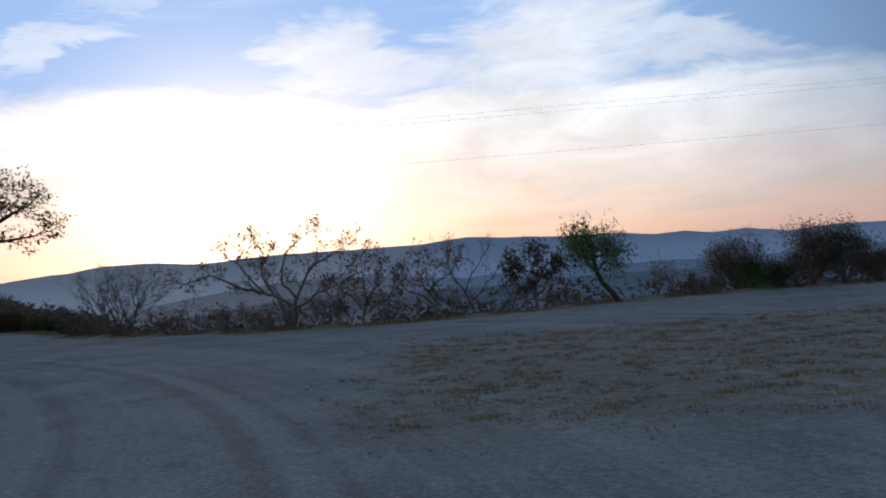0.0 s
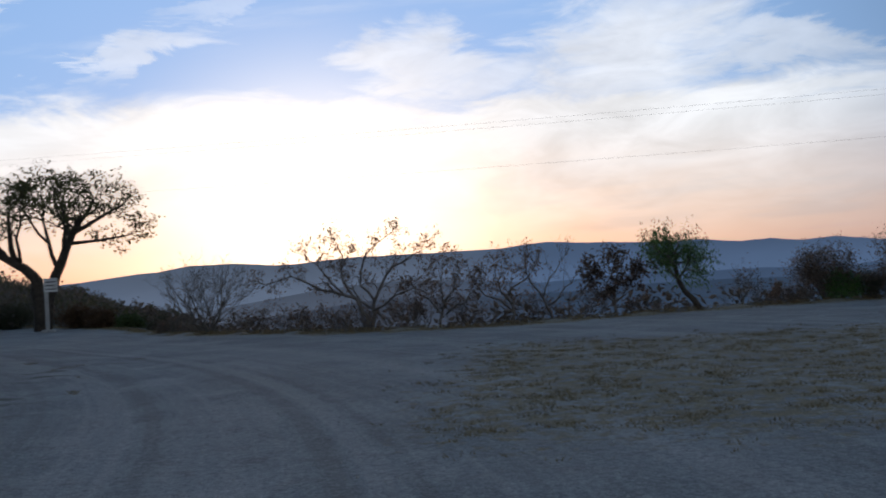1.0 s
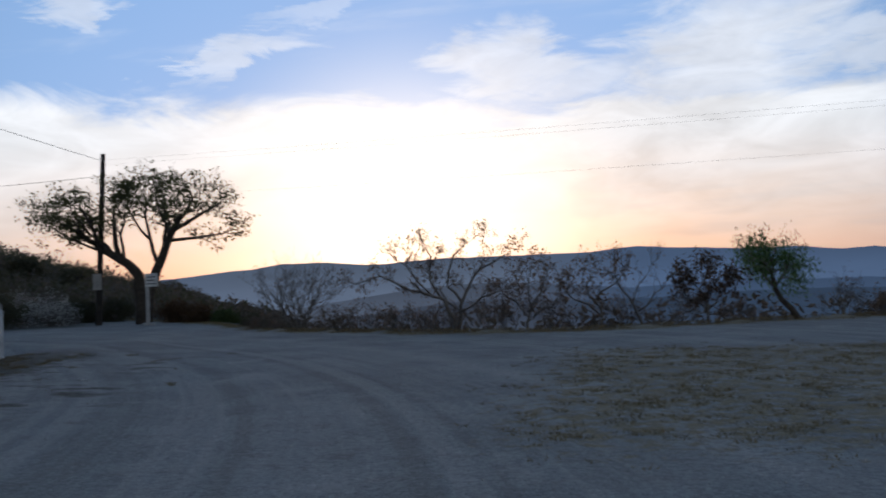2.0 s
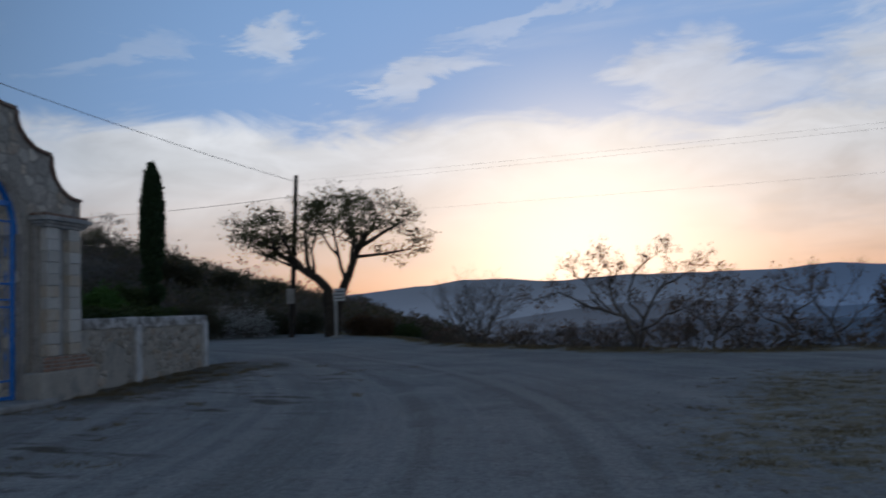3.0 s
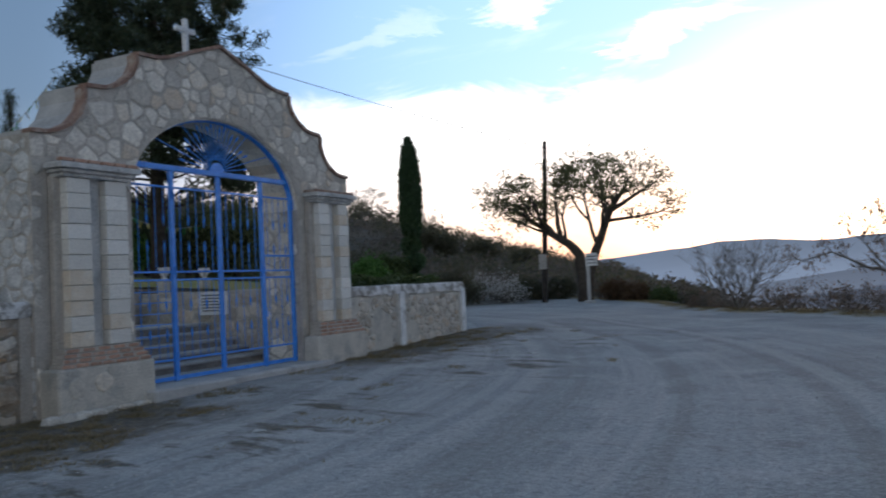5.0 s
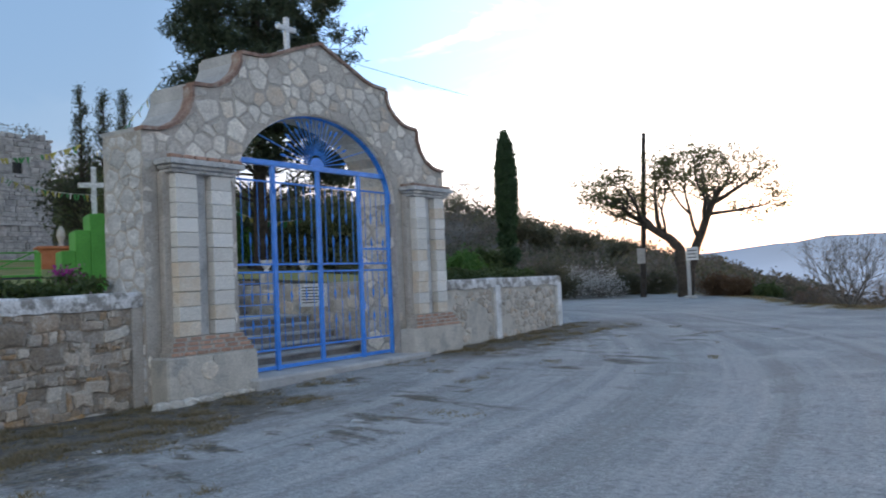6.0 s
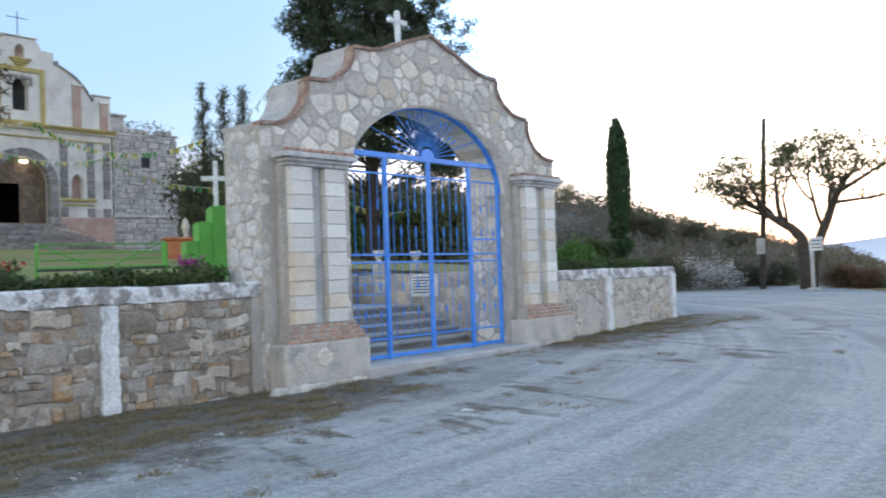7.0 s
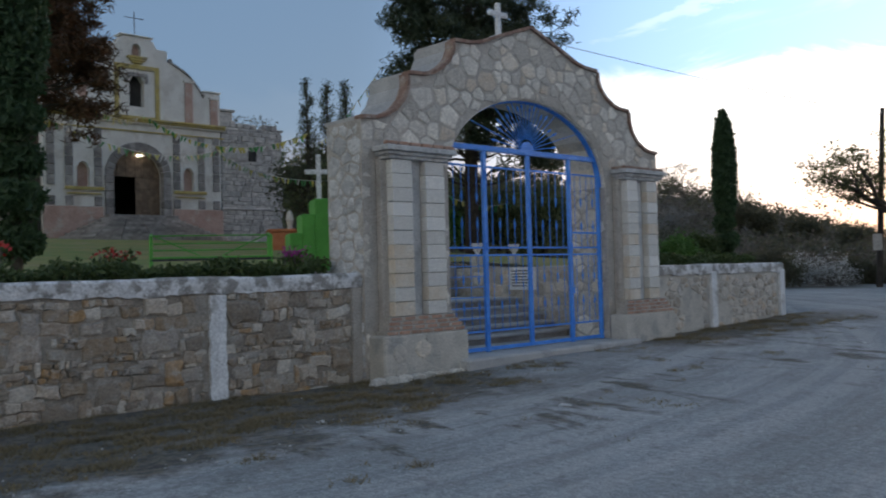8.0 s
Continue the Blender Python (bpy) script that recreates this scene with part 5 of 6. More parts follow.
# the large spreading tree by the pole: a trunk forking low into two leaning limbs
SPREADING = dict(wobble=0.13, rise=0.05, fork=(4, 4, 4, 3), open=46, shrink=0.66, thin=0.55, last=4, droop=0.2, flat=0.75)
limb_tree("tree", "large spreading tree with two leaning dark trunks and sparse leaves", on_ground(33.2, 48.0), 33.2, (
    (((0, 0, -0.2, 0.36), (-0.05, 0, 1.4, 0.31), (-0.12, 0, 2.5, 0.28), (-0.65, 0, 3.2, 0.24), (-1.46, 0.2, 3.75, 0.19), (-2.24, 0.3, 4.2, 0.14), (-3.01, 0.5, 4.8, 0.09), (-3.96, 0.5, 5.5, 0.05)), 0.62),
    (((-1.03, 0.1, 3.5, 0.16), (-1.29, 0.5, 4.8, 0.12), (-1.29, 0.9, 5.7, 0.08), (-1.12, 1.1, 6.4, 0.04)), 0.5),
    (((-1.81, 0.2, 3.95, 0.13), (-2.24, -0.9, 4.9, 0.10), (-2.67, -1.5, 5.8, 0.05)), 0.45),
    (((-1.38, 0.2, 3.7, 0.12), (-1.98, 1.6, 4.4, 0.09), (-2.92, 2.6, 5.3, 0.05)), 0.5),
    (((0.15, 0.1, -0.2, 0.33), (0.35, 0.1, 1.5, 0.28), (0.75, 0, 2.8, 0.25), (1.25, -0.1, 3.9, 0.21), (1.7, -0.2, 5.0, 0.17), (2.3, -0.2, 5.8, 0.11), (2.7, -0.4, 6.5, 0.05)), 0.66),
    (((1.6, -0.2, 4.8, 0.13), (2.8, 0.2, 5.5, 0.10), (3.8, 0.5, 6.1, 0.06)), 0.4),
    (((1.4, -0.1, 4.3, 0.11), (2.9, -0.5, 4.4, 0.07), (4.3, -0.7, 4.6, 0.04)), 0.55),
    (((0.85, 0.0, 3.1, 0.12), (0.45, 0.4, 4.6, 0.09), (0.25, 0.6, 5.7, 0.06), (0.5, 0.7, 6.6, 0.03)), 0.62),
    (((-0.8, 0.0, 3.3, 0.10), (-0.85, -0.7, 4.6, 0.07), (-0.7, -1.0, 5.9, 0.03)), 0.45),
    (((0.5, 0.3, 4.4, 0.08), (-0.30, 0.4, 5.5, 0.06), (-0.60, 0.4, 6.5, 0.03)), 0.5),
    (((-1.72, 0.2, 3.9, 0.09), (-2.75, -0.4, 4.1, 0.06), (-3.96, -0.6, 4.9, 0.03)), 0.4),
    (((1.2, 0.0, 3.8, 0.12), (1.2, -1.6, 5.0, 0.09), (0.8, -2.5, 6.3, 0.05)), 0.5),
    (((1.4, 0.0, 4.2, 0.12), (1.5, 1.7, 5.4, 0.09), (1.3, 2.6, 6.6, 0.05)), 0.5)),
    4, dict(wobble=0.15, rise=0.05, fork=(0, 0, 4, 3), open=48, shrink=0.66, thin=0.5, last=4, droop=0.3, flat=0.8), 0.98, BARK, MESQUITE, 6, (0.20, 0.20, 0.10), 0.16, low=3.5, thin_tips=0.55)

BARE = dict(wobble=0.16, rise=0.04, fork=(5, 4, 4, 3), open=44, shrink=0.66, thin=0.5, last=4, droop=0.5)
BUSHY = dict(wobble=0.18, rise=0.05, fork=(4, 4, 3), open=42, shrink=0.62, thin=0.5, last=3)


def fan(k, spread, length, r, seed):
    rng = random.Random(seed)
    return [(Vector((spread * math.cos(2 * math.pi * i / k + rng.random()), spread * math.sin(2 * math.pi * i / k + rng.random()), 1)), length * rng.uniform(0.8, 1.1), r * rng.uniform(0.7, 1.1)) for i in range(k)]


EDGE_PLANTS = "bare shrubs along the plateau's edge"
OPENING = dict(BARE, wobble=0.10, open=32, rise=0.07, shrink=0.64, thin=0.45)
plant("bare_shrub", "leafless grey many-stemmed shrub at the edge of the drop", "shrub", on_ground(23.6, 36.5), 31, fan(7, 0.75, 1.55, 0.055, 31), OPENING, TWIG, DRYLEAF, 1, (0.05, 0.05, 0.05), 0.07, group=EDGE_PLANTS, thin_tips=0.25)
limb_tree("bare_tree", "wide bare-branched tree with seed pods, backlit by the sunset", on_ground(13.26, 30.5), 13.3, (
    (((0, 0, -0.2, 0.094), (-0.12, 0, 0.6, 0.079), (-0.36, 0, 1.14, 0.065), (-0.75, -0.1, 1.42, 0.050), (-1.64, -0.2, 1.62, 0.040), (-2.64, -0.3, 2.1, 0.025), (-3.5, -0.3, 1.9, 0.013)), 0.5),
    (((-0.36, 0, 1.14, 0.050), (-0.8, 0.2, 1.85, 0.036), (-0.9, 0.3, 2.7, 0.025), (-1.2, 0.3, 3.2, 0.012)), 0.4),
    (((0, 0, -0.2, 0.086), (0.12, 0.1, 0.6, 0.072), (0.16, 0.1, 1.14, 0.061), (0.55, 0.1, 1.95, 0.043), (1.27, 0, 2.45, 0.029), (1.9, 0, 2.8, 0.013)), 0.5),
    (((0.16, 0.1, 1.14, 0.050), (-0.25, 0.4, 1.75, 0.040), (-0.05, 0.5, 2.75, 0.029), (0.65, 0.5, 3.35, 0.013)), 0.4),
    (((-0.9, -0.1, 1.45, 0.036), (-1.5, -0.6, 2.2, 0.025), (-2.0, -0.8, 2.7, 0.012)), 0.4),
    (((0.1, 0, 0.8, 0.043), (0.9, -0.4, 1.2, 0.032), (1.7, -0.6, 1.55, 0.014)), 0.5),
    (((0.0, 0.1, 0.9, 0.043), (-0.6, 0.9, 1.5, 0.029), (-0.9, 1.4, 2.1, 0.014)), 0.5)),
    33, dict(wobble=0.2, rise=0.05, fork=(0, 0, 4, 4), open=50, shrink=0.66, thin=0.45, last=4, droop=-0.5, flat=0.9), 0.50, TWIG, DRYLEAF, 4, (0.05, 0.05, 0.09), 0.105, 0.40, 1.4, group=EDGE_PLANTS, thin_tips=0.22)
limb_tree("bare_tree", "tangled brown tree with hanging dry pods", on_ground(8.7, 30.2), 8.7, (
    (((0, 0, -0.2, 0.050), (0.15, 0, 0.7, 0.043), (0.5, 0, 1.4, 0.032), (0.75, 0.1, 2.1, 0.014)), 0.3),
    (((0.1, 0, 0.5, 0.036), (-0.4, 0.1, 1.1, 0.029), (-0.9, 0.2, 1.6, 0.014)), 0.3),
    (((0.2, 0, 0.8, 0.036), (0.1, -0.3, 1.5, 0.025), (0.15, -0.4, 2.2, 0.012)), 0.3),
    (((0.2, 0, 0.6, 0.036), (0.9, -0.2, 1.0, 0.025), (1.4, -0.3, 1.5, 0.013)), 0.3)),
    35, dict(wobble=0.2, rise=0.04, fork=(0, 0, 3, 3), open=50, shrink=0.64, thin=0.45, last=4, droop=-0.5), 0.46, TWIG, DRYLEAF, 4, (0.06, 0.06, 0.10), 0.10, 0.45, 1.2, group=EDGE_PLANTS, thin_tips=0.45)
limb_tree("bare_tree", "crooked thin tree with a few clusters of dry pods", on_ground(4.3, 30.5), 4.3, (
    (((0, 0, -0.2, 0.058), (0.15, 0, 0.5, 0.050), (0.05, 0, 1.1, 0.040), (0.55, 0, 1.6, 0.029), (1.0, 0, 2.1, 0.014)), 0.4),
    (((0.1, 0, 0.7, 0.036), (-0.6, 0.1, 1.2, 0.029), (-1.1, 0.1, 1.75, 0.013)), 0.4),
    (((0.05, 0, 1.0, 0.032), (-0.2, -0.2, 1.6, 0.022), (-0.1, -0.3, 2.15, 0.011)), 0.4)),
    36, dict(wobble=0.2, rise=0.05, fork=(0, 0, 3, 3), open=48, shrink=0.64, thin=0.45, last=4, droop=-0.3), 0.46, TWIG, DRYLEAF, 4, (0.06, 0.06, 0.09), 0.10, 0.45, 1.2, group=EDGE_PLANTS, thin_tips=0.4)
limb_tree("bare_tree", "thin leafless tree leaning over the drop", on_ground(1.1, 31.0), 1.1, (
    (((0, 0, -0.2, 0.054), (-0.2, 0, 0.5, 0.047), (-0.55, 0, 1.2, 0.036), (-1.0, 0, 1.9, 0.022), (-1.05, 0.1, 2.5, 0.009)), 0.4),
    (((-0.45, 0, 1.0, 0.032), (-0.15, 0.2, 1.6, 0.022), (0.25, 0.2, 2.3, 0.009)), 0.35),
    (((-0.3, 0, 0.7, 0.029), (0.25, -0.2, 1.2, 0.022), (0.7, -0.2, 1.7, 0.009)), 0.35)),
    37, dict(wobble=0.14, rise=0.08, fork=(0, 0, 3, 2), open=36, shrink=0.66, thin=0.4, last=4), 0.48, TWIG, DRYLEAF, 2, (0.05, 0.05, 0.06), 0.085, 0.45, 1.0, group=EDGE_PLANTS, thin_tips=0.25)
limb_tree("leafy_tree", "small dark brown-leaved tree at the plateau edge", on_ground(-2.6, 31.0), -2.6, (
    (((0, 0, -0.2, 0.050), (0.05, 0, 0.7, 0.043), (-0.1, 0, 1.3, 0.029), (0.05, 0, 1.9, 0.014)), 0.3),
    (((0.03, 0, 0.6, 0.036), (0.5, 0.1, 1.1, 0.022), (0.75, 0.1, 1.5, 0.011)), 0.3),
    (((0.03, 0, 0.6, 0.036), (-0.5, 0.1, 1.0, 0.022), (-0.8, 0.1, 1.55, 0.011)), 0.3)),
    38, dict(wobble=0.2, rise=0.04, fork=(0, 0, 3, 3), open=50, shrink=0.64, thin=0.45, last=4), 0.40, TWIG, DRYDARK, 5, (0.07, 0.07, 0.08), 0.12, 0.55, 0.6, group=EDGE_PLANTS, thin_tips=0.7)
for az, d, h, leafy, seed in ((19.0, 32.5, 0.75, 2, 51), (17.2, 31.5, 0.65, 2, 52), (15.3, 31.4, 0.8, 2, 53), (14.2, 31.0, 0.8, 2, 65), (11.4, 30.2, 0.8, 2, 54), (10.0, 30.6, 0.85, 2, 55), (6.4, 30.8, 0.85, 2, 56), (2.6, 31.2, 0.8, 3, 57), (-0.8, 31.0, 0.85, 2, 58), (-4.4, 31.6, 0.55, 2, 59), (-10.6, 31.8, 0.85, 1, 60), (-12.6, 32.2, 0.5, 3, 61), (-14.2, 32.4, 0.55, 1, 62), (21.0, 33.5, 0.6, 2, 63), (26.0, 38.5, 0.5, 2, 64)):
    plant("low_shrub", "low tangle of dry brown twigs and leaves", "shrub", on_ground(az, d), seed, fan(6, 0.65, h, 0.026, seed), dict(BUSHY, open=38, fork=(4, 4, 4)), TWIG, DRYLEAF, leafy, (0.09, 0.09, 0.09), 0.085, group=EDGE_PLANTS, thin_tips=0.4)

# pepper tree with a bent trunk
rng = random.Random(41)
p = on_ground(-8.0, 31.0)
right_way = polar(-8.0 - 90, 1)
trunk_line = [Vector((0, 0, -0.15)), -right_way * 0.25 + Vector((0, 0, 0.30)), -right_way * 0.55 + Vector((0, 0, 0.62)), -right_way * 0.72 + Vector((0, 0, 1.0)), -right_way * 0.80 + Vector((0, 0, 1.5))]
lines, tips = [(0, trunk_line, [0.12, 0.105, 0.09, 0.085, 0.07])], []
for k in range(9):
    a = 2 * math.pi * k / 9
    grow(rng, lines, tips, trunk_line[-1 - k % 2], Vector((math.cos(a) * 0.75, math.sin(a) * 0.75, 0.15 + 0.55 * (k % 3))), 0.80, 0.045, 1, dict(wobble=0.2, rise=0.04, fork=(0, 4, 4, 3), open=48, shrink=0.66, thin=0.5, last=3, droop=-2))
pepper = thing("pepper_tree", "small green pepper tree with a crooked trunk and drooping leaves", "tree", Matrix.Translation(p))
part("trunk", limbs(lines, 0), BARK, pepper, smooth=True)
tagged(part("twig", limbs(lines, 9, 0), TWIG, pepper), kind="stuff")
part("crown", leaf_mesh(41, [t for t, _ in tips], 13, (0.12, 0.12, 0.24), 0.13, 0.26, 2.2), PEPPER, pepper)

# thicket on the right
for az, d, h, leaf, per, seed, label in ((-15.2, 33, 1.05, DRYLEAF, 1, 71, "tall thin leafless shrub"), (-16.0, 33.0, 0.55, FRESH, 5, 72, "low dark green shrub"), (-17.8, 33.5, 0.6, SCRUB, 5, 73, "dark dense shrub"), (-19.6, 33.4, 1.0, DRYLEAF, 1, 74, "tall dark shrub with upright bare twigs"),
                                         (-21.4, 33.8, 1.1, SCRUB, 2, 75, "tall dark shrub with upright bare twigs"), (-23.2, 34.2, 0.7, RUST, 6, 76, "rust-brown dry shrub"), (-25.2, 34.5, 0.75, RUST, 6, 77, "rust-brown dry shrub"), (-27.5, 35.0, 1.0, SCRUB, 8, 78, "dark dense shrub")):
    plant("thicket_shrub", label + " beside the gravel", "shrub", on_ground(az, d), seed, fan(7, 0.45, h, 0.05, seed), OPENING if h > 0.9 else BUSHY, TWIG, leaf, max(2, per), (0.14, 0.14, 0.14), 0.075, group="thicket of shrubs at the plateau's edge")
# bushes round the spreading tree
for az, d, h, leaf, per, seed, label in ((31.2, 48.5, 0.55, RUST, 6, 81, "rust-brown bush"), (29.8, 47.0, 0.42, RUST, 6, 82, "rust-brown bush"), (28.2, 46.0, 0.28, HEDGE, 6, 83, "low dark green bush"), (34.6, 56.0, 0.8, SCRUB, 8, 84, "dark dry bush"),
                                         (36.8, 57.0, 0.9, SCRUB, 8, 85, "dark dry bush"), (40.2, 58.0, 1.0, BLOSSOM, 3, 86, "bush covered in pale blossom"), (38.4, 54.0, 1.0, BLOSSOM, 2, 87, "bush with a little pale blossom"), (41.8, 52.0, 1.1, SCRUB, 9, 88, "dark dry bush"), (26.4, 43.5, 0.25, SCRUB, 8, 89, "dark dry bush")):
    plant("bush", label + " behind the road", "bush", on_ground(az, d), seed, fan(8, 0.6, h, 0.05, seed), BUSHY, TWIG, leaf, per, (0.20, 0.20, 0.18), 0.12 if leaf is BLOSSOM else 0.17, group="bushes behind the road")


# ---------------------------------------------------------------- clipped cypresses and pines
def cypress(at, height, radius, balls, seed, label, foot=0.36):
    """A clipped column over a spiral-cut foot."""
    ob = thing("topiary_cypress", label, "tree", Matrix.Translation(at))
    g = np.random.default_rng(seed)
    part("trunk", Mesh().tube([(0, 0, -0.2), (0.02, 0, height * 0.5), (0, 0, height * 0.9)], [0.09, 0.07, 0.02], 8), BARK, ob)
    low = height * foot
    cs = []
    for _ in range(int(2600 * height / 4)):
        t = g.uniform(0, 1)
        z = low + (height - low) * t
        r = radius * (0.85 + 0.25 * math.sin(math.pi * min(1.0, t * 1.25)) - 0.25 * t ** 5) * min(1.0, (1.02 - t) * 7, t * 9 + 0.45)
        a = g.uniform(0, 2 * math.pi)
        k = math.sqrt(g.uniform(0.35, 1.0))
        cs.append((r * k * math.cos(a), r * k * math.sin(a), z))
    for b in range(balls):
        z0 = low * (0.10 + 0.90 * (b + 0.5) / balls)
        for _ in range(int(420 * height / 4)):
            v = g.normal(0, 1, 3)
            v /= np.linalg.norm(v)
            k = g.uniform(0.5, 1.0) ** 0.5
            shift = 0.26 * radius * (1 if b % 2 else -1)
            cs.append((v[0] * radius * 0.90 * k + shift, v[1] * radius * 0.90 * k, z0 + v[2] * low / balls * 0.40 * k))
    part("crown", leaf_mesh(seed, cs, 3, (0.03, 0.03, 0.05), 0.13, 0.4, -0.8), CYPRESS, ob)


def yard(az, d):
    """A place on the lawn seen from the road."""
    p = polar(az, d)
    s, v, _ = INTO @ p
    p.z = lawn_height(s, v)
    return p


cypress(yard(44.2, 27.0) + Vector((0, 0, -0.25)), 4.72, 0.32, 3, 101, "tall clipped cypress column over a spiral-cut foot")
cypress(yard(88.3, 14.6), 5.9, 0.44, 4, 102, "tall clipped cypress column with a spiral-cut foot by the wall", 0.46)


def pine(at, height, first, reach, seed, leaf, label, per=26, whorls=13):
    """A broad pine with tufted branch ends."""
    rng = random.Random(seed)
    ob = thing("pine_tree", label, "tree", Matrix.Translation(at))
    lines, tips = [(0, [Vector((0, 0, -0.3)), Vector((0.1, 0.05, height * 0.5)), Vector((0, 0, height))], [0.30, 0.2, 0.04])], []
    for k in range(whorls):
        t = k / (whorls - 1)
        z = first + (height - first) * t
        for i in range(5):
            a = 2 * math.pi * (i + 0.5 * (k % 2) + rng.uniform(-0.3, 0.3)) / 5
            out = reach * (1 - t) ** 0.55 * rng.uniform(0.75, 1.15) + 0.5
            grow(rng, lines, tips, (0, 0, z), (math.cos(a), math.sin(a), rng.uniform(0.0, 0.35)), out * 0.52, 0.06, 1, dict(wobble=0.14, rise=0.06, fork=(0, 4, 4), open=42, shrink=0.62, thin=0.5, last=3))
    part("trunk", limbs(lines, 0), BARK, ob, smooth=True)
    tagged(part("twig", limbs(lines, 9, 0), BARK, ob), kind="stuff")
    part("crown", leaf_mesh(seed, [t for t, _ in tips], per, (0.17, 0.17, 0.13), 0.34, 0.10, -0.3), leaf, ob)


pine(yard(60.3, 33.0), 15.5, 2.5, 4.7, 111, PINE, "large dark pine with tufted branches behind the gateway", 32, 14)
pine(yard(87.5, 33.0), 13.5, 4.6, 3.4, 112, PINE_DRY, "large pine with browning needles in front of the church")


def spire_tree(at, height, seed):
    """A slender tree with an upright leader and short branches."""
    rng = random.Random(seed)
    ob = thing("slender_conifer", "slender pointed conifer behind the churchyard", "tree", Matrix.Translation(at))
    lines, tips = [(0, [Vector((0, 0, -0.3)), Vector((0, 0, height))], [0.15, 0.03])], []
    for k in range(26):
        t = k / 25
        for i in range(4):
            a = rng.uniform(0, 6.28)
            grow(rng, lines, tips, (0, 0, height * (0.15 + 0.84 * t)), (math.cos(a), math.sin(a), 0.8), 0.18 + 0.62 * (1 - t), 0.03, 1, dict(wobble=0.1, rise=0.1, fork=(0, 3), open=35, shrink=0.6, thin=0.5, last=2))
    part("trunk", limbs(lines, 0), BARK, ob)
    tagged(part("twig", limbs(lines, 9, 0), BARK, ob), kind="stuff")
    part("crown", leaf_mesh(seed, [t for t, _ in tips], 3, (0.10, 0.10, 0.14), 0.17, 0.22, -0.5), PINE, ob)


spire_tree(yard(70.9, 42.0), 7.6, 121)
spire_tree(yard(69.6, 43.0), 7.7, 122)
spire_tree(yard(68.4, 42.0), 7.6, 123)
ROUNDED = dict(wobble=0.15, rise=0.05, fork=(5, 4, 3), open=45, shrink=0.66, thin=0.55, last=3)
for az, d, h, leaf, seed in ((70.0, 47, 2.5, GARDEN, 131), (70.9, 45, 2.3, SCRUB, 144), (69.3, 44.5, 2.5, GARDEN, 145), (68.6, 40, 1.5, GARDEN, 132), (67.5, 38, 1.9, GARDEN, 133), (63.5, 36, 1.2, FRESH, 134), (58.0, 36, 1.0, GARDEN, 135), (55.5, 34, 1.0, GARDEN, 136), (52.8, 35, 1.5, GARDEN, 137), (50.2, 36, 1.3, GARDEN, 138), (71.3, 58, 3.0, GARDEN, 139), (61.0, 40, 1.6, GARDEN, 140), (63.2, 38, 1.8, GARDEN, 141), (58.6, 38, 1.45, GARDEN, 142), (56.2, 39, 1.6, GARDEN, 143)):
    plant("garden_tree", "small dense tree in the churchyard", "tree", yard(az, d), seed, [((0.1, 0, 1), h, 0.12), ((-0.3, 0.2, 1), h * 0.9, 0.10)], ROUNDED, BARK, leaf, 18, (0.26, 0.26, 0.24), 0.23, group="trees of the churchyard")


# ---------------------------------------------------------------- the stair behind the gate
def build_stair():
    stair = tagged(new("stair"), "concrete stair between stone side walls behind the gate", "stair", kind="structure")
    stair.matrix_basis = GATE
    rng = random.Random(14)
    for k in range(5):
        front, rise = 1.35 + 0.36 * k, 0.10 + 0.17 * (k + 1)
        # risers get a darker colour than the treads
        part("riser", Mesh().box(10.22, 15.28, front, 5.2, rise - 0.35, rise - 0.065), GREYCUT, stair, "riser darker than its tread")
        part("tread", Mesh().box(10.22, 15.28, front - 0.05, front + 0.40 if k < 4 else 5.2, rise - 0.062, rise, 0.015), CONCRETE, stair, "pale worn concrete tread")
    # darker wall added to close the head of the steps
    part("back_wall", Mesh().box(10.22, 15.28, 4.9, 5.3, 0.9, 1.70, 0.02), GREYCUT, stair, "dark wall closing the head of the steps")
    part("landing", Mesh().box(10.0, 15.5, 0.9, 1.52, -0.3, 0.098), CONCRETE, stair)
    for x0, x1, y0, y1 in ((15.3, 15.75, 0.955, 6.2), (8.6, 10.2, 0.955, 6.2)):
        part("side_wall", Mesh().box(x0, x1, y0, y1, -0.4, 1.66, 0.02), MORTAR, stair)
    flank = pose(15.3, 0, 0, 0, 0, -90)
    # darker stone colour on this side wall paints in the trees' shade
    lay_stones(rng, stair, (-6.0, -1.0, 0.1, 1.6), (0.11, 0.22), 0.85, lambda x, z: -5.9 < x < -1.02 and 0.1 < z < 1.58, EAST_STONE, 0.02, at=flank)
    for k, s in enumerate((10.8, 11.7, 12.5, 13.3)):
        plant("fern", "dark leafy plant at the head of the steps", "plant", GATE @ Vector((s, 4.45, 0.95)), 150 + k, fan(6, 0.7, 0.28, 0.02, 150 + k), BUSHY, TWIG, HEDGE, 9, (0.07, 0.07, 0.07), 0.10, group="plants at the head of the steps")
    sign = thing("notice", "small white notice panel with dark lines on the stair wall", "sign", GATE @ pose(15.262, 2.65, 1.12, 0, 0, -90))
    part("panel", Mesh().box(-0.42, 0.42, -0.012, 0.012, 0.0, 0.52, 0.004), WHITEWASH, sign)
    for k in range(6):
        part("line", Mesh().box(-0.34, 0.34 - 0.10 * (k % 3), -0.016, -0.0125, 0.43 - 0.07 * k, 0.455 - 0.07 * k), HINGE, sign, "dark bar of unreadable writing")


build_stair()


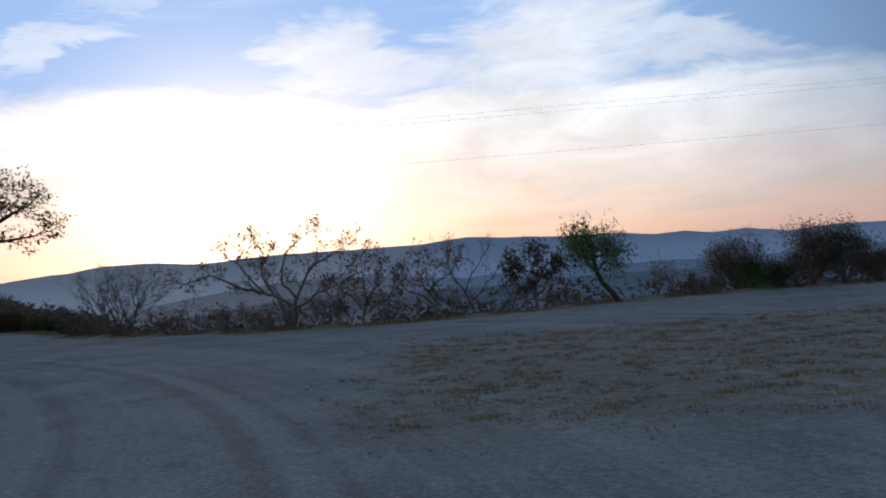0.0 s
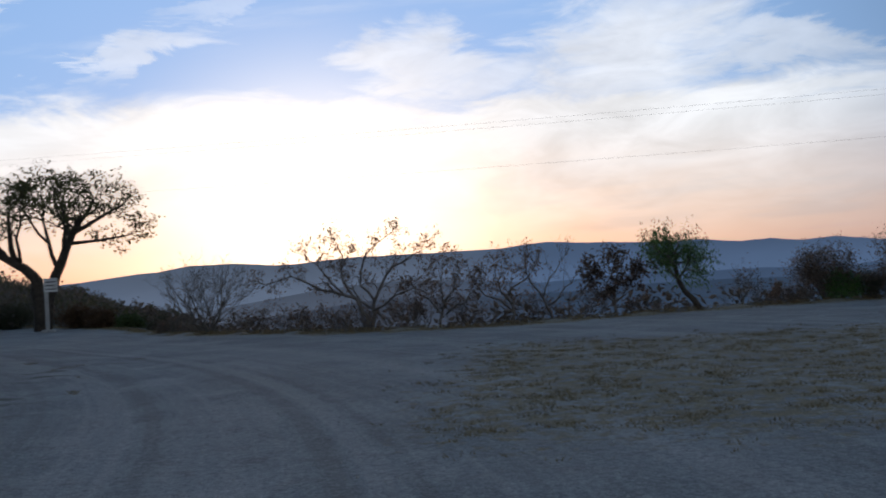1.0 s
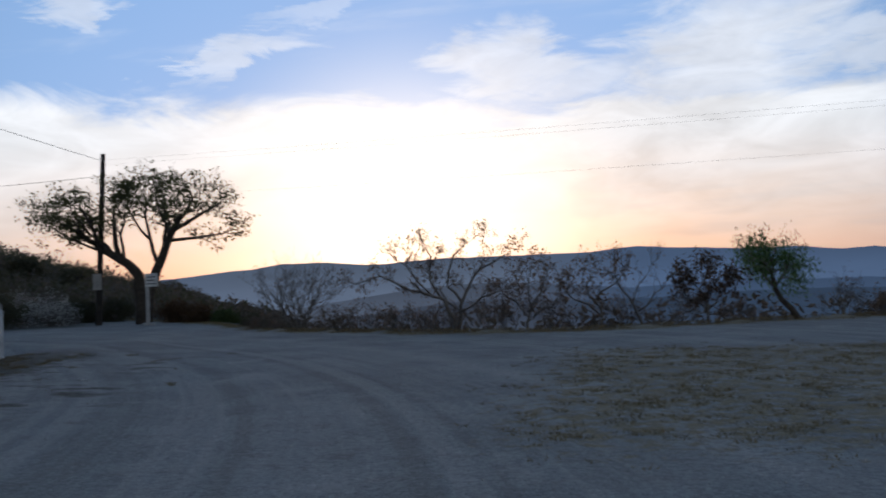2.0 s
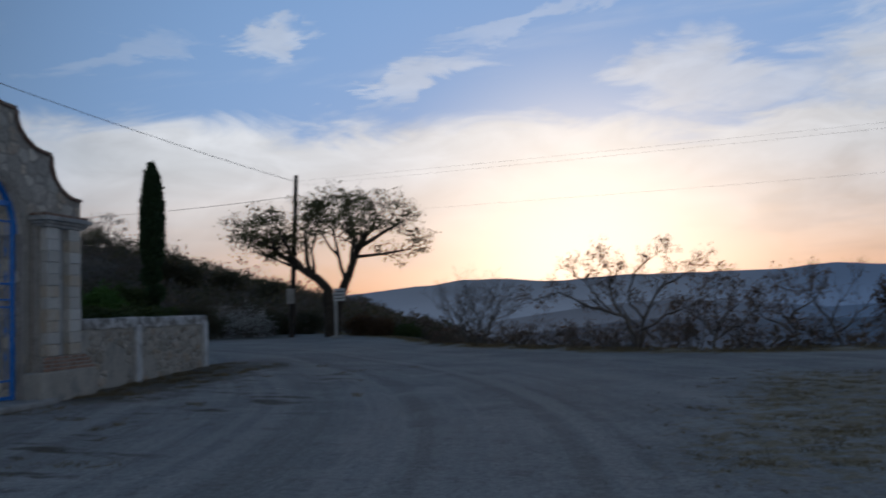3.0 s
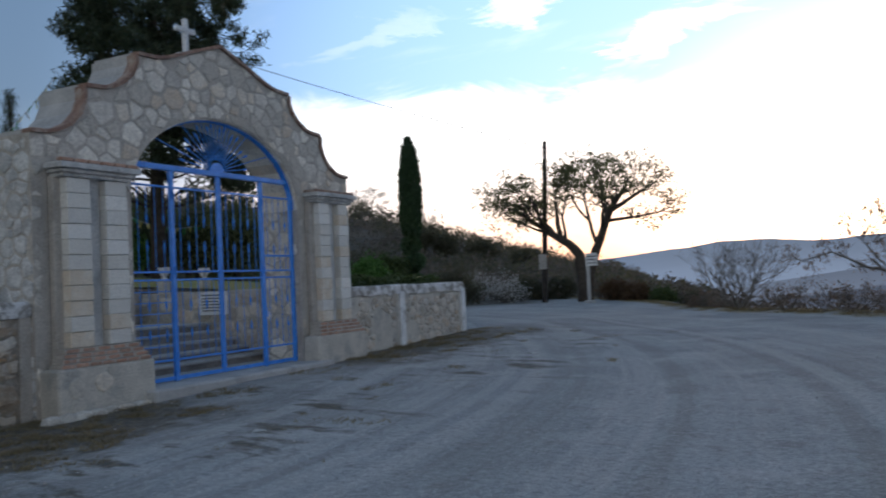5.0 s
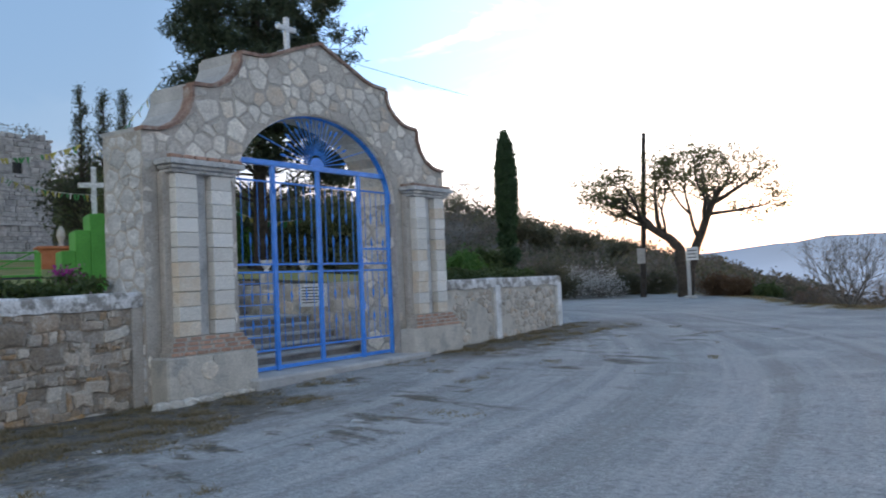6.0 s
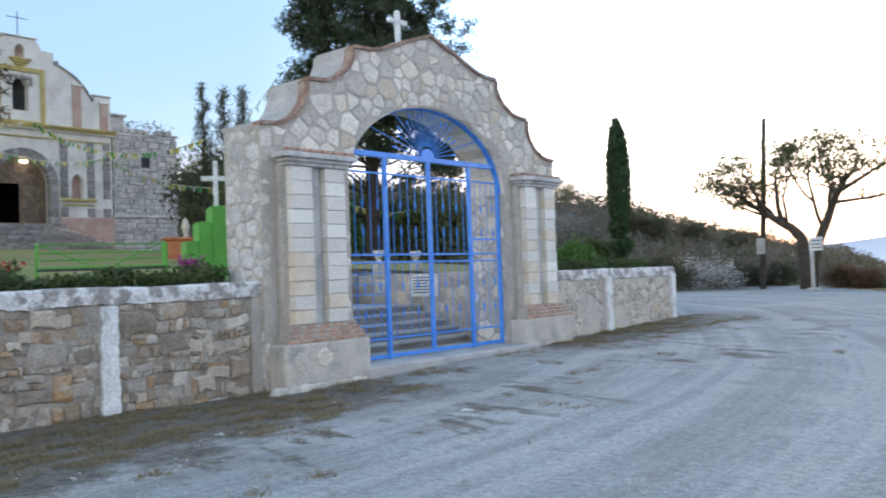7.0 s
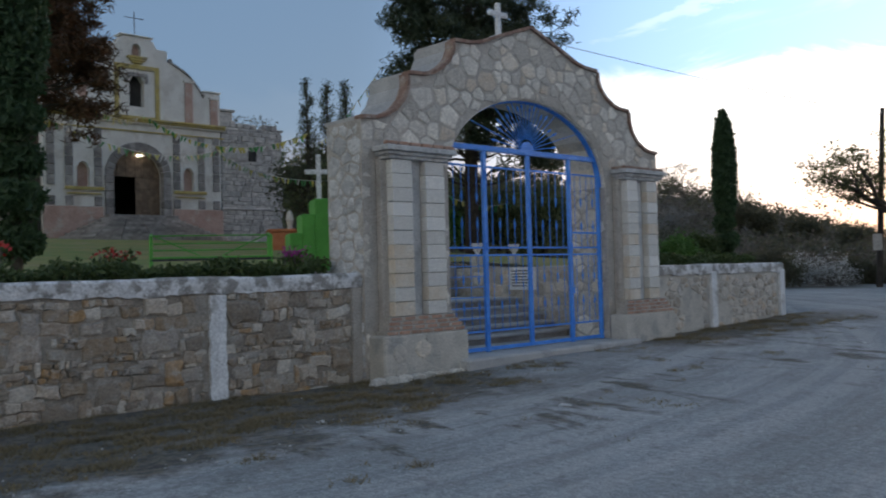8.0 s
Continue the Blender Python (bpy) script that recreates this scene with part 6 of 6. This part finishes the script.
# ---------------------------------------------------------------- poles, cables, sign
def build_pole():
    pole = thing("utility_pole", "dark tarred wooden utility pole leaning slightly", "utility pole", Matrix.Translation(on_ground(35.73, 50.0)))
    lean = polar(35.73 - 90, 0.45)
    part("post", Mesh().tube([(0, 0, -0.3), lean * 0.5 + Vector((0, 0, 4.6)), lean + Vector((0, 0, 9.2))], [0.17, 0.15, 0.115], 10), POLE, pole)
    part("plate", Mesh().box(-0.22, 0.22, -0.20, -0.17, 1.9, 2.75, 0.01), CONCRETE, pole, "pale painted metal plate", at=pose(0, 0, 0, 0, 0, 35))
    for z in (8.9, 8.2, 6.9):
        q = lean * (z / 9.2)
        part("insulator", Mesh().tube([(q.x, q.y - 0.12, z), (q.x, q.y - 0.12, z + 0.07), (q.x, q.y - 0.12, z + 0.12)], [0.05, 0.06, 0.03], 8), CONCRETE, pole)
    return lean


lean = build_pole()
far_pole = thing("utility_pole", "dark tarred wooden utility pole across the gravel", "utility pole", pose(58, 41, land(58, 41)[0]))
part("post", Mesh().tube([(0, 0, -0.3), (0, 0, 9.4)], [0.17, 0.115], 10), POLE, far_pole)


def cable(a, b, sag, label, r=0.014):
    a, b = Vector(a), Vector(b)
    pts = [a.lerp(b, k / 24) - Vector((0, 0, sag * 4 * (k / 24) * (1 - k / 24))) for k in range(25)]
    tagged(part("overhead_cable", Mesh().tube(pts, r, 5), CABLE), label, "cable")


foot = on_ground(35.73, 50.0) + lean
for z, far in ((9.05, 9.15), (8.80, 8.90), (6.95, 7.00)):
    cable((foot.x, foot.y, z), (58, 41, far), 0.35, "thin dark overhead cable between two utility poles", 0.0035)
cable((foot.x, foot.y, 9.0), (-28.6, 15.5, 11.2), 0.2, "dark overhead cable from the pole towards the pine")
cable((foot.x, foot.y, 8.2), tuple(polar(54, 76, 9.4)), 0.35, "dark overhead cable running back over the hill")


def build_signpost():
    sign = thing("road_sign", "small white sign on a stout pale grey post", "sign", Matrix.Translation(on_ground(32.85, 45.6)) @ pose(0, 0, 0, 0, 0, 32.8))
    part("post", Mesh().box(-0.09, 0.09, -0.07, 0.07, -0.2, 2.55, 0.01), CONCRETE, sign)
    part("panel", Mesh().box(-0.10, 0.50, -0.10, -0.075, 1.90, 2.55, 0.006), WHITEWASH, sign, "weathered white sign panel")
    for k in range(3):
        part("line", Mesh().box(-0.02, 0.42 - 0.1 * (k % 2), -0.104, -0.1005, 2.35 - 0.17 * k, 2.40 - 0.17 * k), HINGE, sign, "dark bar of unreadable writing")
    part("footing", Mesh().box(-0.30, 0.34, -0.25, 0.25, -0.2, 0.12, 0.05), CONCRETE, sign)


build_signpost()


# ---------------------------------------------------------------- churchyard planting and furniture
def hedge(s0, s1, v0, v1, z0, z1, seed, n):
    """A low clipped hedge of single leaves over a twiggy core."""
    g = np.random.default_rng(seed)
    ob = thing("hedge", "low clipped dark green hedge on top of the churchyard wall", "hedge", GATE, group="hedges on the churchyard wall")
    core = Mesh()
    for k in range(int((s1 - s0) / 0.25)):
        s = s0 + 0.25 * k + 0.1
        for j in range(3):
            core.tube([(s, (v0 + v1) / 2, z0 - 0.1), (s + g.uniform(-0.15, 0.15), g.uniform(v0 + 0.05, v1 - 0.05), z1 - 0.06)], [0.012, 0.004], 4, cap=False)
    tagged(part("stem", core, TWIG, ob), kind="stuff")
    cs = np.stack([g.uniform(s0, s1, n), g.uniform(v0, v1, n), z0 + (z1 - z0) * g.uniform(0, 1, n) ** 0.7], 1)
    cs[:, 2] += 0.05 * np.sin(cs[:, 0] * 3.1) + 0.04 * np.sin(cs[:, 0] * 7.7 + 1)
    part("foliage", leaf_mesh(seed, cs, 1, (0.02, 0.02, 0.03), 0.085, 0.6), HEDGE, ob)


hedge(-15.5, 8.4, 0.68, 1.25, 1.50, 1.79, 201, 24000)
hedge(17.1, 22.7, 0.68, 1.25, 1.50, 1.80, 202, 7000)


def flowers(az, d, lift, leaf, label, seed, size=0.45):
    ob = thing("flowering_plant", label, "flower", Matrix.Translation(yard(az, d)), group="flowers behind the hedge")
    rng = random.Random(seed)
    stems, tops = Mesh(), []
    for k in range(9):
        x, y = rng.uniform(-size, size) * 0.7, rng.uniform(-0.15, 0.15)
        z = lift * rng.uniform(0.8, 1.1)
        stems.tube([(x * 0.5, y, -0.1), (x, y, z)], [0.012, 0.006], 4, cap=False)
        tops.append((x, y, z))
    tagged(part("stem", stems, TWIG, ob), kind="stuff")
    part("foliage", leaf_mesh(seed, [(x, y, z * 0.6) for x, y, z in tops], 14, (0.10, 0.08, 0.10), 0.10, 0.5), HEDGE, ob)
    tagged(part("bloom", leaf_mesh(seed + 1, tops, 5, (0.06, 0.05, 0.03), 0.06, 0.8), leaf, ob), kind="stuff")


flowers(83.3, 13.6, 0.42, RED, "bright red geranium flowers behind the hedge", 211)
flowers(82.2, 13.6, 0.40, RED, "bright red geranium flowers behind the hedge", 213, 0.3)
flowers(89.6, 13.4, 0.52, RED, "bright red geranium flowers behind the hedge", 215)
flowers(72.3, 15.2, 0.50, MAGENTA, "magenta bougainvillea behind the hedge", 217)
flowers(71.6, 15.2, 0.48, MAGENTA, "magenta bougainvillea behind the hedge", 219, 0.35)
plant("bush", "fresh bright green bush behind the east wall", "bush", yard(47.3, 24.5), 221, fan(7, 0.5, 0.42, 0.03, 221), BUSHY, TWIG, FRESH, 12, (0.10, 0.10, 0.10), 0.12)
plant("bush", "olive green bush behind the east wall", "bush", yard(45.9, 26.5), 222, fan(7, 0.5, 0.50, 0.03, 222), BUSHY, TWIG, HEDGE, 10, (0.10, 0.10, 0.10), 0.12)


def build_bench():
    at = yard(77.1, 16.0)
    bench = thing("garden_bench", "low bright green iron bench on the lawn", "bench", Matrix.Translation(at) @ pose(0, 0, 0, 0, 0, 80))
    for x in (-1.02, 1.02):
        for y in (-0.22, 0.22):
            part("leg", Mesh().tube([(x, y, -0.1), (x, y, 0.68 if y < 0 else 0.74)], 0.028, 8), GREEN, bench)
        part("armrest", Mesh().tube([(x, -0.24, 0.68), (x, 0.0, 0.71), (x, 0.24, 0.74)], 0.026, 8), GREEN, bench)
        for k in range(3):
            part("bar", Mesh().tube([(x, -0.12 + 0.12 * k, 0.33), (x, -0.12 + 0.12 * k, 0.70)], 0.012, 6), GREEN, bench)
    part("seat", Mesh().box(-1.05, 1.05, -0.25, 0.25, 0.30, 0.335, 0.008), GREEN, bench)
    # dark strip along the underside of the seat's front
    part("apron", Mesh().box(-1.04, 1.04, -0.245, -0.225, 0.262, 0.299), HINGE, bench, "dark edge under the seat")
    for x in (-0.45, 0.45):
        part("foot", Mesh().tube([(x - 0.12, -0.2, -0.1), (x, -0.2, 0.27), (x + 0.12, -0.2, -0.1)], 0.016, 6), HINGE, bench)
    for z in (0.46, 0.58, 0.72):
        part("back_rail", Mesh().tube([(-1.02, 0.24, z), (1.02, 0.24, z)], 0.012, 6), GREEN, bench)
    part("brace", Mesh().tube([(-1.0, 0.23, 0.73), (-0.2, 0.23, 0.36)], 0.012, 6), GREEN, bench)
    part("brace", Mesh().tube([(1.0, 0.23, 0.73), (0.2, 0.23, 0.36)], 0.012, 6), GREEN, bench)


build_bench()


def build_yard_cross():
    at = yard(70.25, 19.0)
    base = thing("cross_pedestal", "bright green stepped masonry pedestal", "pedestal", Matrix.Translation(at) @ pose(0, 0, 0, 0, 0, 80))
    part("body", Mesh().box(-0.16, 0.52, -0.4, 0.4, -0.3, 1.43, 0.015), GREEN, base)
    part("step", Mesh().box(-0.44, -0.163, -0.4, 0.4, -0.3, 1.10, 0.015), GREEN, base)
    part("step", Mesh().box(-0.70, -0.443, -0.4, 0.4, -0.3, 0.70, 0.015), GREEN, base)
    cross = thing("cross", "white painted cross on the green pedestal", "cross", Matrix.Translation(at + Vector((0, 0, 1.43))) @ pose(0, 0, 0, 0, 0, 70))
    part("shaft", Mesh().box(-0.05, 0.05, -0.04, 0.04, 0.0, 0.98, 0.008), WHITEWASH, cross)
    part("arm", Mesh().box(-0.30, 0.30, -0.037, 0.043, 0.56, 0.66, 0.008), WHITEWASH, cross)


build_yard_cross()


def build_planter():
    at = yard(72.35, 31.0)
    pot = thing("planter", "orange terracotta brick planter on the lawn", "planter", Matrix.Translation(at) @ pose(0, 0, 0, 0, 0, 80))
    part("box", Mesh().box(-0.62, 0.62, -0.4, 0.4, -0.2, 0.62, 0.03), TERRACOTTA, pot)
    part("rim", Mesh().box(-0.68, 0.68, -0.46, 0.46, 0.622, 0.72, 0.02), TERRACOTTA, pot)
    part("urn", Mesh().tube([(0.1, 0, 0.72), (0.1, 0, 0.85), (0.1, 0, 1.05), (0.1, 0, 1.25), (0.1, 0, 1.38)], [0.09, 0.07, 0.14, 0.11, 0.04], 12), PLASTER, pot, "small white urn")
    for k, (az, d) in enumerate(((60.0, 22.0), (57.6, 22.5))):
        urn = thing("garden_urn", "white painted stone garden urn on a plinth", "urn", Matrix.Translation(yard(az, d)), group="white urns by the path")
        part("plinth", Mesh().box(-0.12, 0.12, -0.12, 0.12, -0.2, 0.22, 0.02), PLASTER, urn)
        part("bowl", Mesh().tube([(0, 0, 0.22), (0, 0, 0.27), (0, 0, 0.38), (0, 0, 0.50)], [0.08, 0.05, 0.13, 0.15], 12), WHITEWASH, urn)


build_planter()


def bunting(a, b, sag, n, seed):
    """A string of small paper flags."""
    rng = random.Random(seed)
    a, b = Vector(a), Vector(b)
    ob = thing("bunting", "sagging string of green, yellow and white paper flags", "bunting", Matrix.Translation(a), group="strings of paper flags")
    curve = [(b - a) * (k / 20) - Vector((0, 0, sag * 4 * (k / 20) * (1 - k / 20))) for k in range(21)]
    part("cord", Mesh().tube(curve, 0.012, 4, cap=False), FLAG_WHITE, ob)
    along = Vector(((b - a).x, (b - a).y, 0)).normalized()
    for k in range(n):
        t = (k + 0.5) / n
        q = (b - a) * t - Vector((0, 0, sag * 4 * t * (1 - t)))
        wide, tall = rng.uniform(0.08, 0.11), rng.uniform(0.20, 0.30)
        swing = Vector((rng.uniform(-0.15, 0.15), rng.uniform(-0.15, 0.15), -tall))
        side = along.cross(Vector((0, 0, 1))) * 0.004
        m = Mesh()
        pts = [q - along * wide, q + along * wide, q + along * wide * 0.55 + swing, q - along * wide * 0.55 + swing]
        m.add([p + side for p in pts] + [p - side for p in pts], [(0, 1, 2, 3), (7, 6, 5, 4), (1, 0, 4, 5), (2, 1, 5, 6), (3, 2, 6, 7), (0, 3, 7, 4)])
        part("flag", m, (FLAG_GREEN, FLAG_YELLOW, FLAG_GREEN, FLAG_YELLOW, FLAG_WHITE)[(k + rng.randrange(2)) % 5], ob)


def in_church(x, y, z):
    return CHURCH @ Vector((x, y, z))


bunting(in_church(0.2, -0.5, 5.4), polar(86.5, 33, 9.2), 0.9, 30, 301)
bunting(in_church(0.4, -0.5, 5.3), polar(70.9, 41, 8.2), 1.1, 44, 302)
bunting(polar(87.0, 33, 7.4), in_church(5.4, -0.6, 4.2), 1.0, 46, 303)
bunting(in_church(4.6, -0.6, 3.6), polar(67.0, 34, 5.4), 0.7, 46, 304)
bunting(in_church(8.8, -0.3, 3.4), polar(66.0, 34, 9.6), 0.8, 34, 305)
bunting(polar(63.5, 32, 5.0), polar(57.5, 36, 4.4), 0.5, 16, 306)

# weeds on the tower's broken top
tuft = thing("wall_weeds", "dry weeds growing on the broken tower top", "weeds", CHURCH @ pose(7.05, 0.8, 5.4))
rng = random.Random(331)
stems, tops = Mesh(), []
for k in range(34):
    x, h = rng.uniform(-1.9, 2.2), rng.uniform(0.2, 0.9)
    stems.tube([(x, rng.uniform(-0.5, 0.5), -0.1), (x + rng.uniform(-0.2, 0.2), 0, h)], [0.02, 0.006], 4, cap=False)
    tops.append((x, 0, h))
tagged(part("stem", stems, TWIG, tuft), kind="stuff")
part("foliage", leaf_mesh(331, tops, 9, (0.14, 0.2, 0.12), 0.14, 0.5), SCRUB, tuft)


# ---------------------------------------------------------------- grass, gravel and scrub too many to count
def blades(seed, spots, per, tall, wide):
    g = np.random.default_rng(seed)
    c = np.repeat(np.array(spots), per, axis=0)
    n = len(c)
    c[:, :2] += g.normal(0, 0.045, (n, 2))
    a = g.uniform(0, 2 * np.pi, n)
    h = tall * g.uniform(0.4, 1.3, n)
    lean = g.normal(0, 1.1, (n, 2)) * h[:, None]
    side = np.stack([np.cos(a), np.sin(a), 0 * a], 1) * wide
    tip = c + np.stack([lean[:, 0], lean[:, 1], h], 1)
    c = c - np.array([0, 0, 0.02])
    m = Mesh()
    m.v = [tuple(p) for p in np.stack([c - side, c + side, tip], 1).reshape(-1, 3)]
    m.f = [(3 * k, 3 * k + 1, 3 * k + 2) for k in range(n)]
    return m


def grass_field():
    rng = random.Random(401)
    wall_spots, loose_spots, field_spots = [], [], []
    for _ in range(90000):
        s, v = rng.uniform(-6, 24), rng.uniform(-6.5, 0.1)
        clump = noise.noise((s * 0.75, v * 1.5, 4.0)) + 0.5 * noise.noise((s * 2.6, v * 4.0, 9.0))
        edge = ease((v + 3.0 + 2.4 * ease((13 - s) / 11)) / 3.0)
        if 10.2 < s < 15.3:
            edge *= 0.55 if v < -0.7 else 0
        if s > 17:
            edge *= 0.8
        if rng.random() < ease((noise.noise((s * 2.2, v * 3.4, 7.0)) + 0.6 * noise.noise((s * 6, v * 8, 3.0)) + 0.15) / 0.5) * ease((clump + 0.95 * edge - 0.42) / 0.35) * (0.35 + 0.65 * edge):
            p = GATE @ Vector((s, v, 0))
            (wall_spots if edge > 0.45 and rng.random() < 0.75 else loose_spots).append((p.x, p.y, land(p.x, p.y)[0]))
        if len(wall_spots) > 15000:
            break
    for _ in range(90000):
        x, y = rng.uniform(-6, 20), rng.uniform(4.5, 25)
        z, grass, wild = land(x, y)
        clump = 0.7 * noise.noise((x * 1.2, y * 1.5, 6.0)) + 0.9 * noise.noise((x * 3.4, y * 3.8, 2.0))
        if rng.random() < ease((clump + grass - 0.55) / 0.4) * grass:
            field_spots.append((x, y, z))
        if len(field_spots) > 9000:
            break
    for _ in range(9000):
        x = rng.uniform(-34, 26)
        y = steps(x, EDGE) + rng.gauss(-0.1, 0.55)
        if land(x, y)[2] < 0.9:
            field_spots.append((x, y, land(x, y)[0]))
    tagged(part("dry_grass", blades(402, wall_spots, 7, 0.045, 0.008), GRASSGREEN), "trampled half-dry grass along the foot of the wall", "grass", kind="stuff")
    tufts = rng.sample(wall_spots, min(260, len(wall_spots))) + rng.sample(loose_spots, min(90, len(loose_spots)))
    tagged(part("grass_tufts", blades(405, tufts, 26, 0.075, 0.006), GRASSGREEN), "taller dry tufts among the trampled grass", "grass", kind="stuff")
    tagged(part("dry_grass", blades(404, loose_spots, 6, 0.04, 0.008), STRAW), "thin straw-coloured tufts in the gravel by the wall", "grass", kind="stuff")
    tagged(part("dry_grass", blades(403, field_spots, 6, 0.04, 0.009), STRAW), "short straw-coloured grass worn into the gravel", "grass", kind="stuff")


def pebbles():
    g = np.random.default_rng(411)
    m = Mesh()
    for _ in range(2600):
        r, a = 4 + 20 * g.uniform() ** 1.2, g.uniform(-32, 96)
        p = polar(a, r)
        s, v, _ = INTO @ p
        if v > -0.1:
            continue
        z = land(p.x, p.y)[0]
        k = 0.007 + 0.016 * g.uniform() ** 4
        turn = g.uniform(0, 6.28)
        q = [(p.x + k * math.cos(turn + j * 1.257) * g.uniform(0.7, 1.2), p.y + k * math.sin(turn + j * 1.257) * g.uniform(0.7, 1.2), z - 0.005) for j in range(5)]
        top = [(p.x + (x - p.x) * 0.6, p.y + (y - p.y) * 0.6, z + k * g.uniform(0.5, 0.9)) for x, y, _ in q]
        m.add(q + top, [tuple(range(5, 10))] + [(j, (j + 1) % 5, 5 + (j + 1) % 5, 5 + j) for j in range(5)])
    tagged(part("loose_stones", m, CONCRETE), "small loose pale stones on the gravel", "stones", kind="stuff")


def hillside():
    """Dry scrub over the slope behind the churchyard and below the edge."""
    rng = random.Random(421)
    dark, brown, stems = [], [], Mesh()
    for k in range(3600):
        az = rng.uniform(24, 104)
        r = rng.uniform(52, 150) if az < 62 else rng.uniform(62, 150)
        p = polar(az, r)
        s, v, _ = INTO @ p
        if s < 26 and v < 46 or p.y < steps(p.x, EDGE) + 0.5 and r < 56:
            continue
        z = land(p.x, p.y)[0]
        h = rng.uniform(0.7, 2.0) * (1.5 if rng.random() < 0.12 else 1) * (0.4 + 0.6 * ease((az - 28) / 8))
        patch = noise.noise((p.x * 0.04, p.y * 0.04, 6)) + rng.uniform(-0.3, 0.3)
        (dark if patch > 0.05 else brown).extend((p.x + rng.gauss(0, h * 0.38), p.y + rng.gauss(0, h * 0.38), z + h * rng.uniform(0.15, 0.95)) for _ in range(9))
        for _ in range(2):
            stems.tube([(p.x, p.y, z - 0.2), (p.x + rng.gauss(0, h * 0.3), p.y + rng.gauss(0, h * 0.3), z + h)], [0.05, 0.015], 3, cap=False)
    tagged(part("hillside_scrub", leaf_mesh(422, dark, 4, (0.26, 0.26, 0.22), 0.42, 0.6), SCRUB), "dark dense scrub covering the hillside", "scrub", kind="stuff")
    tagged(part("hillside_scrub", leaf_mesh(423, brown, 3, (0.26, 0.26, 0.22), 0.36, 0.5), DRYBRUSH), "grey-brown leafless scrub covering the hillside", "scrub", kind="stuff")
    tagged(part("scrub_stems", stems, TWIG), "bare stems of the hillside scrub", "scrub", kind="stuff")


def slope_scrub():
    """Brush just over the edge of the plateau."""
    rng = random.Random(431)
    spots = []
    for _ in range(900):
        x = rng.uniform(-30, 60)
        y = steps(x, EDGE) + rng.uniform(2.5, 26)
        z, h = land(x, y)[0], rng.uniform(0.5, 1.3)
        spots.extend((x + rng.gauss(0, 0.4), y + rng.gauss(0, 0.4), z + h * rng.random()) for _ in range(7))
    tagged(part("slope_scrub", leaf_mesh(432, spots, 3, (0.2, 0.2, 0.16), 0.30, 0.5), DRYBRUSH), "dry brush on the slope below the edge", "scrub", kind="stuff")


grass_field()
pebbles()
hillside()
slope_scrub()
plant("hilltop_tree", "small flat-topped tree on the crest of the hill", "tree", on_ground(46.7, 146), 441, [((0.25, 0, 1), 3.2, 0.18), ((-0.4, 0, 1), 3.0, 0.16)], SPREADING, BARK, SCRUB, 2, (0.3, 0.3, 0.2), 0.30)
plant("hilltop_tree", "small flat-topped tree on the crest of the hill", "tree", on_ground(49.6, 140), 442, [((0.2, 0, 1), 1.9, 0.13), ((-0.4, 0, 1), 1.9, 0.12)], SPREADING, BARK, SCRUB, 2, (0.3, 0.3, 0.2), 0.30)
for az, h, seed in ((43.4, 1.7, 451), (42.0, 1.5, 452), (39.4, 1.5, 453), (37.0, 1.3, 454)):
    plant("hill_tree", "dark rounded tree on the hillside", "tree", on_ground(az, 95), seed, [((0.1, 0, 1), h, 0.14), ((-0.3, 0.2, 1), h * 0.9, 0.12)], ROUNDED, BARK, SCRUB, 10, (0.3, 0.3, 0.26), 0.32, group="dark trees on the hillside")

for k, (s, v) in enumerate(((5.6, -3.0), (7.9, -4.6), (17.5, -4.2), (20.0, -6.5))):
    q = GATE @ Vector((s, v, 0))
    m = Mesh().add([(-0.07, -0.04, 0.004), (0.06, -0.05, 0.012), (0.075, 0.035, 0.004), (-0.05, 0.05, 0.022), (-0.07, -0.04, 0.0), (0.06, -0.05, 0.006), (0.075, 0.035, 0.0), (-0.05, 0.05, 0.016)],
                   [(0, 1, 2, 3), (7, 6, 5, 4), (0, 4, 5, 1), (1, 5, 6, 2), (2, 6, 7, 3), (3, 7, 4, 0)])
    tagged(part("paper_scrap", m, FLAG_WHITE, at=Matrix.Translation((q.x, q.y, land(q.x, q.y)[0] + 0.006)) @ pose(0, 0, 0, 0, 0, 40 * k)), "crumpled scrap of white paper on the gravel", "litter", "scraps of paper")
